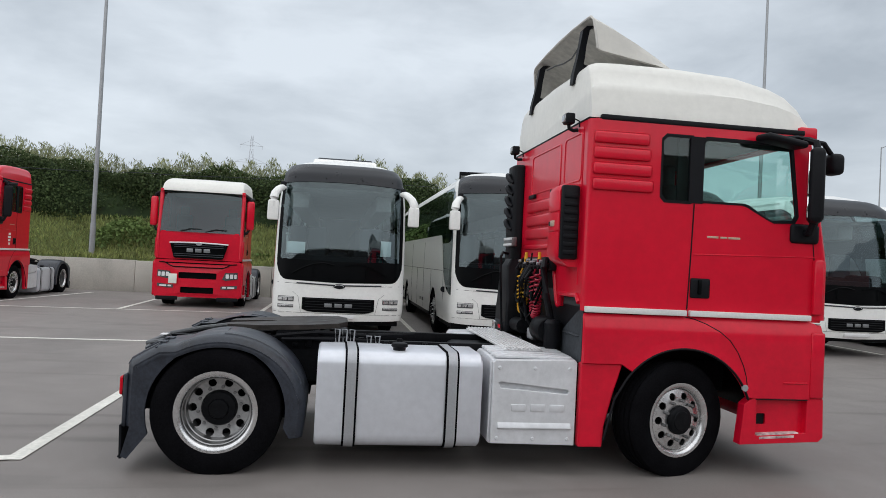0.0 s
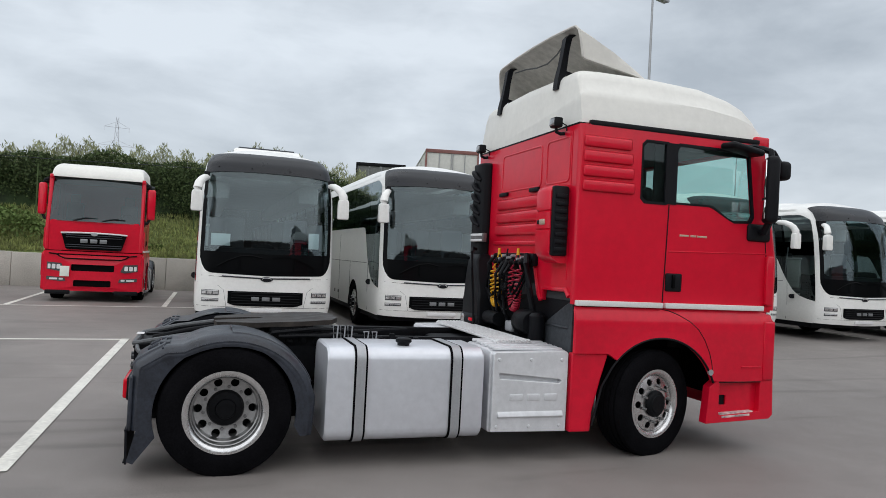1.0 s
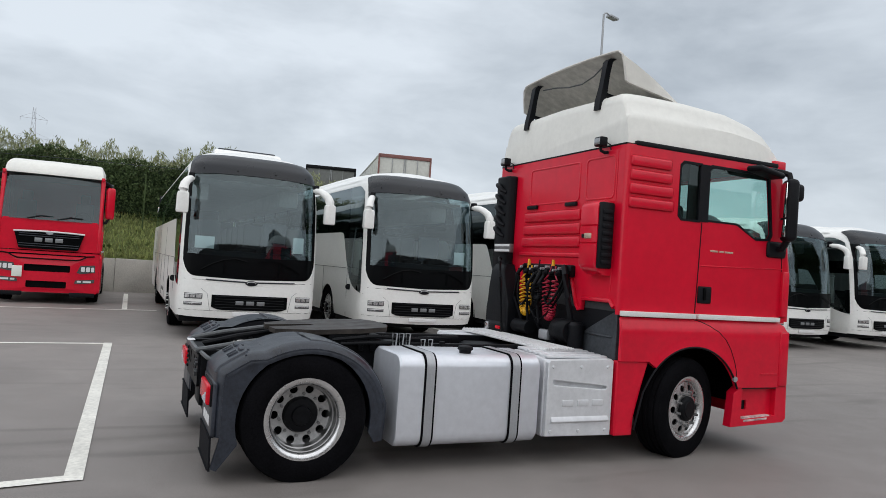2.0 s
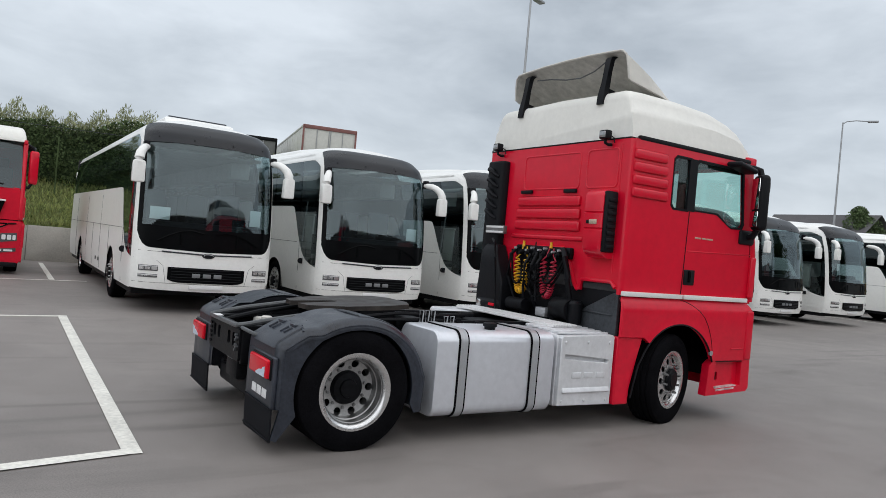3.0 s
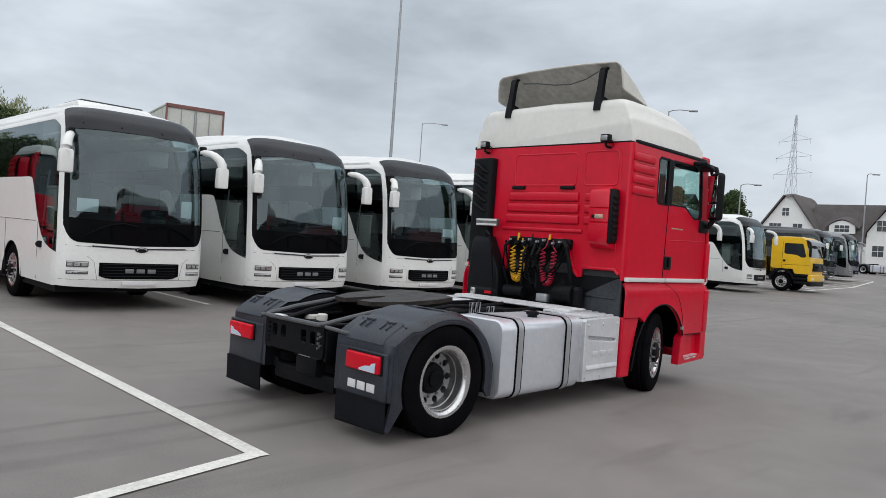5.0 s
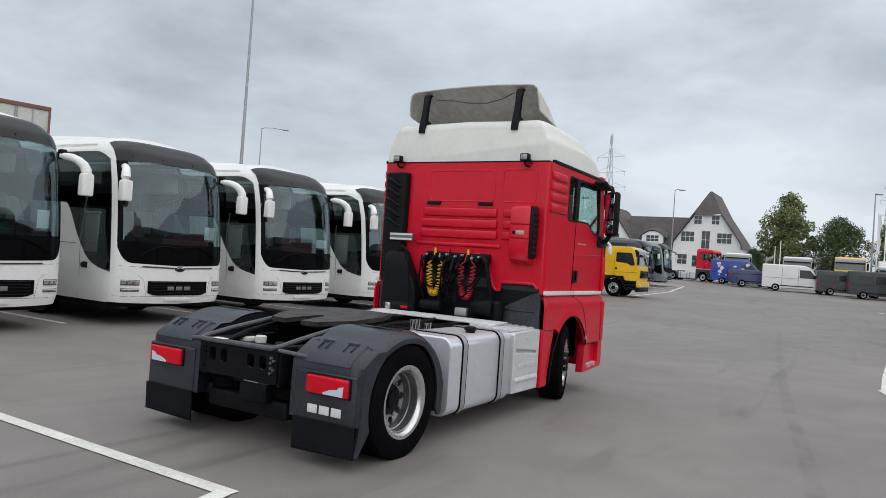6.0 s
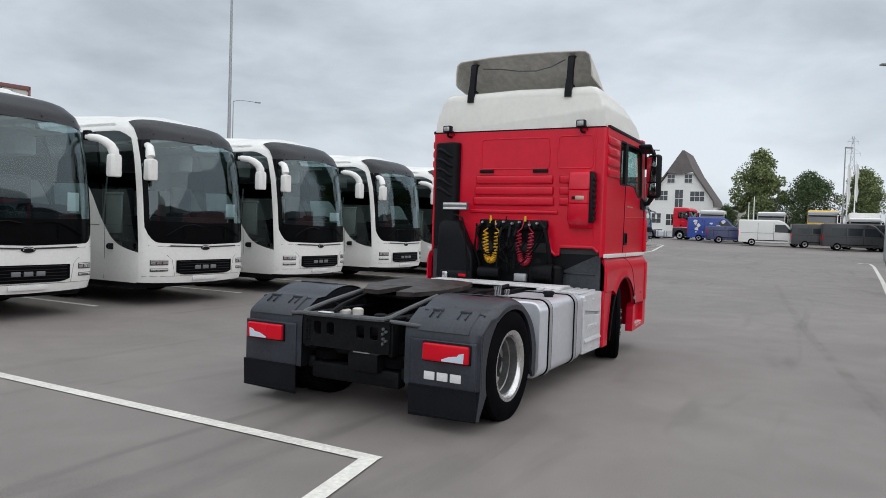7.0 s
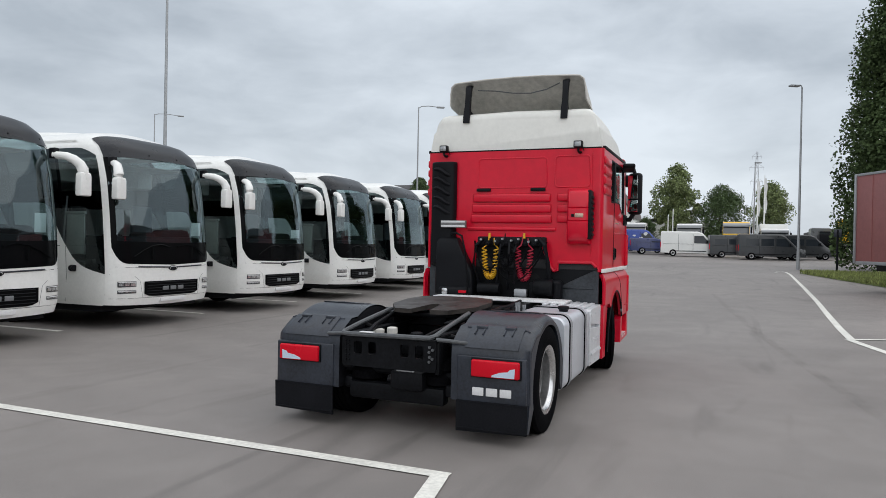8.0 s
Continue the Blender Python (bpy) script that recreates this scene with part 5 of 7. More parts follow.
        tube(ar, [(4.64, -W + 0.01, 2.02), (4.63, -W - 0.08, 2.02), (4.62, -W - 0.15, 2.12)], 0.035, 8)
        box(ar, 4.50, 4.76, -W - 0.03, -W + 0.02, 1.93, 2.09, 0.03, 3)
        part("mirror_foot", ar if s < 0 else flip_y(ar), BLACK_PLASTIC, mo)
        km = B()
        box(km, 3.95, 4.35, -W - 0.20, -W - 0.02, 2.715, 2.775, 0.028, 3, pose(4.15, 0, 2.75, 0, 6, 8) @ pose(-4.15, 0, -2.75))
        tube(km, [(4.30, -W - 0.10, 2.76), (4.5, -W - 0.04, 2.80), (4.60, -W + 0.0, 2.80)], 0.02, 6)
        part("kerb_mirror", km if s < 0 else flip_y(km), BLACK_PLASTIC, mo)
        if s < 0 and full:
            fm = B()
            box(fm, 4.84, 4.96, -W - 0.05, -W + 0.12, 2.52, 2.70, 0.045, 4)
            tube(fm, [(4.62, -W + 0.04, 2.80), (4.80, -W + 0.03, 2.78), (4.89, -W + 0.04, 2.68)], 0.022, 8)
            part("front_mirror", fm, BLACK_PLASTIC, mo)
    if not full:
        # these cabs stand taller, with a deeper windscreen
        for o in root.children_recursive:
            for v in o.data.vertices:
                v.co.z = float(np.interp(v.co.z, [0.0, 0.6, 1.28, 2.0, 2.82, 3.4], [0.0, 0.6, 1.34, 2.13, 3.25, 3.74]))
    return root


# ---- coach ----
def coach_outline(z):
    """Half width, front set-back and corner depth of the coach at a height."""
    f = np.interp(z, [0.38, 0.55, 0.95, 1.2, 2.0, 2.6, 3.0, 3.22, 3.40, 3.58], [0.05, 0.0, 0.0, 0.01, 0.07, 0.14, 0.23, 0.34, 0.55, 1.1])
    hw = np.interp(z, [0.38, 0.6, 1.6, 2.6, 3.05, 3.24, 3.40, 3.53, 3.58], [1.235, 1.272, 1.275, 1.25, 1.20, 1.16, 1.05, 0.80, 0.4])
    return float(hw), float(f)


def coach_curve(z, off=0.0, n=14, length=12.1):
    hw, f = coach_outline(z)
    hw, f, dep, e = hw + off, f - off, 0.62, 2 / 3.4
    pts = []
    for k in range(n + 1):
        a = k / n * math.pi / 2
        pts.append((hw * math.sin(a) ** e, f + dep * (1 - math.cos(a) ** e)))
    pts.append((hw, length))
    d = [0.0]
    for (x0, y0), (x1, y1) in zip(pts, pts[1:]):
        d.append(d[-1] + math.hypot(x1 - x0, y1 - y0))
    return np.array(pts), np.array(d)


def coach_at(s, z, off=0.0):
    pts, d = coach_curve(z, off)
    a = min(abs(s), d[-1])
    x, y = float(np.interp(a, d, pts[:, 0])), float(np.interp(a, d, pts[:, 1]))
    return (math.copysign(x, s) if s else 0.0, y, z)


def coach_patch(bm, ss, lo, hi, nz=6, off=0.0):
    """A sheet of the coach's skin: columns at ss, each from lo(s) to hi(s)."""
    cols = []
    for s in ss:
        a, b = lo(s), hi(s)
        cols.append([bm.verts.new(coach_at(s, a + (b - a) * k / nz, off)) for k in range(nz + 1)])
    for p, q in zip(cols, cols[1:]):
        for k in range(nz):
            bm.faces.new((p[k], q[k], q[k + 1], p[k + 1]))
    return bm


def steps(a, b, n):
    return [a + (b - a) * k / n for k in range(n + 1)]


FRONT_AXLE, REAR_AXLE = 2.75, 8.8
# lower edge of the side glazing: it sweeps up behind the entrance door
def side_top(v):
    return 3.20 - 0.16 * max(0.0, (1.75 - abs(v)) / 0.38) ** 2.2


SWOOP_S = [1.37, 1.45, 1.65, 1.856, 1.98, 2.09, 2.18, 2.29, 2.405, 2.54, 2.675, 2.75, 2.92, 13]
SWOOP_Z = [0.97, 0.99, 1.03, 1.09, 1.155, 1.24, 1.35, 1.50, 1.68, 1.94, 2.17, 2.21, 2.22, 2.25]


def corner_rise(s):
    """How far the screen's lower edge climbs towards its rounded corners."""
    return 0.30 * min(1.0, max(0.0, (abs(s) - 0.95) / 0.31)) ** 3.0


def coach():
    root = thing("coach", Matrix.Identity(4), "white touring coach with a smoked windscreen, parked", "bus", "row of parked coaches")
    # skin
    bm = B()
    low = lambda s: 0.40 + 0.03 * min(1, abs(s) / 1.3)
    coach_patch(bm, steps(-1.37, 1.37, 44), low, lambda s: 1.165 + 0.03 * abs(s) + corner_rise(s), 6)
    lower = part("front_panel", bm, WHITE, root, "white lower front panel", sharp=60)
    for s in (-1, 1):
        bm = B()
        coach_patch(bm, [s * v for v in (1.215, 1.25, 1.29, 1.33, 1.37)], lambda v: 1.15, lambda v: 3.05, 14)
        part("windscreen_pillar", bm, WHITE, root, sharp=60)

        def lo(v, z0=0.42):
            y = coach_at(abs(v), 0.6)[1]
            for ax in (FRONT_AXLE, REAR_AXLE):
                if abs(y - ax) < 0.58:
                    return 0.46 + math.sqrt(0.58 ** 2 - (y - ax) ** 2)
            return z0
        bm = B()
        cols = sorted(set(steps(1.37, 2.95, 24) + steps(2.6, 12.9, 40) + [a + 0.71 + math.cos(radians(t)) * 0.5795 for a in (FRONT_AXLE, REAR_AXLE) for t in range(0, 181, 9)]))
        coach_patch(bm, [s * v for v in cols], lo, lambda v: float(np.interp(abs(v), SWOOP_S, SWOOP_Z)), 5)
        flank = part("flank_panel", bm, WHITE, root, "white coach flank", sharp=60)
        bm = B()
        coach_patch(bm, [s * v for v in steps(1.215, 2.6, 10) + steps(3.2, 12.9, 10)], lambda v: side_top(max(abs(v), 1.37)), lambda v: 3.36, 6)
        part("roof_edge", bm, WHITE, root, sharp=60)
        sill = lambda v: float(np.interp(abs(v), SWOOP_S, SWOOP_Z))
        for name, cols, mat, lab in (("door_glass", steps(1.37, 2.30, 12), DOOR_GLASS, "tinted entrance door glass"), ("side_glass", steps(2.30, 2.9, 7) + steps(3.2, 12.9, 10), BUS_GLASS, "smoked side glazing")):
            bm = B()
            coach_patch(bm, [s * v for v in cols], sill, side_top, 8, -0.004)
            gl = part(name, bm, mat, root, lab, sharp=60)
            gl.visible_shadow = False
        seams = B()
        for v in (2.26, 4.2, 5.6, 7.0, 8.4, 11.0):
            tube(seams, [coach_at(s * v, z, 0.002) for z in (1.45, 0.9, 0.46)], 0.005, 4)
        for v in (5.6, 8.4, 11.0):
            tube(seams, [coach_at(s * v, z, 0.002) for z in (2.11, 1.45)], 0.004, 4)
        tube(seams, [coach_at(s * v, 1.45, 0.002) for v in steps(2.4, 12.6, 12)], 0.005, 4)
        for v in (4.6, 5.1):
            box(seams, *sorted((s * 1.27, s * 1.282)), v - 0.04, v + 0.04, 0.62, 0.70, 0.002)
        part("hatch_seam", seams, SEAM, flank)
        dh = B()
        for dv in (-0.03, 0.03):
            rod(dh, coach_at(s * (2.10 + dv), 1.06, -0.004), coach_at(s * (2.10 + dv), 1.06, 0.022), 0.058, seg=14)
        part("door_handle", dh, BLACK_PLASTIC, flank, "black recessed door handle")
        post = B()
        for v in (2.32, 4.0, 5.6, 7.2, 8.8, 10.4, 12.0):
            coach_patch(post, [s * (v - 0.04), s * (v + 0.04)], lambda q: max(2.10, float(np.interp(abs(q), SWOOP_S, SWOOP_Z))), lambda q: 3.2, 6, -0.02)
        part("window_post", post, DARK_TRIM, root)
        for ax in (FRONT_AXLE, REAR_AXLE):
            liner = B()
            loft(liner, [[(s * xx, ax + 0.585 * math.cos(radians(t)), 0.46 + 0.585 * math.sin(radians(t))) for t in range(-10, 191, 10)] for xx in (1.26, 0.7)], False, False)
            part("wheel_housing", liner, BLACK_PLASTIC, root)
        for ax in (FRONT_AXLE, REAR_AXLE):
            wheel(root, s * 1.22, ax, 0.50, -1, r=0.50, w=0.30, rim=0.30, deep=-0.04 if ax == FRONT_AXLE else 0.10, steer=90 if s > 0 else -90, seg=28, simple=True)
    rf = B()
    rings = []
    for z in (3.30, 3.38, 3.45, 3.51, 3.555, 3.58):
        pts, d = coach_curve(z, 0.0, 10, 12.0)
        half = [(float(x), float(y)) for x, y in pts]
        full_loop = [(-x, y, z) for x, y in half[::-1][:-1]] + [(x, y, z) for x, y in half]
        rings.append(full_loop)
    loft(rf, rings, True, False)
    rf.faces.new([v for v in rf.verts][-len(rings[0]):])
    crown = []
    for y, top, hw in ((1.1, 3.50, 0.60), (1.5, 3.57, 0.70), (2.1, 3.62, 0.76), (3.2, 3.66, 0.80), (4.5, 3.67, 0.80), (10.6, 3.67, 0.80), (11.5, 3.61, 0.76), (11.8, 3.5, 0.7)):
        half = [(-hw - 0.05, 3.40), (-hw, top - 0.10), (-hw + 0.10, top - 0.035), (-hw + 0.32, top - 0.008), (0.0, top)]
        crown.append([(x, y, z) for x, z in half + [(-x, z) for x, z in half[-2::-1]]])
    loft(rf, crown)
    part("roof", rf, WHITE, root, "white coach roof", sharp=50)
    rear = B()
    box(rear, -1.23, 1.23, 12.02, 12.10, 0.42, 2.95, 0.03)
    box(rear, -1.10, 1.10, 12.00, 12.07, 2.90, 3.36, 0.03)
    part("rear_panel", rear, WHITE, root)
    cap = B()
    coach_patch(cap, steps(-1.255, 1.255, 40), lambda s: 3.06 - 0.05 * (abs(s) / 1.25) ** 2, lambda s: 3.455 - 0.10 * (abs(s) / 1.3) ** 4, 8, 0.016)
    co = part("front_cap", cap, CHARCOAL, root, "charcoal front roof cap", sharp=60)
    for x in (-0.95, -0.35, 0.35, 0.95):
        mk = B()
        p = coach_at(x, 3.12, 0.0)
        rod(mk, p, (p[0], p[1] - 0.02, p[2] + 0.01), 0.013, seg=8)
        part("marker_lamp", mk, DARK_TRIM, co)
    sc = B()
    coach_patch(sc, steps(-1.245, 1.245, 30), lambda s: 1.52, lambda s: 3.065 - 0.05 * (abs(s) / 1.25) ** 2, 10, 0.002)
    scr = part("windscreen", sc, SCREEN_GLASS, root, "large smoked windscreen", sharp=60)
    scr.visible_shadow = False
    mask = B()
    coach_patch(mask, steps(-1.25, 1.25, 44), lambda s: 1.125 + corner_rise(s) + 0.03 * abs(s), lambda s: 1.53 + 0.02 * abs(s), 4, 0.003)
    for s in (-1, 1):
        coach_patch(mask, [s * v for v in (1.16, 1.21, 1.255)], lambda v: 1.52, lambda v: 3.02, 8, 0.004)
    part("windscreen_mask", mask, DARK_TRIM, scr)
    wip = B()
    for x0, x1 in ((-0.9, -0.1), (0.9, 0.1)):
        tube(wip, [coach_at(x0 + (x1 - x0) * t, 1.28 + 0.22 * math.sin(t * 2.2), 0.03) for t in (0, 0.25, 0.5, 0.75, 1.0)], 0.012, 5)
        tube(wip, [coach_at(x0 * 0.55, 1.24, 0.03), coach_at((x0 + x1) / 2, 1.45, 0.045)], 0.016, 5)
    part("wiper", wip, DARK_TRIM, scr)
    tr = B()
    tube(tr, [coach_at(q, 1.105 - 0.022 * (1 - abs(q) / 0.8), 0.012) for q in steps(-0.8, 0.8, 20)], 0.011, 6)
    part("front_trim", tr, GREY_PLASTIC, lower)
    gr = B()
    for z in (0.61, 0.66, 0.71, 0.76, 0.81):
        tube(gr, [coach_at(q, z, 0.016) for q in steps(-0.62, 0.62, 14)], 0.007, 5)
    part("grille_bar", gr, BLACK_PLASTIC, lower)
    gr = B()
    coach_patch(gr, steps(-0.68, 0.68, 14), lambda s: 0.565 + 0.05 * max(0, (abs(s) - 0.55) / 0.13), lambda s: 0.835, 3, 0.012)
    part("grille", gr, DARK_TRIM, lower, "black front grille")
    em = B()
    for k in range(3):
        p = coach_at(-0.26 + k * 0.19 + 0.07, 0.7, 0.012)
        box(em, p[0] - 0.07, p[0] + 0.07, p[1] - 0.012, p[1] + 0.01, 0.665, 0.735, 0.006)
    part("emblem", em, LETTER_DARK, lower)
    lines = B()
    tube(lines, [coach_at(s, 1.10 - 0.03 * (1 - abs(s) / 1.2), 0.002) for s in steps(-1.2, 1.2, 12)], 0.004, 4)
    tube(lines, [coach_at(s, 0.545, 0.002) for s in steps(-1.3, 1.3, 14)], 0.003, 4)
    for s in (-1, 1):
        tube(lines, [coach_at(s * v, z, 0.002) for v, z in ((0.70, 0.55), (0.76, 0.85), (0.86, 0.93), (1.3, 0.97))], 0.0025, 4)
    part("panel_joint", lines, SEAM, lower)
    lg = B()
    p = coach_at(0, 1.06, 0.0)
    lathe(lg, [(0.0, 0.075), (0.012, 0.072), (0.014, 0.05), (0.006, 0.0)], pose(0, p[1] - 0.004, 1.065, 0, 0, -90) @ Matrix.Diagonal((1, 1.5, 0.62, 1)), 20)
    badge = part("front_badge", lg, BLACK_PLASTIC, lower)
    rg = B()
    tube(rg, [(0.082 * math.cos(a), p[1] - 0.018, 1.065 + 0.030 * math.sin(a)) for a in [k * math.pi / 9 for k in range(-1, 11)]], 0.006, 5)
    part("badge_ring", rg, LETTER, badge)
    for s in (-1, 1):
        for a, b in ((0.745, 0.845), (0.63, 0.69)):
            hl = B()
            coach_patch(hl, [s * v for v in steps(0.84, 1.17, 5)], lambda v: a + 0.02 * (1.17 - abs(v)), lambda v: b, 2, 0.008)
            ho = part("headlamp", hl, LAMP_BED, lower, "dark headlamp with clear reflectors")
            for v0, v1 in ((0.855, 0.945), (0.965, 1.055), (1.075, 1.155)):
                dk = B()
                coach_patch(dk, [s * v for v in steps(v0, v1, 3)], lambda v: a + 0.022, lambda v: b - 0.030, 2, 0.014)
                part("reflector", dk, STEEL, ho)
            dk = B()
            coach_patch(dk, [s * v for v in steps(0.85, 1.16, 5)], lambda v: b - 0.022, lambda v: b - 0.008, 1, 0.013)
            part("light_strip", dk, LETTER, ho)
    pl = B()
    box(pl, -0.30, 0.30, -0.012, 0.03, 0.455, 0.525, 0.004)
    part("plate", pl, LETTER, lower)
    under = B()
    box(under, -1.18, 1.18, 0.5, 11.9, 0.30, 0.44, 0.02)
    part("underside", under, GRIME, root)
    # mirrors
    for s in (-1, 1):
        mx, my = (-1.295, 0.0) if s < 0 else (1.335, -0.12)
        ar = B()
        tube(ar, [(s * 1.14, 0.30, 2.91), (s * 1.19, my + 0.20, 2.885), (s * 1.235, my + 0.10, 2.84), (0.5 * mx + s * 0.63, my + 0.04, 2.77), (mx, my + 0.01, 2.68), (mx, my, 2.60), (mx, my, 2.52)], [0.056, 0.064, 0.070, 0.077, 0.084, 0.090, 0.085], 16)
        mo = part("mirror_arm", ar, WHITE, root, "curved white mirror arm")
        jo = B()
        box(jo, s * 1.15 - 0.05, s * 1.15 + 0.05, 0.24, 0.38, 2.85, 3.02, 0.025, 3)
        part("arm_joint", jo, BLACK_PLASTIC, mo)
        hd = B()
        loft(hd, [[(mx + u * w, my - 0.005 + v * 0.075 * k, z) for u, v in rounded(-1, 1, -1, 1, 0.35, 4)] for z, w, k in ((2.262, 0.080, 0.8), (2.272, 0.098, 0.95), (2.30, 0.104, 1.0), (2.58, 0.100, 1.0), (2.62, 0.092, 0.95), (2.635, 0.075, 0.7))])
        part("mirror_head", hd, WHITE, mo)
        mg = B()
        box(mg, mx - 0.08, mx + 0.08, my + 0.068, my + 0.076, 2.29, 2.58, 0.002)
        part("mirror_glass", mg, CHROME, mo)
    # inside
    fl = B()
    box(fl, -1.2, 1.2, 0.7, 12.0, 1.15, 1.22)
    part("coach_floor", fl, INTERIOR, root)
    da = B()
    loft(da, [[(-1.12, y0, z), (-0.5, y0 - 0.07, z), (0.5, y0 - 0.07, z), (1.12, y0, z), (1.12, 0.95, z), (-1.12, 0.95, z)] for z, y0 in ((1.0, 0.34), (1.56, 0.36), (1.625, 0.40), (1.64, 0.50))])
    loft(da, [[(0.63 + u * w, 0.66 + v * 0.20, z) for u, v in rounded(-1, 1, -1, 1, 0.5, 3)] for z, w in ((1.60, 0.40), (1.70, 0.38), (1.76, 0.33), (1.78, 0.22))])
    loft(da, [[(-0.05 + u * w, 0.72 + v * 0.16, z) for u, v in rounded(-1, 1, -1, 1, 0.5, 3)] for z, w in ((1.60, 0.22), (1.69, 0.20), (1.72, 0.12))])
    box(da, -0.92, -0.62, 0.60, 0.80, 1.60, 1.675, 0.03)
    part("dashboard", da, DASH, root, "black dashboard with an instrument hood")
    # Pale panel added for the bright opening seen through the door glass.
    stp = B()
    box(stp, -1.10, -1.06, 1.02, 1.46, 1.30, 2.02, 0.02)
    box(stp, -1.115, -1.05, 1.0, 1.48, 2.02, 2.07, 0.015)
    part("entrance_panel", stp, FLAP_IN, root, "pale panel standing in for the bright opening through the door")
    hr = B()
    tube(hr, [(-1.13, 1.52, 1.25), (-1.11, 1.50, 1.7), (-1.08, 1.46, 2.35)], 0.016, 6)
    part("handrail", hr, STRAP, root)
    hd = B()
    box(hd, -1.1, 1.1, 0.9, 12.0, 2.96, 3.0)
    box(hd, -1.1, -0.7, 1.6, 12.0, 2.62, 2.96, 0.04)
    box(hd, 0.7, 1.1, 1.6, 12.0, 2.62, 2.96, 0.04)
    part("headlining", hd, FLAP_IN, root)
    bk = B()
    box(bk, -1.2, 1.2, 11.9, 12.03, 1.2, 3.3)
    part("rear_bulkhead", bk, INTERIOR, root)
    dr = B()
    box(dr, 0.38, 0.88, 1.35, 1.5, 1.5, 2.25, 0.06, 3)
    box(dr, 0.38, 0.88, 0.95, 1.45, 1.4, 1.55, 0.05, 3)
    part("driver_seat", dr, GREY_SEAT, root)
    wl = B()
    tube(wl, [(0.63 + 0.23 * math.cos(a), 0.80 - 0.05 * math.sin(a), 1.58 + 0.16 * math.sin(a)) for a in [k * 6.28318 / 18 for k in range(19)]], 0.016, 6, caps=False)
    part("steering_wheel", wl, BLACK_PLASTIC, root)
    for k in range(9):
        for x in (-0.97, -0.52, 0.52, 0.97):
            if k == 0 and x > 0:
                continue
            y = 2.2 + k * 1.0
            st = B()
            box(st, x - 0.20, x + 0.20, y + 0.34, y + 0.46, 1.55, 2.28, 0.05, 2)
            box(st, x - 0.20, x + 0.20, y, y + 0.42, 1.45, 1.60, 0.04, 2)
            part("passenger_seat", st, GREY_SEAT, root)
    return root


# ---- yard ----
strips_laid = 0


def strip(name, pts, width, mat=LINE, label="worn white painted bay line on the asphalt"):
    bm = B()
    left, right = [], []
    P = [Vector((x, y, 0)) for x, y in pts]
    for i, p in enumerate(P):
        way = (P[min(i + 1, len(P) - 1)] - P[max(i - 1, 0)]).normalized()
        n = Vector((-way.y, way.x, 0)) * width / 2
        for lst, q in ((left, p + n), (right, p - n)):
            lst.append((q.x, q.y))
    global strips_laid
    strips_laid += 1
    for d in (0.004 + 0.002 * (strips_laid % 4),):
        a = [bm.verts.new((x, y, ground_z(x) + d)) for x, y in left]
        b = [bm.verts.new((x, y, ground_z(x) + d)) for x, y in right]
        bridge(bm, a, b, False)
    return tagged(part(name, bm, mat, None, "", merge=False), label, "road marking", "", "structure")


def build_ground():
    xs = [-900, -300, -100, -60] + [float(v) for v in range(-40, 80, 4)] + [100, 160, 300, 900, 2500]
    ys = [-900, -300, -100, -60] + [float(v) for v in range(-40, 60, 10)] + [100, 300, 900, 2500]
    bm = B()
    grid = [[bm.verts.new((x, y, ground_z(x))) for y in ys] for x in xs]
    for i in range(len(xs) - 1):
        for j in range(len(ys) - 1):
            bm.faces.new((grid[i][j], grid[i + 1][j], grid[i + 1][j + 1], grid[i][j + 1]))
    g = part("ground", bm, ASPHALT, None, "", merge=False)
    tagged(g, "grey worn asphalt yard, faintly stained", "ground", "", "structure")


build_ground()

strip("tyre_mark", [(19.0, 4.55), (14.0, 4.12), (10.46, 3.75), (8.0, 3.52), (5.8, 3.27), (4.0, 3.04), (2.6, 2.85), (1.0, 2.64), (-0.6, 2.48)], 0.15, TYRE_MARK, "faint dark tyre mark on the asphalt")
strip("bay_line", [(-2.385, 5.82), (-2.345, 9.5), (-2.30, 13.2)], 0.125)
strip("bay_line", [(-2.42, 5.875), (-3.15, 5.75), (-9.0, 4.78)], 0.128)
strip("bay_line", [(-2.25, 13.15), (-12.0, 12.6)], 0.125)
strip("bay_line", [(-1.3, 19.85), (-5.6, 19.35), (-16.0, 18.2)], 0.125)
strip("bay_line", [(-5.55, 19.45), (-5.65, 25.8)], 0.125)
strip("bay_line", [(-2.05, 19.85), (-2.0, 26.0)], 0.125)
strip("bay_line", [(-9.1, 19.05), (-8.2, 25.8)], 0.125)
for i in range(12):
    strip("bay_line", [(1.75 + i * 3.52, 14.55), (1.75 + i * 3.52, 25.5)], 0.12)
strip("kerb_line", [(38.3, 1.62), (39.1, 1.42), (39.4, 1.18), (38.8, 1.0), (36.0, 0.97), (30.0, 1.13), (24.0, 1.31), (17.2, 1.56), (12.7, 1.78), (9.6, 1.92), (7.75, 1.97)], 0.14)
strip("kerb_line", [(7.75, 2.02), (6.0, 1.66)], 0.15)
strip("kerb_line", [(7.75, 2.02), (8.4, 0.6)], 0.12)
strip("kerb_line", [(33.8, 16.9), (34.0, 13.6), (44.0, 13.8), (56.0, 15.4), (58.0, 16.6), (55.0, 17.8)], 0.18)
for i in range(7):
    strip("hatched_line", [(37.0 + i * 2.8, 13.9 + 0.12 * i), (40.0 + i * 2.6, 17.6)], 0.2)


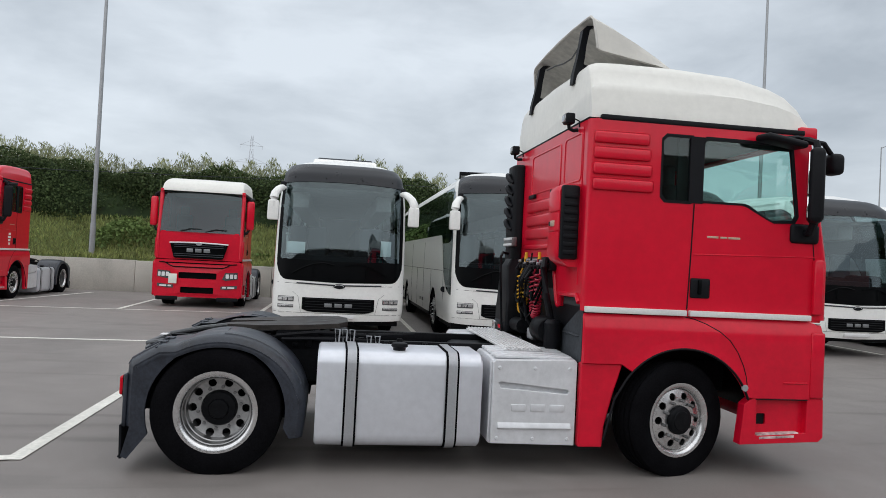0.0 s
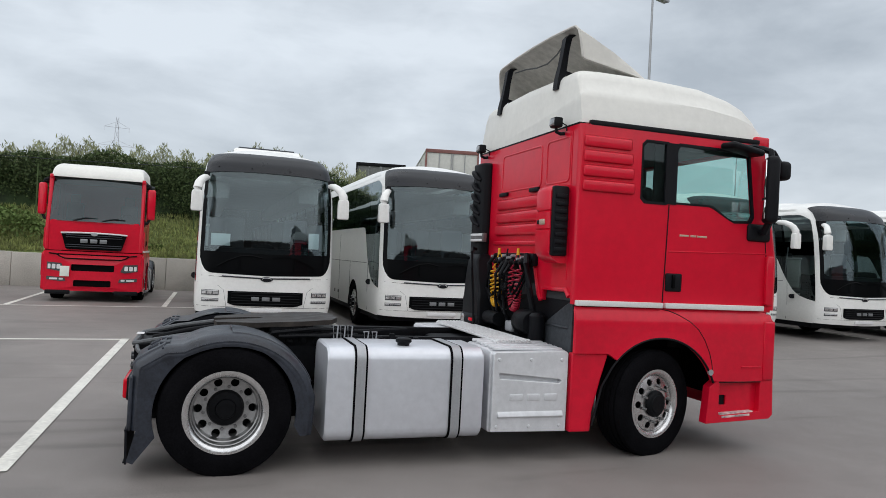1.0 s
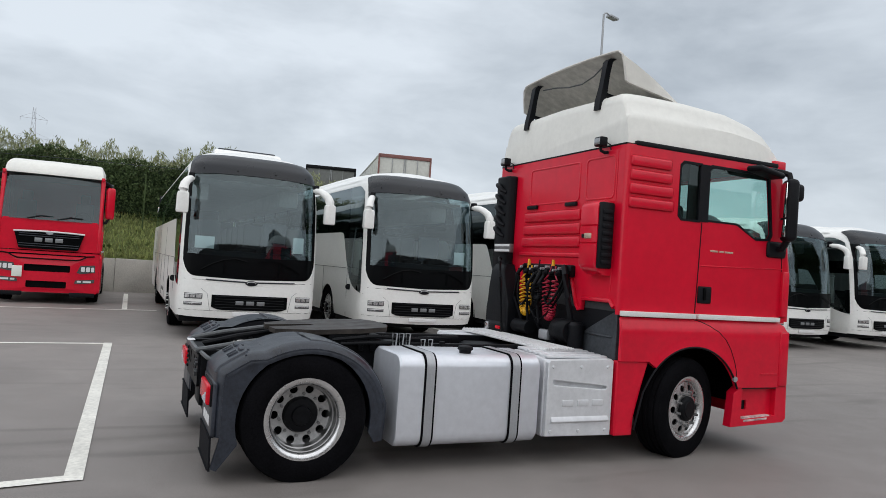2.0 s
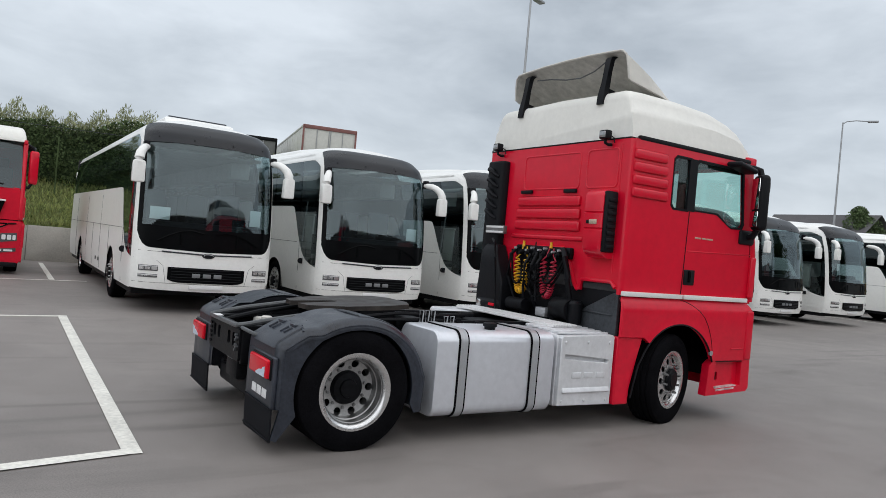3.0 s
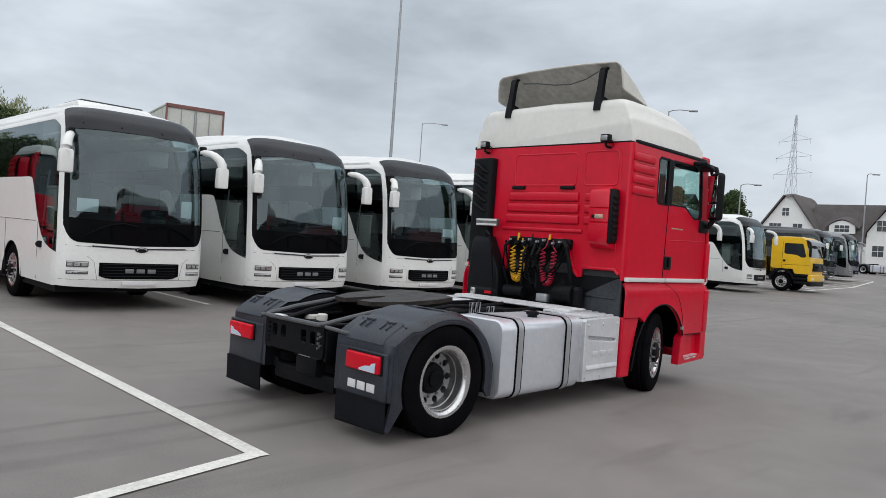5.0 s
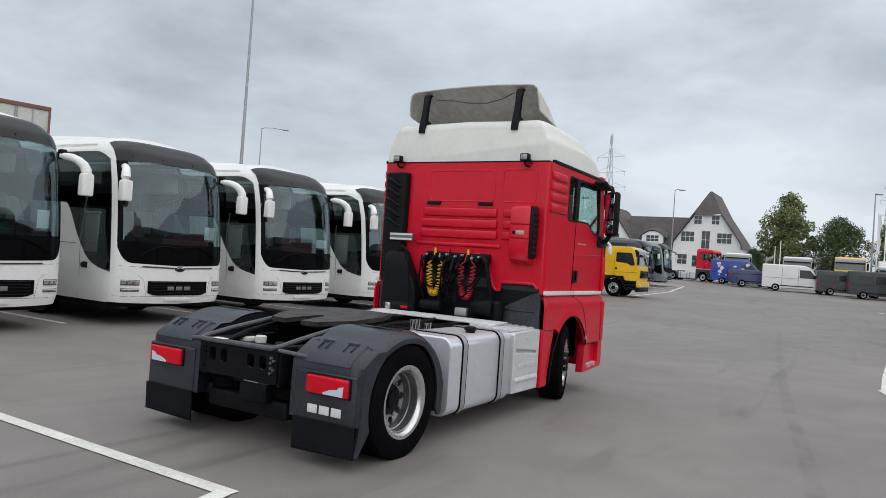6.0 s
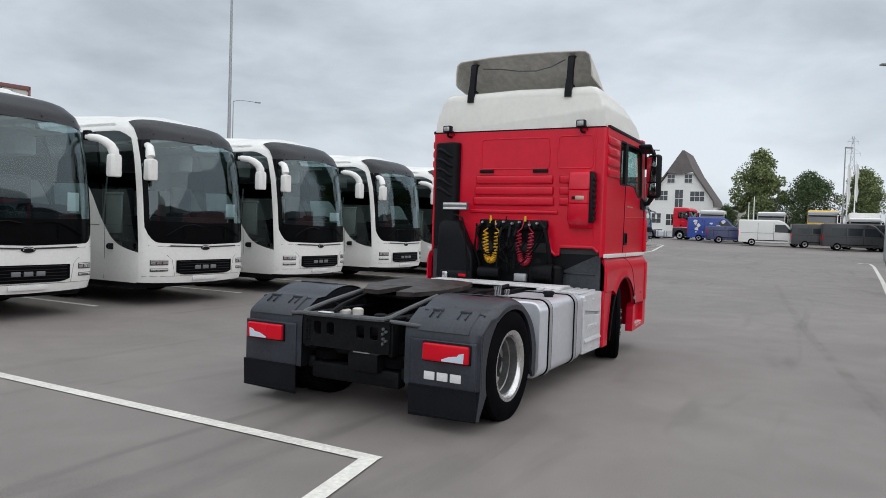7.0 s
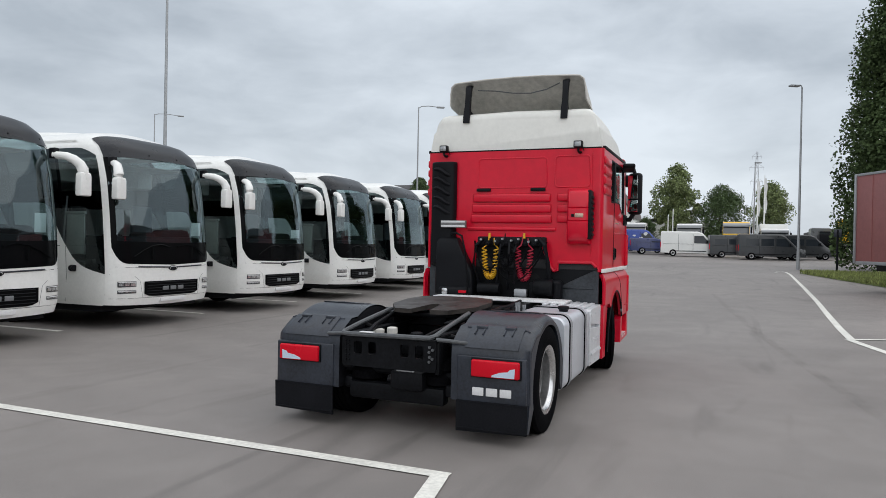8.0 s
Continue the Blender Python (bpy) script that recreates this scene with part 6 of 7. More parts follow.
def post_lamp(x, y, h, arm=1.5, way=0.0, base=None, head=True):
    z0 = ground_z(x) if base is None else base
    root = thing("street_lamp", pose(x, y, z0, 0, 0, way), "tall galvanised steel lamp post", "street lamp", "yard lamp posts")
    bm = B()
    rod(bm, (0, 0, 0), (0, 0, 1.2), 0.105, 0.10, 12)
    rod(bm, (0, 0, 1.2), (0, 0, h - z0), 0.085, 0.045, 12)
    part("pole", bm, GALV, root)
    if head:
        bm = B()
        tube(bm, [(0, 0, h - z0 - 0.1), (arm * 0.15, 0, h - z0 + 0.06), (arm * 0.5, 0, h - z0 + 0.12), (arm, 0, h - z0 + 0.06)], 0.035, 8)
        part("arm", bm, GALV, root)
        bm = B()
        box(bm, arm - 0.1, arm + 0.55, -0.16, 0.16, h - z0 - 0.02, h - z0 + 0.10, 0.04)
        part("lamp_head", bm, GALV, root)
    return root


post_lamp(16.9, 26.8, 13.55, 0.5, 20, 1.0)
post_lamp(46.4, 28.1, 12.85, 1.6, -60)
post_lamp(51.2, 61.0, 14.8, 2.4, -40)
post_lamp(43.0, 0.05, 11.95, 0.3, 120)
post_lamp(-8.93, 27.7, 15.5, 1.5, 0, 1.2)
post_lamp(77.1, 21.5, 11.3, 0.6, -60)
post_lamp(60.0, 27.5, 8.5, 1.2, -60)
post_lamp(70.5, 1.9, 10.3, 0.1, -60)

# retaining wall of concrete elements and the bank above it
wall_root = None
for i in range(26):
    x = -36.0 + i * 2.4
    bm = B()
    box(bm, x + 0.006, x + 2.394, 27.0 + 0.004 * (i % 3), 27.22, -0.05, 1.12 + 0.008 * ((i * 7) % 3), 0.012)
    p = part("concrete_panel", bm, CONCRETE, wall_root)
    if wall_root is None:
        wall_root = tagged(p, "low weathered concrete retaining wall", "wall", "", "structure")
        p.name = "wall_north"


# an added unseen wall darkens reflections and blocks low sky light
DARK_WALL = material("dark_unseen_wall", (0.075, 0.06, 0.05), 0.9, vary=0.25, grain=6, stain=0.3, bump=0.3)
bm = B()
box(bm, -55.0, 48.0, -27.0, -26.0, -0.1, 8.2)
tagged(part("wall_south", bm, DARK_WALL), "long plain dark wall, unseen, added to darken reflections", "wall", "", "structure")


def bank_z(y):
    return float(np.interp(y, [27.1, 27.6, 30.2, 33.0, 60.0], [1.06, 1.15, 2.75, 2.95, 3.0]))


bm = B()
xs, ys = [-120.0] + [-60 + 1.5 * k for k in range(60)] + [90.0], [27.1 + 0.55 * k for k in range(14)] + [45.0, 70.0]
grid = [[bm.verts.new((x, y, bank_z(y) + (0.10 * noise.noise((x * 0.5, y * 0.6, 0)) if 27.3 < y < 36 else 0))) for y in ys] for x in xs]
for i in range(len(xs) - 1):
    if xs[i] > 24:
        continue
    for j in range(len(ys) - 1):
        bm.faces.new((grid[i][j], grid[i + 1][j], grid[i + 1][j + 1], grid[i][j + 1]))
tagged(part("bank", bm, SOIL, None, "", merge=False), "rough grassy bank behind the wall", "grass bank", "", "structure")


def cards(name, centres, size, mat, seed, stretch=(1, 1, 1), parent=None, upright=0.0):
    """Many small bent leaf sprays as one mesh; centres is an array of points."""
    rng = np.random.default_rng(seed)
    n = len(centres)
    a = rng.normal(size=(n, 3))
    a[:, 2] = a[:, 2] * (1 - upright) + upright * 2.5
    a /= np.linalg.norm(a, axis=1)[:, None]
    b = np.cross(a, rng.normal(size=(n, 3)))
    b /= np.linalg.norm(b, axis=1)[:, None]
    c = np.cross(a, b)
    s = (size * rng.uniform(0.55, 1.4, n))[:, None]
    la, lb = a * s * stretch[0], b * s * stretch[1]
    v = np.stack([centres - la, centres - lb * 0.8 + c * s * 0.15, centres + la * 0.9, centres + lb * 0.8 + c * s * 0.15], 1).reshape(-1, 3)
    f = np.arange(4 * n).reshape(-1, 4)
    me = bpy.data.meshes.new(name)
    me.from_pydata(v.tolist(), [], f.tolist())
    me.materials.append(mat)
    ob = new(name, me)
    if parent:
        ob.parent = parent
    return ob


rng = np.random.default_rng(5)
n = 170000
hx = rng.uniform(-62, 24, n)
top = 4.92 + 0.16 * np.sin(hx * 0.9) + 0.16 * np.sin(hx * 0.37 + 1) + 0.14 * np.sin(hx * 2.3)
top -= 0.45 * np.clip((hx - 2) / 8, 0, 1)
low_edge = 2.75 + 0.45 * np.sin(hx * 0.53 + 2) * np.sin(hx * 0.21) + 0.2 * np.sin(hx * 1.9)
hz = low_edge + (top - low_edge) * rng.uniform(0, 1, n) ** 0.7
hy = 30.5 - 0.75 * rng.uniform(0, 1, n) ** 0.5 + (rng.uniform(0, 1, n) < 0.25) * rng.uniform(0, 1.8, n) + 0.25 * np.sin(hx * 1.3 + hz * 2)
tagged(cards("hedge", np.stack([hx, hy, hz], 1), 0.048, LEAF_DARK, 1), "tall dense green hedge along the bank", "hedge", "", "stuff")
# Dark backing sheet: the shade inside the hedge is put into its colour.
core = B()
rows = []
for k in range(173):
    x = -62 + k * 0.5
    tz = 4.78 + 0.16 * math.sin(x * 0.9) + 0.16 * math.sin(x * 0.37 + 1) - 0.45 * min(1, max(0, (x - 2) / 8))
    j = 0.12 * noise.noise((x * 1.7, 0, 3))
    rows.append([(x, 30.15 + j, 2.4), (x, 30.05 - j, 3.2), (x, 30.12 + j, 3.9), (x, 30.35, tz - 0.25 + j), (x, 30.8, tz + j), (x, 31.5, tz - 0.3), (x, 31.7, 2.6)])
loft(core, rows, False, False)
tagged(part("hedge_core", core, HEDGE_SHADE, None, "", merge=False), "dark sheet standing in for the shade inside the hedge", "hedge", "", "stuff")
n = 95000
sx = rng.uniform(-62, 24, n)
cl = np.round(sx / 0.17) * 0.17 + 0.035 * rng.normal(size=n)
st = 4.45 + 0.16 * np.sin(cl * 0.9) + 0.16 * np.sin(cl * 0.37 + 1) - 0.55 * np.clip((cl - 2) / 8, 0, 1)
sz = st + (0.72 + 0.24 * np.sin(np.round(sx / 0.17) * 5.1) + 0.14 * np.sin(cl * 1.7)) * rng.uniform(0, 1, n) ** 1.3 + 0.2
tagged(cards("hedge_shoots", np.stack([cl + 0.05 * rng.normal(size=n), 31.0 + rng.uniform(-0.6, 0.8, n), sz], 1), 0.055, STALK, 2, (1.6, 0.35, 1), None, 0.8), "pale feathery shoots above the hedge", "shrub", "", "stuff")
n = 60000
bx, by = rng.uniform(-45, 16, n), 27.9 + rng.uniform(0, 1, n) * 2.2
lump = np.sin(bx * 0.83 + 1.1) + np.sin(bx * 1.37 + by * 1.1) + 0.8 * np.sin(bx * 0.31 + by * 2.3 + 2)
keep = lump > 0.15
bx, by, lump = bx[keep], by[keep], lump[keep]
bz = np.interp(by, [27.1, 27.6, 30.2, 33.0], [1.06, 1.15, 2.75, 2.95]) + np.minimum(1.0, 0.45 * lump) * rng.uniform(0.1, 1, len(bx)) ** 0.6
tagged(cards("bank_shrubs", np.stack([bx, by, bz], 1), 0.06, BANK_LEAF, 8), "low bright green shrubs growing over the bank", "shrub", "", "stuff")
n = 70000
gx, gy = rng.uniform(-45, 16, n), 27.35 + rng.uniform(0, 1, n) ** 1.2 * 3.4
gz = np.interp(gy, [27.1, 27.6, 30.2, 33.0], [1.06, 1.15, 2.75, 2.95]) + 0.12
tagged(cards("grass", np.stack([gx, gy, gz], 1), 0.085, GRASS, 3, (1.4, 0.25, 1), None, 0.9), "long unmown grass on the bank", "grass", "", "stuff")


fence = thing("wire_fence", pose(-14.0, 29.0, 2.0), "thin wire on slim steel posts in front of the hedge", "fence")
bm = B()
tube(bm, [(x, 0.1, 2.32 + 0.02 * (x + 2) + 0.02 * math.sin(x * 1.3)) for x in [-20 + 2.0 * k for k in range(20)]], 0.008, 5)
part("wire", bm, GREY_PLASTIC, fence)
for k in range(8):
    bm = B()
    rod(bm, (-20 + 5.4 * k, 0.16, -0.6), (-20 + 5.4 * k, 0.16, 2.30), 0.025, 0.025, 8)
    part("post", bm, LEAF_DARK, fence)


def tree(x, y, z, h, w, seed, leaf, label, trunk_h=0.25, dense=26000, slim=False, low=0.12):
    root = thing("tree", pose(x, y, z), label, "tree")
    r = random.Random(seed)
    bm = B()
    tube(bm, [(0, 0, 0), (0.05 * w * r.uniform(-0.3, 0.3), 0, h * 0.3), (0.04 * w * r.uniform(-1, 1), 0.03 * w, h * 0.62), (0, 0, h * 0.9)], [0.028 * h, 0.022 * h, 0.013 * h, 0.004 * h], 10)
    for k in range(12):
        zz = h * r.uniform(trunk_h, 0.7)
        a = r.uniform(0, 6.28)
        ln = w * 0.30 * r.uniform(0.6, 1.0) * (0.35 if slim else 1)
        tip = Vector((math.cos(a) * ln, math.sin(a) * ln, min(zz + ln * (0.8 if not slim else 3.5), h * 0.86)))
        tube(bm, [(0, 0, zz), (tip.x * 0.5, tip.y * 0.5, zz + (tip.z - zz) * 0.4), tuple(tip)], [0.011 * h, 0.007 * h, 0.003 * h], 6)
    part("trunk", bm, BARK, root)
    g = np.random.default_rng(seed)
    pts = []
    blobs = 110 if not slim else 420
    for k in range(blobs):
        t = low + (0.93 - low) * g.uniform(0, 1)
        u = (t - low) / (0.95 - low)
        rad = w * 0.5 * (max(0.05, 1 - (2 * u - 0.95) ** 2) ** 0.5 if not slim else (0.95 - 0.62 * u ** 2.0))
        s = w * (0.13 if not slim else 0.12) * g.uniform(0.5, 1.7)
        a, q = g.uniform(0, 6.28), max(0.0, rad * g.uniform(0.82, 1.1) - s * 0.7) * math.sqrt(g.uniform(0.0, 1.0))
        c = np.array([math.cos(a) * q, math.sin(a) * q, h * t])
        m = dense // blobs
        d = g.normal(size=(m, 3))
        d *= (s * g.uniform(0.2, 1.0, m) ** 0.35 / np.linalg.norm(d, axis=1))[:, None]
        d[:, 2] *= 0.8 if not slim else 1.5
        pts.append(c + d)
    cards("crown", np.concatenate(pts), 0.0100 * h if not slim else 0.0040 * h, leaf, seed, parent=root)
    return root


# ---- the tractor in the yard ----
tractor(pose(-0.90, 6.672, 0), RED, ROOF_WHITE, RED_LOW, BLACK_PLASTIC, "red tractor unit with a white roof and raised spoiler, parked alone", True, True, 16.0)

# two more tractors nosed out from the wall
tractor(pose(-3.9, 25.75, 0, 0, 0, -90), RED, ROOF_WHITE, RED_LOW, RED, "red tractor unit with a white roof, parked by the wall", False, False)
tractor(pose(-10.15, 25.2, 0, 0, 0, -90), RED, RED, RED_LOW, BLACK_PLASTIC, "all-red tractor unit parked by the wall", False, False)
tractor(pose(72.2, 19.6, ground_z(72.6), 0, 0, -102) @ Matrix.Scale(0.9, 4), RED, RED, GREY_PLASTIC, BLACK_PLASTIC, "red tractor unit parked far off by the house", False, False)
for dz, half in ((0.0, 0.055), (-0.085, 0.085), (-0.17, 0.06), (-0.27, 0.04)):
    plate = B()
    box(plate, -8.982, -8.974, 21.17 - half, 21.17 + half, 1.80 + dz - 0.03, 1.80 + dz + 0.03, 0.002)
    tagged(part("door_sticker", plate, PAPER), "white sticker on the all-red tractor's door", "sticker", "door stickers")
plate = B()
box(plate, -4.66, -4.44, 20.76, 20.785, 0.66, 0.93, 0.004)
tagged(part("card", plate, PAPER), "white card fixed on the tractor's bumper", "card")

# ---- row of coaches ----
first = coach()
ROW = [(0.0, 13.72), (3.45, 13.72), (7.0, 13.72), (11.0, 13.80), (14.75, 13.80), (18.1, 13.75), (22.1, 13.75), (28.5, 13.75)]
first.matrix_basis = pose(ROW[0][0], ROW[0][1], 0)
for x, y in ROW[1:]:
    copy_thing(first, pose(x, y, ground_z(x)))
for x, y, lab in ((46.0, 15.6, 0), (53.0, 15.9, 1)):
    c = copy_thing(first, pose(x, y, ground_z(x)))
    tagged(c, "dark grey touring coach parked far off" if lab == 0 else "silver grey touring coach parked far off")
    for o in c.children:
        if o.data.materials[0] is WHITE:
            o.data = o.data.copy()
            o.data.materials[0] = VAN_GREY if lab == 0 else SILVER_GREY
hat = B()
loft(hat, [[(-hw, y0, z), (hw, y0, z), (hw, y1, z), (-hw, y1, z)] for z, hw, y0, y1 in ((3.56, 0.66, 1.50, 2.75), (3.64, 0.66, 1.56, 2.75), (3.685, 0.62, 1.66, 2.70))])
pod = part("roof_pod", hat, WHITE, first, "raised white roof pod with a dark hatch")
hat = B()
box(hat, -0.57, 0.57, 1.72, 2.62, 3.68, 3.722, 0.015)
part("roof_hatch", hat, GREY_PLASTIC, pod, "dark roof hatch")
card = B()
box(card, -1.02, -0.68, 13.92, 13.925, 1.66, 1.88, 0.001)
tagged(part("card", card, PAPER), "white paper card standing behind the coach windscreen", "card")
for x, w, h in ((0.0, 0.20, 0.30), (3.45, 0.24, 0.26), (7.0, 0.36, 0.20)):
    card = B()
    box(card, x + 0.96 - w, x + 0.96, 13.94, 13.945, 1.67 + ground_z(x), 1.67 + h + ground_z(x), 0.001)
    tagged(part("card", card, PAPER), "pale paper card leaning inside a coach windscreen", "card")


# ---- other vehicles ----
def cab_truck(m, paint, label, full_body=None, tall=1.0):
    """A short-cab lorry that faces -y; origin under its front axle."""
    root = thing("lorry", m @ Matrix.Diagonal((1, 1, tall, 1)), label, "truck")
    for s in (-1, 1):
        bm = B()
        out = [(-1.40, 1.0), (-1.45, 1.45), (-1.39, 1.95), (-1.14, 2.82), (-1.06, 2.93), (-0.92, 2.98), (0.48, 2.99), (0.58, 2.95), (0.62, 2.85), (0.62, 1.32), (0.54, 1.24), (-0.56, 1.24), (-0.66, 1.0)]
        win = [(-1.20, 1.98), (-1.02, 2.60), (-0.96, 2.65), (-0.10, 2.65), (-0.06, 2.60), (-0.06, 2.12), (-0.12, 2.06), (-0.72, 2.02), (-0.95, 1.90), (-1.14, 1.90)]
        slab(bm, out, [win], lambda u, v, d: (d * s, u, v), 1.22, 1.16)
        cs = part("cab_side", bm, paint, root, "painted cab side")
        soften(cs, 0.012, 2)
        bm = slab(B(), win, [], lambda u, v, d: (d * s, u, v), 1.20, 1.195)
        part("window_glass", bm, WINDOW_DARK, cs)
        bm = B()
        tube(bm, [(s * 1.222, 0.02, 1.26), (s * 1.222, 0.02, 2.72)], 0.007, 4)
        tube(bm, [(s * 1.222, -1.36, 1.50), (s * 1.222, 0.0, 1.46)], 0.007, 4)
        part("door_gap", bm, BLACK_PLASTIC, cs)
        bm = B()
        box(bm, *sorted((s * 1.215, s * 1.235)), -0.16, -0.03, 1.62, 1.74, 0.01)
        part("door_handle", bm, BLACK_PLASTIC, cs)
        bm = B()
        slab(bm, [(-0.62, 0.62)] + [(0.70 * math.cos(radians(a)), 0.56 + 0.70 * math.sin(radians(a))) for a in range(165, 14, -10)] + [(0.60, 0.62)] + [(0.58 * math.cos(radians(a)), 0.56 + 0.58 * math.sin(radians(a))) for a in range(15, 166, 10)], [], lambda u, v, d: (d * s, u, v), 1.26, 0.80)
        part("mudguard", bm, BLACK_PLASTIC, root)
        for z0, z1 in ((0.44, 0.60), (0.66, 0.80), (0.86, 1.0)):
            bm = B()
            box(bm, *sorted((s * 1.05, s * 1.25)), -1.36, -0.64, z0, z1, 0.03)
            part("cab_step", bm, BLACK_PLASTIC, root)
        bm = B()
        box(bm, *sorted((s * 0.98, s * 1.06)), -1.34, -0.66, 0.44, 1.0)
        part("step_backing", bm, GRIME, root)
        bm = B()
        box(bm, *sorted((s * 1.28, s * 1.46)), -1.50, -1.38, 1.95, 2.55, 0.05, 3)
        tube(bm, [(s * 1.18, -1.2, 2.66), (s * 1.36, -1.42, 2.66), (s * 1.37, -1.44, 2.5)], 0.025, 6)
        part("mirror_housing", bm, BLACK_PLASTIC, root)
        bm = B()
        box(bm, *sorted((s * 0.82, s * 1.14)), -1.565, -1.52, 0.66, 0.82, 0.015)
        part("headlamp", bm, LETTER, root)
    bm = B()
    loft(bm, [[(-1.20, y, z), (-0.8, y - 0.05, z), (0.8, y - 0.05, z), (1.20, y, z)] for y, z in ((-1.40, 1.0), (-1.45, 1.45), (-1.40, 1.92))], False, False)
    loft(bm, [[(-1.20, y, z), (-1.0, y, z + 0.03), (1.0, y, z + 0.03), (1.20, y, z)] for y, z in ((-1.12, 2.84), (-1.05, 2.93), (-0.9, 2.99), (0.5, 3.0), (0.60, 2.94), (0.62, 2.85), (0.62, 1.05))], False, False)
    part("cab_shell", bm, paint, root)
    bm = B()
    loft(bm, [[(-1.19, y, z), (-0.8, y - 0.05, z), (0.8, y - 0.05, z), (1.19, y, z)] for y, z in ((-1.40, 1.92), (-1.26, 2.40), (-1.12, 2.86))], False, False)
    part("windscreen", bm, VAN_SCREEN, root)
    bm = B()
    loft(bm, [[(-1.22, y, z), (-0.8, y - 0.06, z), (0.8, y - 0.06, z), (1.22, y, z)] for y, z in ((-1.16, 2.90), (-1.40, 2.76), (-1.44, 2.58))], False, False)
    part("sun_visor", bm, SILVER_GREY, root)
    bm = B()
    box(bm, -1.23, 1.23, -1.54, -1.32, 0.62, 0.99, 0.05, 3)
    part("bumper", bm, paint, root)
    bm = B()
    box(bm, -1.20, 1.20, -1.52, -1.28, 0.36, 0.63, 0.05)
    part("lower_bumper", bm, BLACK_PLASTIC, root)
    bm = B()
    box(bm, -0.9, 0.9, -1.53, -1.44, 1.18, 1.62, 0.03)
    part("grille", bm, DARK_TRIM, root)
    bm = B()
    for s in (-1, 1):
        box(bm, s * 0.42 - 0.05, s * 0.42 + 0.05, -0.6, 6.2, 0.75, 1.0, 0.01)
    part("chassis_frame", bm, GRIME, root)
    for s in (-1, 1):
        for y in (0.0, 4.0, 5.35):
            wheel(root, s * 1.2, y, 0.52, -1, r=0.52, rim=0.30, deep=-0.04 if y < 1 else 0.1, steer=90 if s > 0 else -90, seg=24, simple=True)
    bm = B()
    if full_body is None:
        box(bm, -0.9, 0.9, 0.9, 2.2, 1.0, 1.9, 0.08)
        box(bm, -1.15, 1.15, 2.6, 6.2, 1.05, 1.25, 0.03)
        part("body_frame", bm, BLACK_PLASTIC, root)
    else:
        box(bm, -1.25, 1.25, 0.8, 7.2, 1.1, 3.6, 0.04)
        part("box_body", bm, full_body, root)
    return root


cab_truck(pose(33.5, 14.15, ground_z(33.4), 0, 0, 1) @ Matrix.Scale(0.91, 4), YELLOW, "yellow short-cab lorry on a bare chassis")
cab_truck(pose(75.3, 14.0, ground_z(75), 0, 0, -90), WHITE, "white lorry behind the blue van", None, 1.06)
cab_truck(pose(71.3, 8.0, ground_z(71), 0, 0, -90), WHITE, "white lorry behind the white van", None, 1.0)
cab_truck(pose(69.3, 3.55, ground_z(69), 0, 0, -90), YELLOW, "yellow lorry behind the grey vans", None, 1.07)
cab_truck(pose(69.3, 0.1, ground_z(69), 0, 0, -90), WHITE, "white box lorry behind the minibus", WHITE, 0.86)
cab_truck(pose(69.0, -3.6, ground_z(70)), SILVER_GREY, "silver grey lorry beside the verge", None, 0.88)
cab_truck(pose(66.0, -5.6, ground_z(66)), YELLOW, "yellow lorry parked beyond the verge", None, 1.15)


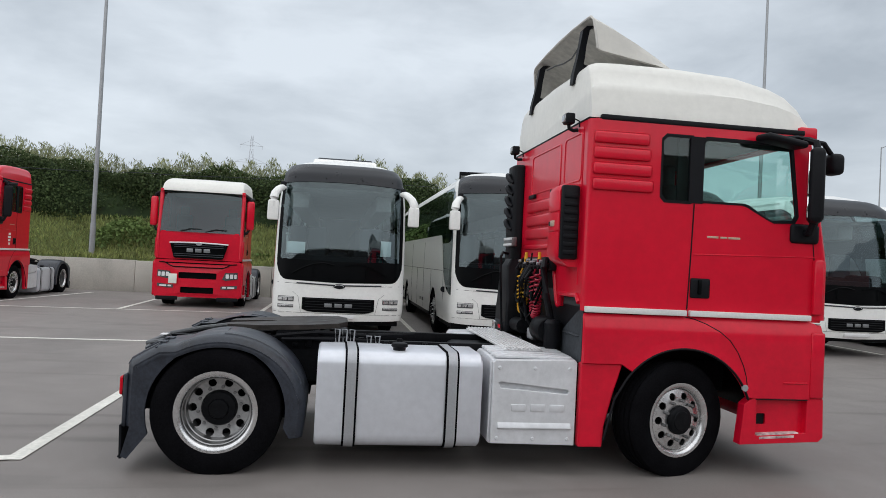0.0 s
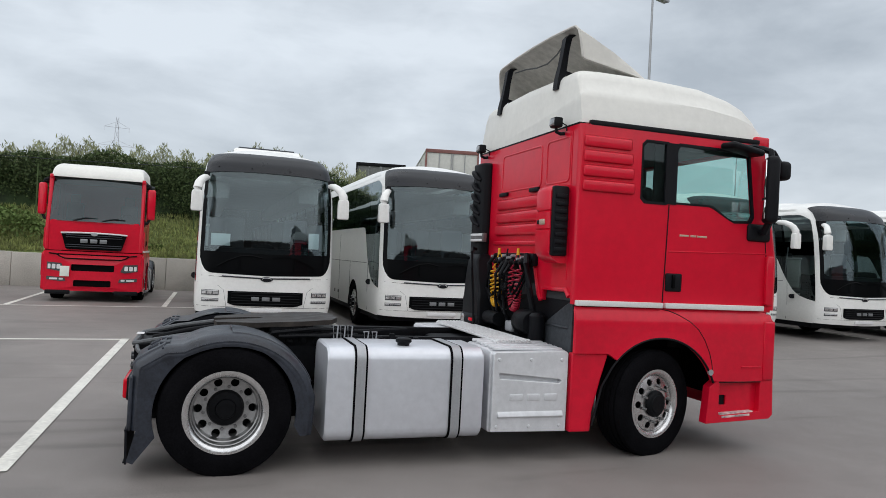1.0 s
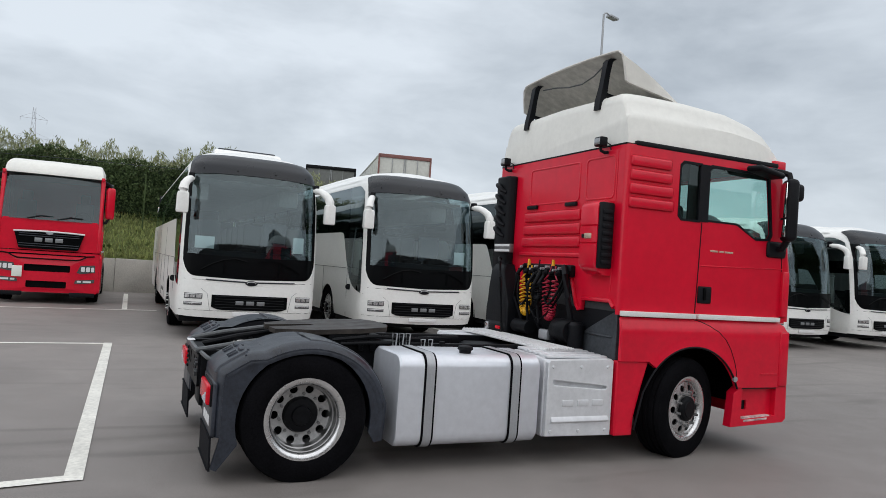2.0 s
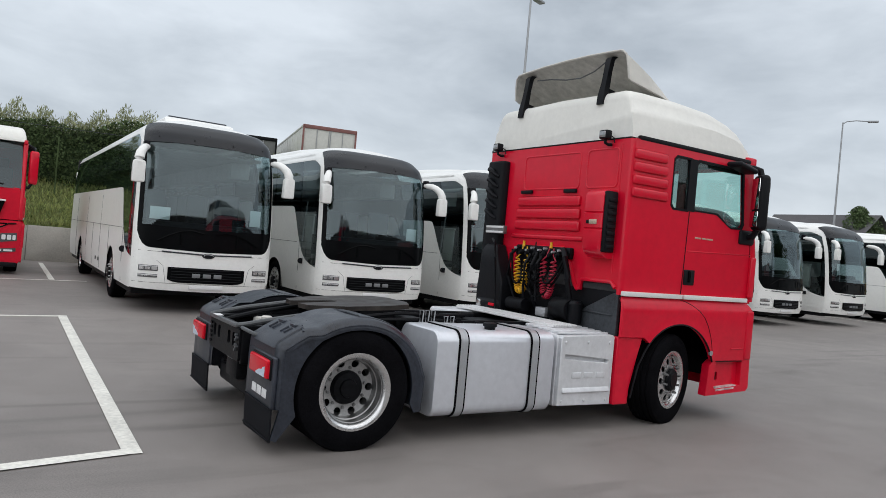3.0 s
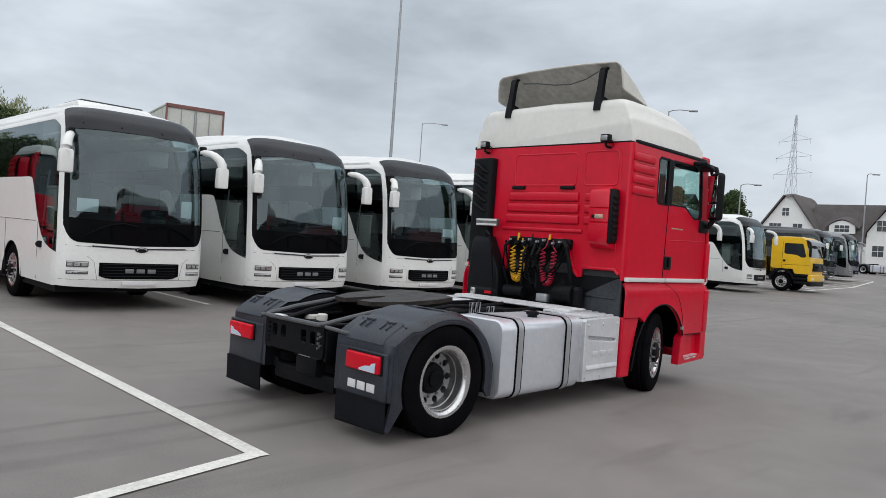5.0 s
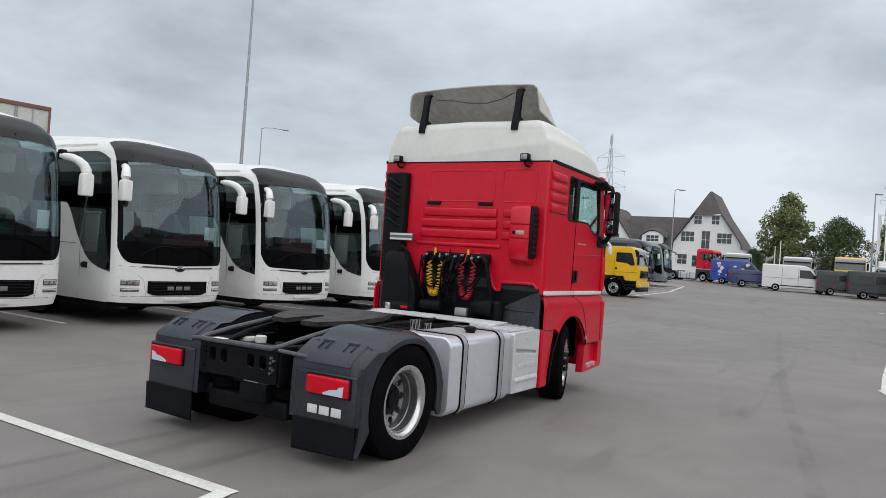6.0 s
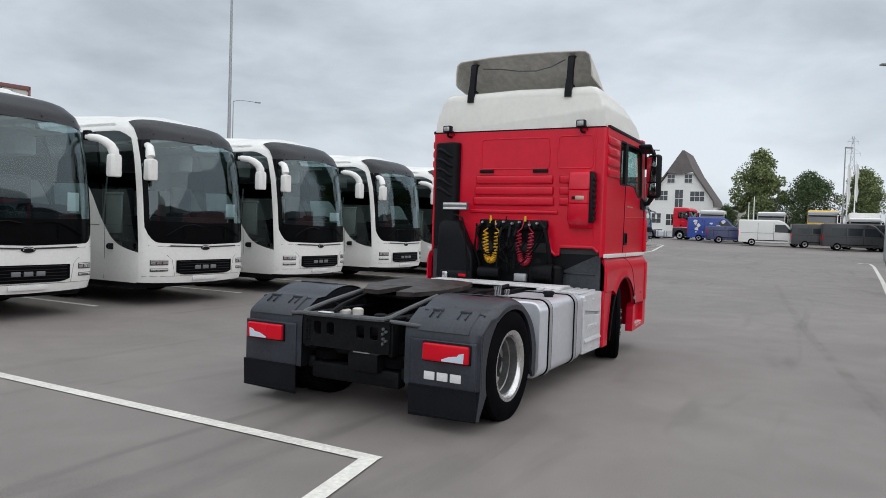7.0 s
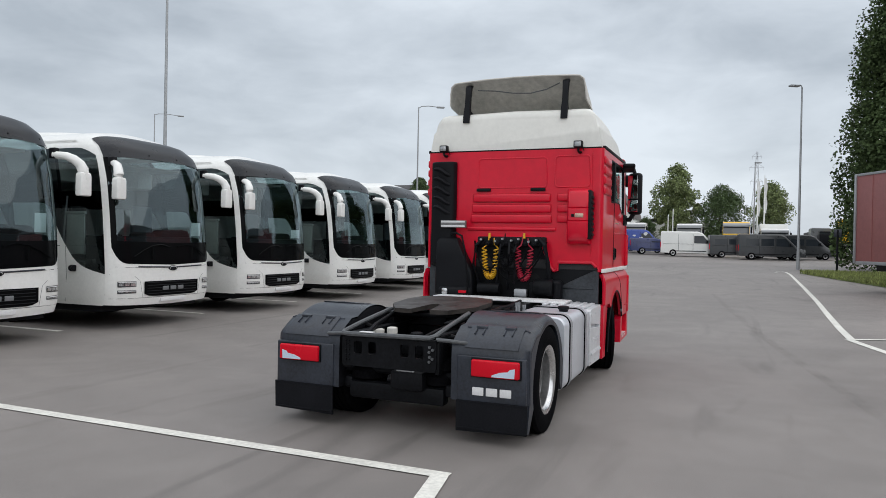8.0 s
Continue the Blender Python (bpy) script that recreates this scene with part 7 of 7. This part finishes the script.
def van(m, paint, length, height, label, graphic=False, panes=False):
    """A panel van that faces -y; origin under its front bumper's middle."""
    root = thing("van", m, label, "van")
    bm = B()
    rings = []
    for y, z0, z1, hw in ((0.0, 0.45, 0.85, 0.80), (0.05, 0.36, 1.0, 0.90), (0.35, 0.34, 1.14, 0.97), (0.80, 0.34, 1.28, 1.0), (1.95, 0.34, height * 0.94, 0.99), (2.4, 0.34, height, 0.97), (length - 0.1, 0.36, height, 0.97), (length, 0.42, height - 0.06, 0.93)):
        t = hw - 0.10
        rings.append([(-hw, y, z0), (-hw, y, z0 + (z1 - z0) * 0.55), (-t - 0.03, y, z1 - 0.10), (-t + 0.06, y, z1), (t - 0.06, y, z1), (t + 0.03, y, z1 - 0.10), (hw, y, z0 + (z1 - z0) * 0.55), (hw, y, z0)])
    loft(bm, rings)
    body = part("body", bm, paint, root, sharp=30)
    bm = B()
    loft(bm, [[(-0.86 + k, y, z), (0.86 - k, y, z)] for y, z, k in ((0.82, 1.325, 0.0), (1.90, height * 0.94 - 0.005, 0.06))], False, False)
    part("windscreen", bm, VAN_SCREEN, root)
    for s in (-1, 1):
        bm = B()
        slab(bm, [(1.15, 1.36), (1.85, height - 0.45), (2.75, height - 0.45), (2.75, 1.40)], [], lambda u, v, d: (d * s - s * 0.078 * max(0, v - 1.5), u, v), 0.98, 1.004)
        if panes:
            for y in [v for v in (2.95, 4.35) if v + 1.3 < length]:
                slab(bm, [(y, 1.42), (y, height - 0.45), (y + 1.2, height - 0.45), (y + 1.2, 1.42)], [], lambda u, v, d: (d * s - s * 0.078 * max(0, v - 1.5), u, v), 0.96, 0.982)
        part("side_window", bm, WINDOW_DARK, root)
        bm = B()
        for y in (1.38, 2.85, 4.3):
            if y < length - 0.6:
                tube(bm, [(s * 0.985, y, 0.6), (s * 0.985, y, 1.45), (s * (0.985 - 0.078 * (height - 1.8)), y, height - 0.3)], 0.012, 4)
        tube(bm, [(s * 0.985, 2.9, 1.30), (s * 0.985, length - 0.2, 1.30)], 0.010, 4)
        part("door_gap", bm, BLACK_PLASTIC, root)
        bm = B()
        box(bm, *sorted((s * 0.80, s * 0.95)), length - 0.02, length + 0.03, 0.9, 1.5, 0.01)
        part("tail_lamp", bm, LAMP_RED, root)
        bm = B()
        box(bm, *sorted((s * 1.0, s * 1.20)), 1.42, 1.55, 1.40, 1.72, 0.03)
        part("mirror_housing", bm, BLACK_PLASTIC, root)
        bm = B()
        slab(bm, rounded(-0.12, 0.14, -0.12, 0.12, 0.04), [], lambda u, v, d: (s * 0.78 + u, d + 0.10, 0.98 + v), -0.06, 0.1)
        part("headlamp", bm, HEADLIGHT, root)
        bm = B()
        box(bm, *sorted((s * 0.97, s * 1.015)), 1.55, length - 1.5, 0.52, 0.60, 0.01)
        part("side_moulding", bm, BLACK_PLASTIC, root)
        for y in (0.95, length - 1.25):
            wheel(root, s * 0.985, y, 0.36, -1, r=0.36, w=0.22, rim=0.20, deep=0.02, steer=90 if s > 0 else -90, seg=22, holes=6, simple=True)
        if graphic:
            bm = B()
            r = random.Random(4)
            for k in range(16):
                y, z = r.uniform(2.2, length - 0.5), r.uniform(0.8, height - 0.4)
                q = r.uniform(0.08, 0.26)
                blob = [(y + q * r.uniform(0.5, 1.2) * math.cos(a), z + q * r.uniform(0.5, 1.2) * math.sin(a)) for a in [j * 0.7854 for j in range(8)]]
                slab(bm, blob, [], lambda u, v, d: (d * s - s * 0.035 * max(0, v - 1.3), u, v), 1.0, 1.008)
            part("pale_graphic", bm, LETTER, root)
    bm = B()
    box(bm, -0.9, 0.9, -0.03, 0.2, 0.34, 0.62, 0.05)
    part("bumper", bm, BLACK_PLASTIC, root)
    return root


def g(x):
    return ground_z(x)


def sized(x, y, yaw, k):
    return pose(x, y, ground_z(x), 0, 0, yaw) @ Matrix.Scale(k, 4)


van(sized(69.3, 10.2, 4, 0.88), BLUE, 6.1, 2.7, "blue van with pale painted graphics", True)
van(sized(66.0, 8.9, 12, 0.9), NAVY, 5.0, 1.75, "dark blue family car parked by the vans")
van(sized(62.6, 4.8, 5, 0.87), WHITE, 6.1, 2.62, "white panel van in the far row")
van(sized(61.8, 0.9, 8, 0.82), VAN_GREY, 6.1, 2.45, "dark grey van with side windows", False, True)
van(sized(58.9, -1.65, 6, 0.82), VAN_GREY, 6.3, 2.6, "long dark grey minibus van", False, True)
van(sized(61.4, -4.05, 10, 0.84), VAN_GREY, 6.0, 2.5, "dark grey van parked behind the minibus", False, True)


def box_trailer(m, length, height, sheet, label, frame_mat=RUST):
    """A box semi-trailer along +x; origin under one rear corner's middle line."""
    root = thing("trailer", m, label, "trailer")
    bm = B()
    box(bm, 0.0, length, -1.25, 1.25, 1.1, height, 0.02)
    part("box_body", bm, sheet, root)
    for k in range(1, int(length / 0.9)):
        for y in (-1.255, 1.255):
            bm = B()
            box(bm, k * 0.9 - 0.02, k * 0.9 + 0.02, y - 0.012, y + 0.012, 1.15, height - 0.1, 0.004)
            part("side_rib", bm, sheet, root)
    bm = B()
    for y in (-1.26, 1.26):
        box(bm, length - 0.06, length + 0.06, y - 0.06, y + 0.06, 1.05, height + 0.02, 0.01)
        box(bm, 0.1, length, y - 0.02, y + 0.02, height - 0.06, height + 0.03, 0.01)
        box(bm, 0.1, length, y - 0.03, y + 0.03, 1.02, 1.14, 0.01)
    part("edge_rail", bm, sheet if frame_mat is RUST else frame_mat, root)
    bm = B()
    for y in (-1.26, 1.26):
        box(bm, -0.05, 0.05, y - 0.04, y + 0.04, 1.05, height + 0.02, 0.01)
    box(bm, -0.05, 0.01, -1.28, 1.28, height - 0.14, height + 0.03, 0.01)
    part("corner_frame", bm, frame_mat, root)
    for y in (-0.62, -0.04, 0.04, 0.62):
        bm = B()
        rod(bm, (-0.03, y, 1.1), (-0.03, y, height - 0.08), 0.018, 0.018, 6)
        part("lock_rod", bm, GALV, root)
    bm = B()
    for y in (-0.45, 0.45):
        box(bm, 0.2, length - 0.2, y - 0.06, y + 0.06, 0.78, 1.06, 0.01)
    for y in (-0.9, 0.9):
        box(bm, 3.0, 3.2, y - 0.06, y + 0.06, 0.15, 1.05, 0.01)
    part("chassis_frame", bm, GRIME, root)
    for x in (length - 1.4, length - 2.7, length - 4.0):
        for s in (-1, 1):
            wheel(root, x, s * 1.22, 0.50, s, r=0.50, rim=0.30, deep=0.10, seg=22, simple=True)
    return root


box_trailer(pose(9.9, 32.4, 2.8, 0, 0, 78), 12.0, 4.0, BOX_GREY, "grey box trailer with a rusty frame, on the bank")
box_trailer(pose(7.4, 36.6, 2.40, 0, 0, 78), 10.0, 4.0, BOX_DARK, "dark container trailer on the bank", GRIME)
box_trailer(pose(24.4, -1.45, g(24), 0, 0, 207.3), 9.0, 4.40, CURTAIN, "dark red curtain-sided trailer beside the verge", GALV)


# ---- verge, trees, house, pylons ----
bm = B()
vx = [26 + 1.0 * k for k in range(13)]
grid = [[bm.verts.new((x, -2.07 + 0.205 * (x - 26) - w * 4.5, ground_z(x) + 0.02 + 0.07 * math.sin(w * math.pi))) for w in (0, 0.2, 0.5, 0.8, 1.0)] for x in vx]
for i in range(len(vx) - 1):
    for j in range(4):
        bm.faces.new((grid[i][j], grid[i][j + 1], grid[i + 1][j + 1], grid[i + 1][j]))
tagged(part("verge", bm, SOIL, None, "", merge=False), "narrow strip of rough grass", "grass verge", "", "structure")
n = 12000
qx = rng.uniform(26, 38, n)
qy = -2.07 + 0.205 * (qx - 26) - rng.uniform(0.0, 1.0, n) * 4.5
qz = 0.00024 * np.maximum(0, qx - 2) ** 2 + 0.13
tagged(cards("grass", np.stack([qx, qy, qz], 1), 0.11, GRASS, 9, (1.4, 0.25, 1), None, 0.9), "rough grass on the verge", "grass", "", "stuff")
tree(88.0, 10.5, 1.2, 11.4, 6.8, 11, LEAF_LIGHT, "broad tree with light green leaves by the yard", 0.3)
tree(88.0, 5.2, 1.2, 8.3, 6.8, 12, LEAF, "round dark green tree by the yard", 0.3)
tree(88.0, -0.4, 1.2, 8.7, 5.6, 13, LEAF_LIGHT, "thin crowned tree behind the vans", 0.3)
tree(96.0, 15.0, 1.2, 4.8, 3.8, 17, LEAF, "small green tree beside the house", 0.2)
tree(42.6, -7.0, 0.3, 24.0, 11.3, 14, LEAF_DARK, "tall dark poplar beside the verge", 0.1, 250000, True, 0.06)
tree(65.3, 30.4, 1.0, 7.9, 4.0, 15, LEAF_DARK, "small dark tree behind the coaches", 0.3)
tree(66.5, 36.8, 1.0, 8.2, 4.6, 16, LEAF, "green tree behind a dark roof", 0.3)


def pane_window(parent, x, y, z, w, h):
    bm = B()
    slab(bm, [(y - w / 2, z - h / 2), (y - w / 2, z + h / 2), (y + w / 2, z + h / 2), (y + w / 2, z - h / 2)], [], front_place, x - 0.03, x - 0.01)
    wd = part("window", bm, HOUSE_PANE, parent)
    bm = B()
    slab(bm, rounded(y - w / 2 - 0.09, y + w / 2 + 0.09, z - h / 2 - 0.09, z + h / 2 + 0.09, 0.02), [rounded(y - w / 2, y + w / 2, z - h / 2, z + h / 2, 0.01)], front_place, x - 0.06, x)
    for k in range(1, max(2, round(w / 0.6))):
        q = y - w / 2 + w * k / max(2, round(w / 0.6))
        box(bm, x - 0.055, x - 0.02, q - 0.022, q + 0.022, z - h / 2, z + h / 2)
    box(bm, x - 0.055, x - 0.02, y - w / 2, y + w / 2, z - 0.03, z + 0.03)
    part("frame", bm, WALL_WHITE, wd)


def thatched_house(x, yc, apex, hw, hip_z, hip_w, eave_z, base, label, windows):
    root = thing("house", Matrix.Identity(4), label, "house")
    bm = B()
    slab(bm, [(yc - hw, base), (yc - hw, eave_z), (yc - hip_w - 0.12, hip_z + 0.12), (yc + hip_w + 0.12, hip_z + 0.12), (yc + hw, eave_z), (yc + hw, base)], [], front_place, x, x + 9.0)
    part("wall", bm, WALL_WHITE, root)
    bm = B()
    e = 0.25
    # half-hipped thatch: two curved slopes and a small front hip
    for s in (-1, 1):
        prof = [(yc + s * (hw + e), eave_z - 0.6), (yc + s * (hw + 0.05), eave_z + 0.35), (yc + s * (hip_w + 0.35), hip_z + 0.25), (yc + s * 0.15, apex)]
        a = [(x - 0.45 if i < 3 else x + 1.4, y, z) for i, (y, z) in enumerate(prof)]
        b = [(x + 9.3, y, z) for y, z in prof]
        a2 = [(p[0], p[1] - s * 0.10, p[2] - 0.22) if i < 3 else p for i, p in enumerate(a)]
        loft(bm, [a2, a, b], False, False)
    loft(bm, [[(x - 0.45, yc - hip_w - 0.35, hip_z + 0.25), (x - 0.5, yc, hip_z - 0.05), (x - 0.45, yc + hip_w + 0.35, hip_z + 0.25)], [(x + 1.4, yc - 0.15, apex), (x + 1.4, yc, apex), (x + 1.4, yc + 0.15, apex)]], False, False)
    part("roof", bm, THATCH, root, "dark half-hipped thatch")
    for y, z, w, h in windows:
        pane_window(root, x, y, z, w, h)
    return root


thatched_house(100.0, 22.0, 14.0, 4.6, 10.4, 1.6, 6.4, 1.2, "white gabled house with a dark thatched roof",
               [(23.3, 9.75, 1.0, 1.2), (20.9, 9.75, 1.0, 1.2), (24.6, 7.3, 1.8, 1.4), (22.1, 6.9, 1.1, 2.5), (19.6, 7.2, 1.9, 1.4), (18.9, 4.2, 1.6, 1.4), (22.5, 3.8, 2.6, 1.6), (25.2, 4.0, 1.3, 1.4)])
thatched_house(100.0, 36.6, 11.6, 4.2, 11.0, 0.3, 5.8, 1.2, "white gabled wing with a dark thatched roof",
               [(36.9, 8.9, 0.9, 1.1), (38.2, 6.6, 1.6, 1.3), (35.2, 6.6, 1.2, 1.3)])
root = thing("house", Matrix.Identity(4), "long middle wing with a dark thatched roof and a dormer", "house")
bm = B()
box(bm, 101.5, 109.0, 26.6, 33.2, 1.2, 5.6)
part("wall", bm, WALL_WHITE, root)
bm = B()
loft(bm, [[(100.6, y, 4.9), (100.8, y, 5.5), (104.8, y, 10.4), (105.2, y, 10.4), (109.5, y, 5.2)] for y in (25.5, 30.0, 34.5)], False, False)
part("roof", bm, THATCH, root)
bm = B()
loft(bm, [[(100.9, yc2, 6.9 + 1.2 * math.sin((yc2 - 27.8) / 4.2 * math.pi)) for yc2 in steps(27.8, 32.0, 8)], [(103.6, yc2, 8.0 + 0.7 * math.sin((yc2 - 27.8) / 4.2 * math.pi)) for yc2 in steps(27.8, 32.0, 8)]], False, False)
part("dormer_roof", bm, THATCH, root)
bm = B()
slab(bm, [(28.3, 6.2)] + [(yc2, 6.85 + 1.1 * math.sin((yc2 - 27.8) / 4.2 * math.pi)) for yc2 in steps(28.3, 31.5, 8)] + [(31.5, 6.2)], [], front_place, 101.1, 102.0)
part("dormer_wall", bm, WALL_WHITE, root)
pane_window(root, 101.1, 29.9, 6.85, 1.8, 0.9)

root = thing("barn", Matrix.Identity(4), "plain building with a dark slate roof behind the coaches", "building")
bm = B()
box(bm, 63.5, 71.0, 35.5, 45.7, 1.0, 5.6)
part("wall", bm, WALL_WHITE, root)
bm = B()
loft(bm, [[(62.8, y, 5.2), (67.2, y, 8.3), (71.6, y, 5.2)] for y in (35.1, 46.1)], False, False)
part("roof", bm, SLATE, root)
root = thing("hall", Matrix.Identity(4), "low grey hall with a pale sheet roof behind the trees", "building")
bm = B()
box(bm, 101.0, 116.0, 6.8, 16.6, 1.2, 5.4)
part("wall", bm, BOX_GREY, root)
bm = B()
loft(bm, [[(x, 6.2, 5.3), (x, 8.6, 7.3), (x, 17.2, 5.3)] for x in (100.4, 116.6)], False, False)
part("roof", bm, BOX_GREY, root)
root = thing("shed", Matrix.Identity(4), "low dark flat-roofed building behind the verge", "building")
bm = B()
box(bm, 84, 96, -14.4, -5.4, 1.2, 3.5, 0.02)
part("wall", bm, BOX_GREY, root)
bm = B()
box(bm, 83.4, 96.6, -15.0, -4.8, 3.5, 3.9, 0.02)
part("roof", bm, SLATE, root)


def pylon(x, y, z, h, w, arms, yaw, label):
    root = thing("pylon", pose(x, y, z, 0, 0, yaw), label, "pylon")
    bm = B()
    levels = [0.0, 0.16, 0.31, 0.44, 0.55, 0.65, 0.74, 0.82, 0.9, 1.0]
    half = lambda t: w * (0.5 * (1 - t) ** 1.4 + 0.045)
    th = 0.0015 * h
    for a, b in zip(levels, levels[1:]):
        p, q = half(a), half(b)
        ca = [(p, p), (p, -p), (-p, -p), (-p, p)]
        cb = [(q, q), (q, -q), (-q, -q), (-q, q)]
        for k in range(4):
            j = (k + 1) % 4
            rod(bm, (*ca[k], a * h), (*cb[k], b * h), th, th, 4, False)
            rod(bm, (*ca[k], a * h), (*cb[j], b * h), th * 0.6, th * 0.6, 4, False)
            rod(bm, (*ca[j], a * h), (*cb[k], b * h), th * 0.6, th * 0.6, 4, False)
    part("mast", bm, PYLON, root)
    for t, ln in arms:
        bm = B()
        for s in (-1, 1):
            rod(bm, (0, 0, t * h), (s * ln, 0, t * h), th, th, 4)
            rod(bm, (0, 0, (t + 0.045) * h), (s * ln, 0, t * h), th * 0.7, th * 0.7, 4)
            rod(bm, (s * ln * 0.95, 0, t * h), (s * ln * 0.95, 0, t * h - 0.03 * h), th * 0.8, th * 0.8, 5)
        part("cross_arm", bm, PYLON, root)
    return root


pylon(146.5, 51.9, 1.2, 30.6, 3.4, ((0.61, 4.4), (0.72, 4.1), (0.83, 3.7)), 72, "grey lattice power pylon behind the house")
pylon(-24.3, 199.0, 0.0, 33.5, 6.0, ((0.62, 3.6), (0.78, 4.2), (0.92, 3.0)), 10, "grey lattice power pylon far behind the hedge")
pylon(163.0, -1.0, 1.2, 22.0, 3.4, ((0.70, 1.3), (0.84, 1.5), (0.95, 1.0)), 95, "grey lattice power pylon beyond the trees")
for y, h in ((1.5, 9.0), (0.85, 9.3), (9.9, 5.8), (10.4, 5.2)):
    root = thing("flagpole", pose(74.0, y, ground_z(74)), "white flagpole with a furled pale flag", "flagpole", "flagpoles")
    bm = B()
    rod(bm, (0, 0, 0), (0, 0, h - 1.1), 0.07, 0.04, 8)
    part("pole", bm, WHITE, root)
    if y < 2:
        bm = B()
        loft(bm, [[(0.0, 0.04 + 0.03 * math.sin(k), h - 1.3 - k * 0.35), (0.05 * math.sin(k * 1.7), -0.24 + 0.05 * math.cos(k * 1.3), h - 1.45 - k * 0.37)] for k in range(11)], False, False)
        part("flag", bm, LETTER, root)

root = thing("sign_post", pose(40.0, -1.75, ground_z(40)), "dark steel sign post on the grass verge", "post")
bm = B()
rod(bm, (0, 0, 0), (0, 0, 2.5), 0.06, 0.06, 10)
part("pole", bm, GRIME, root)
bm = B()
box(bm, -0.03, 0.03, -0.20, 0.20, 2.1, 2.55, 0.01)
part("panel", bm, GREY_PLASTIC, root)
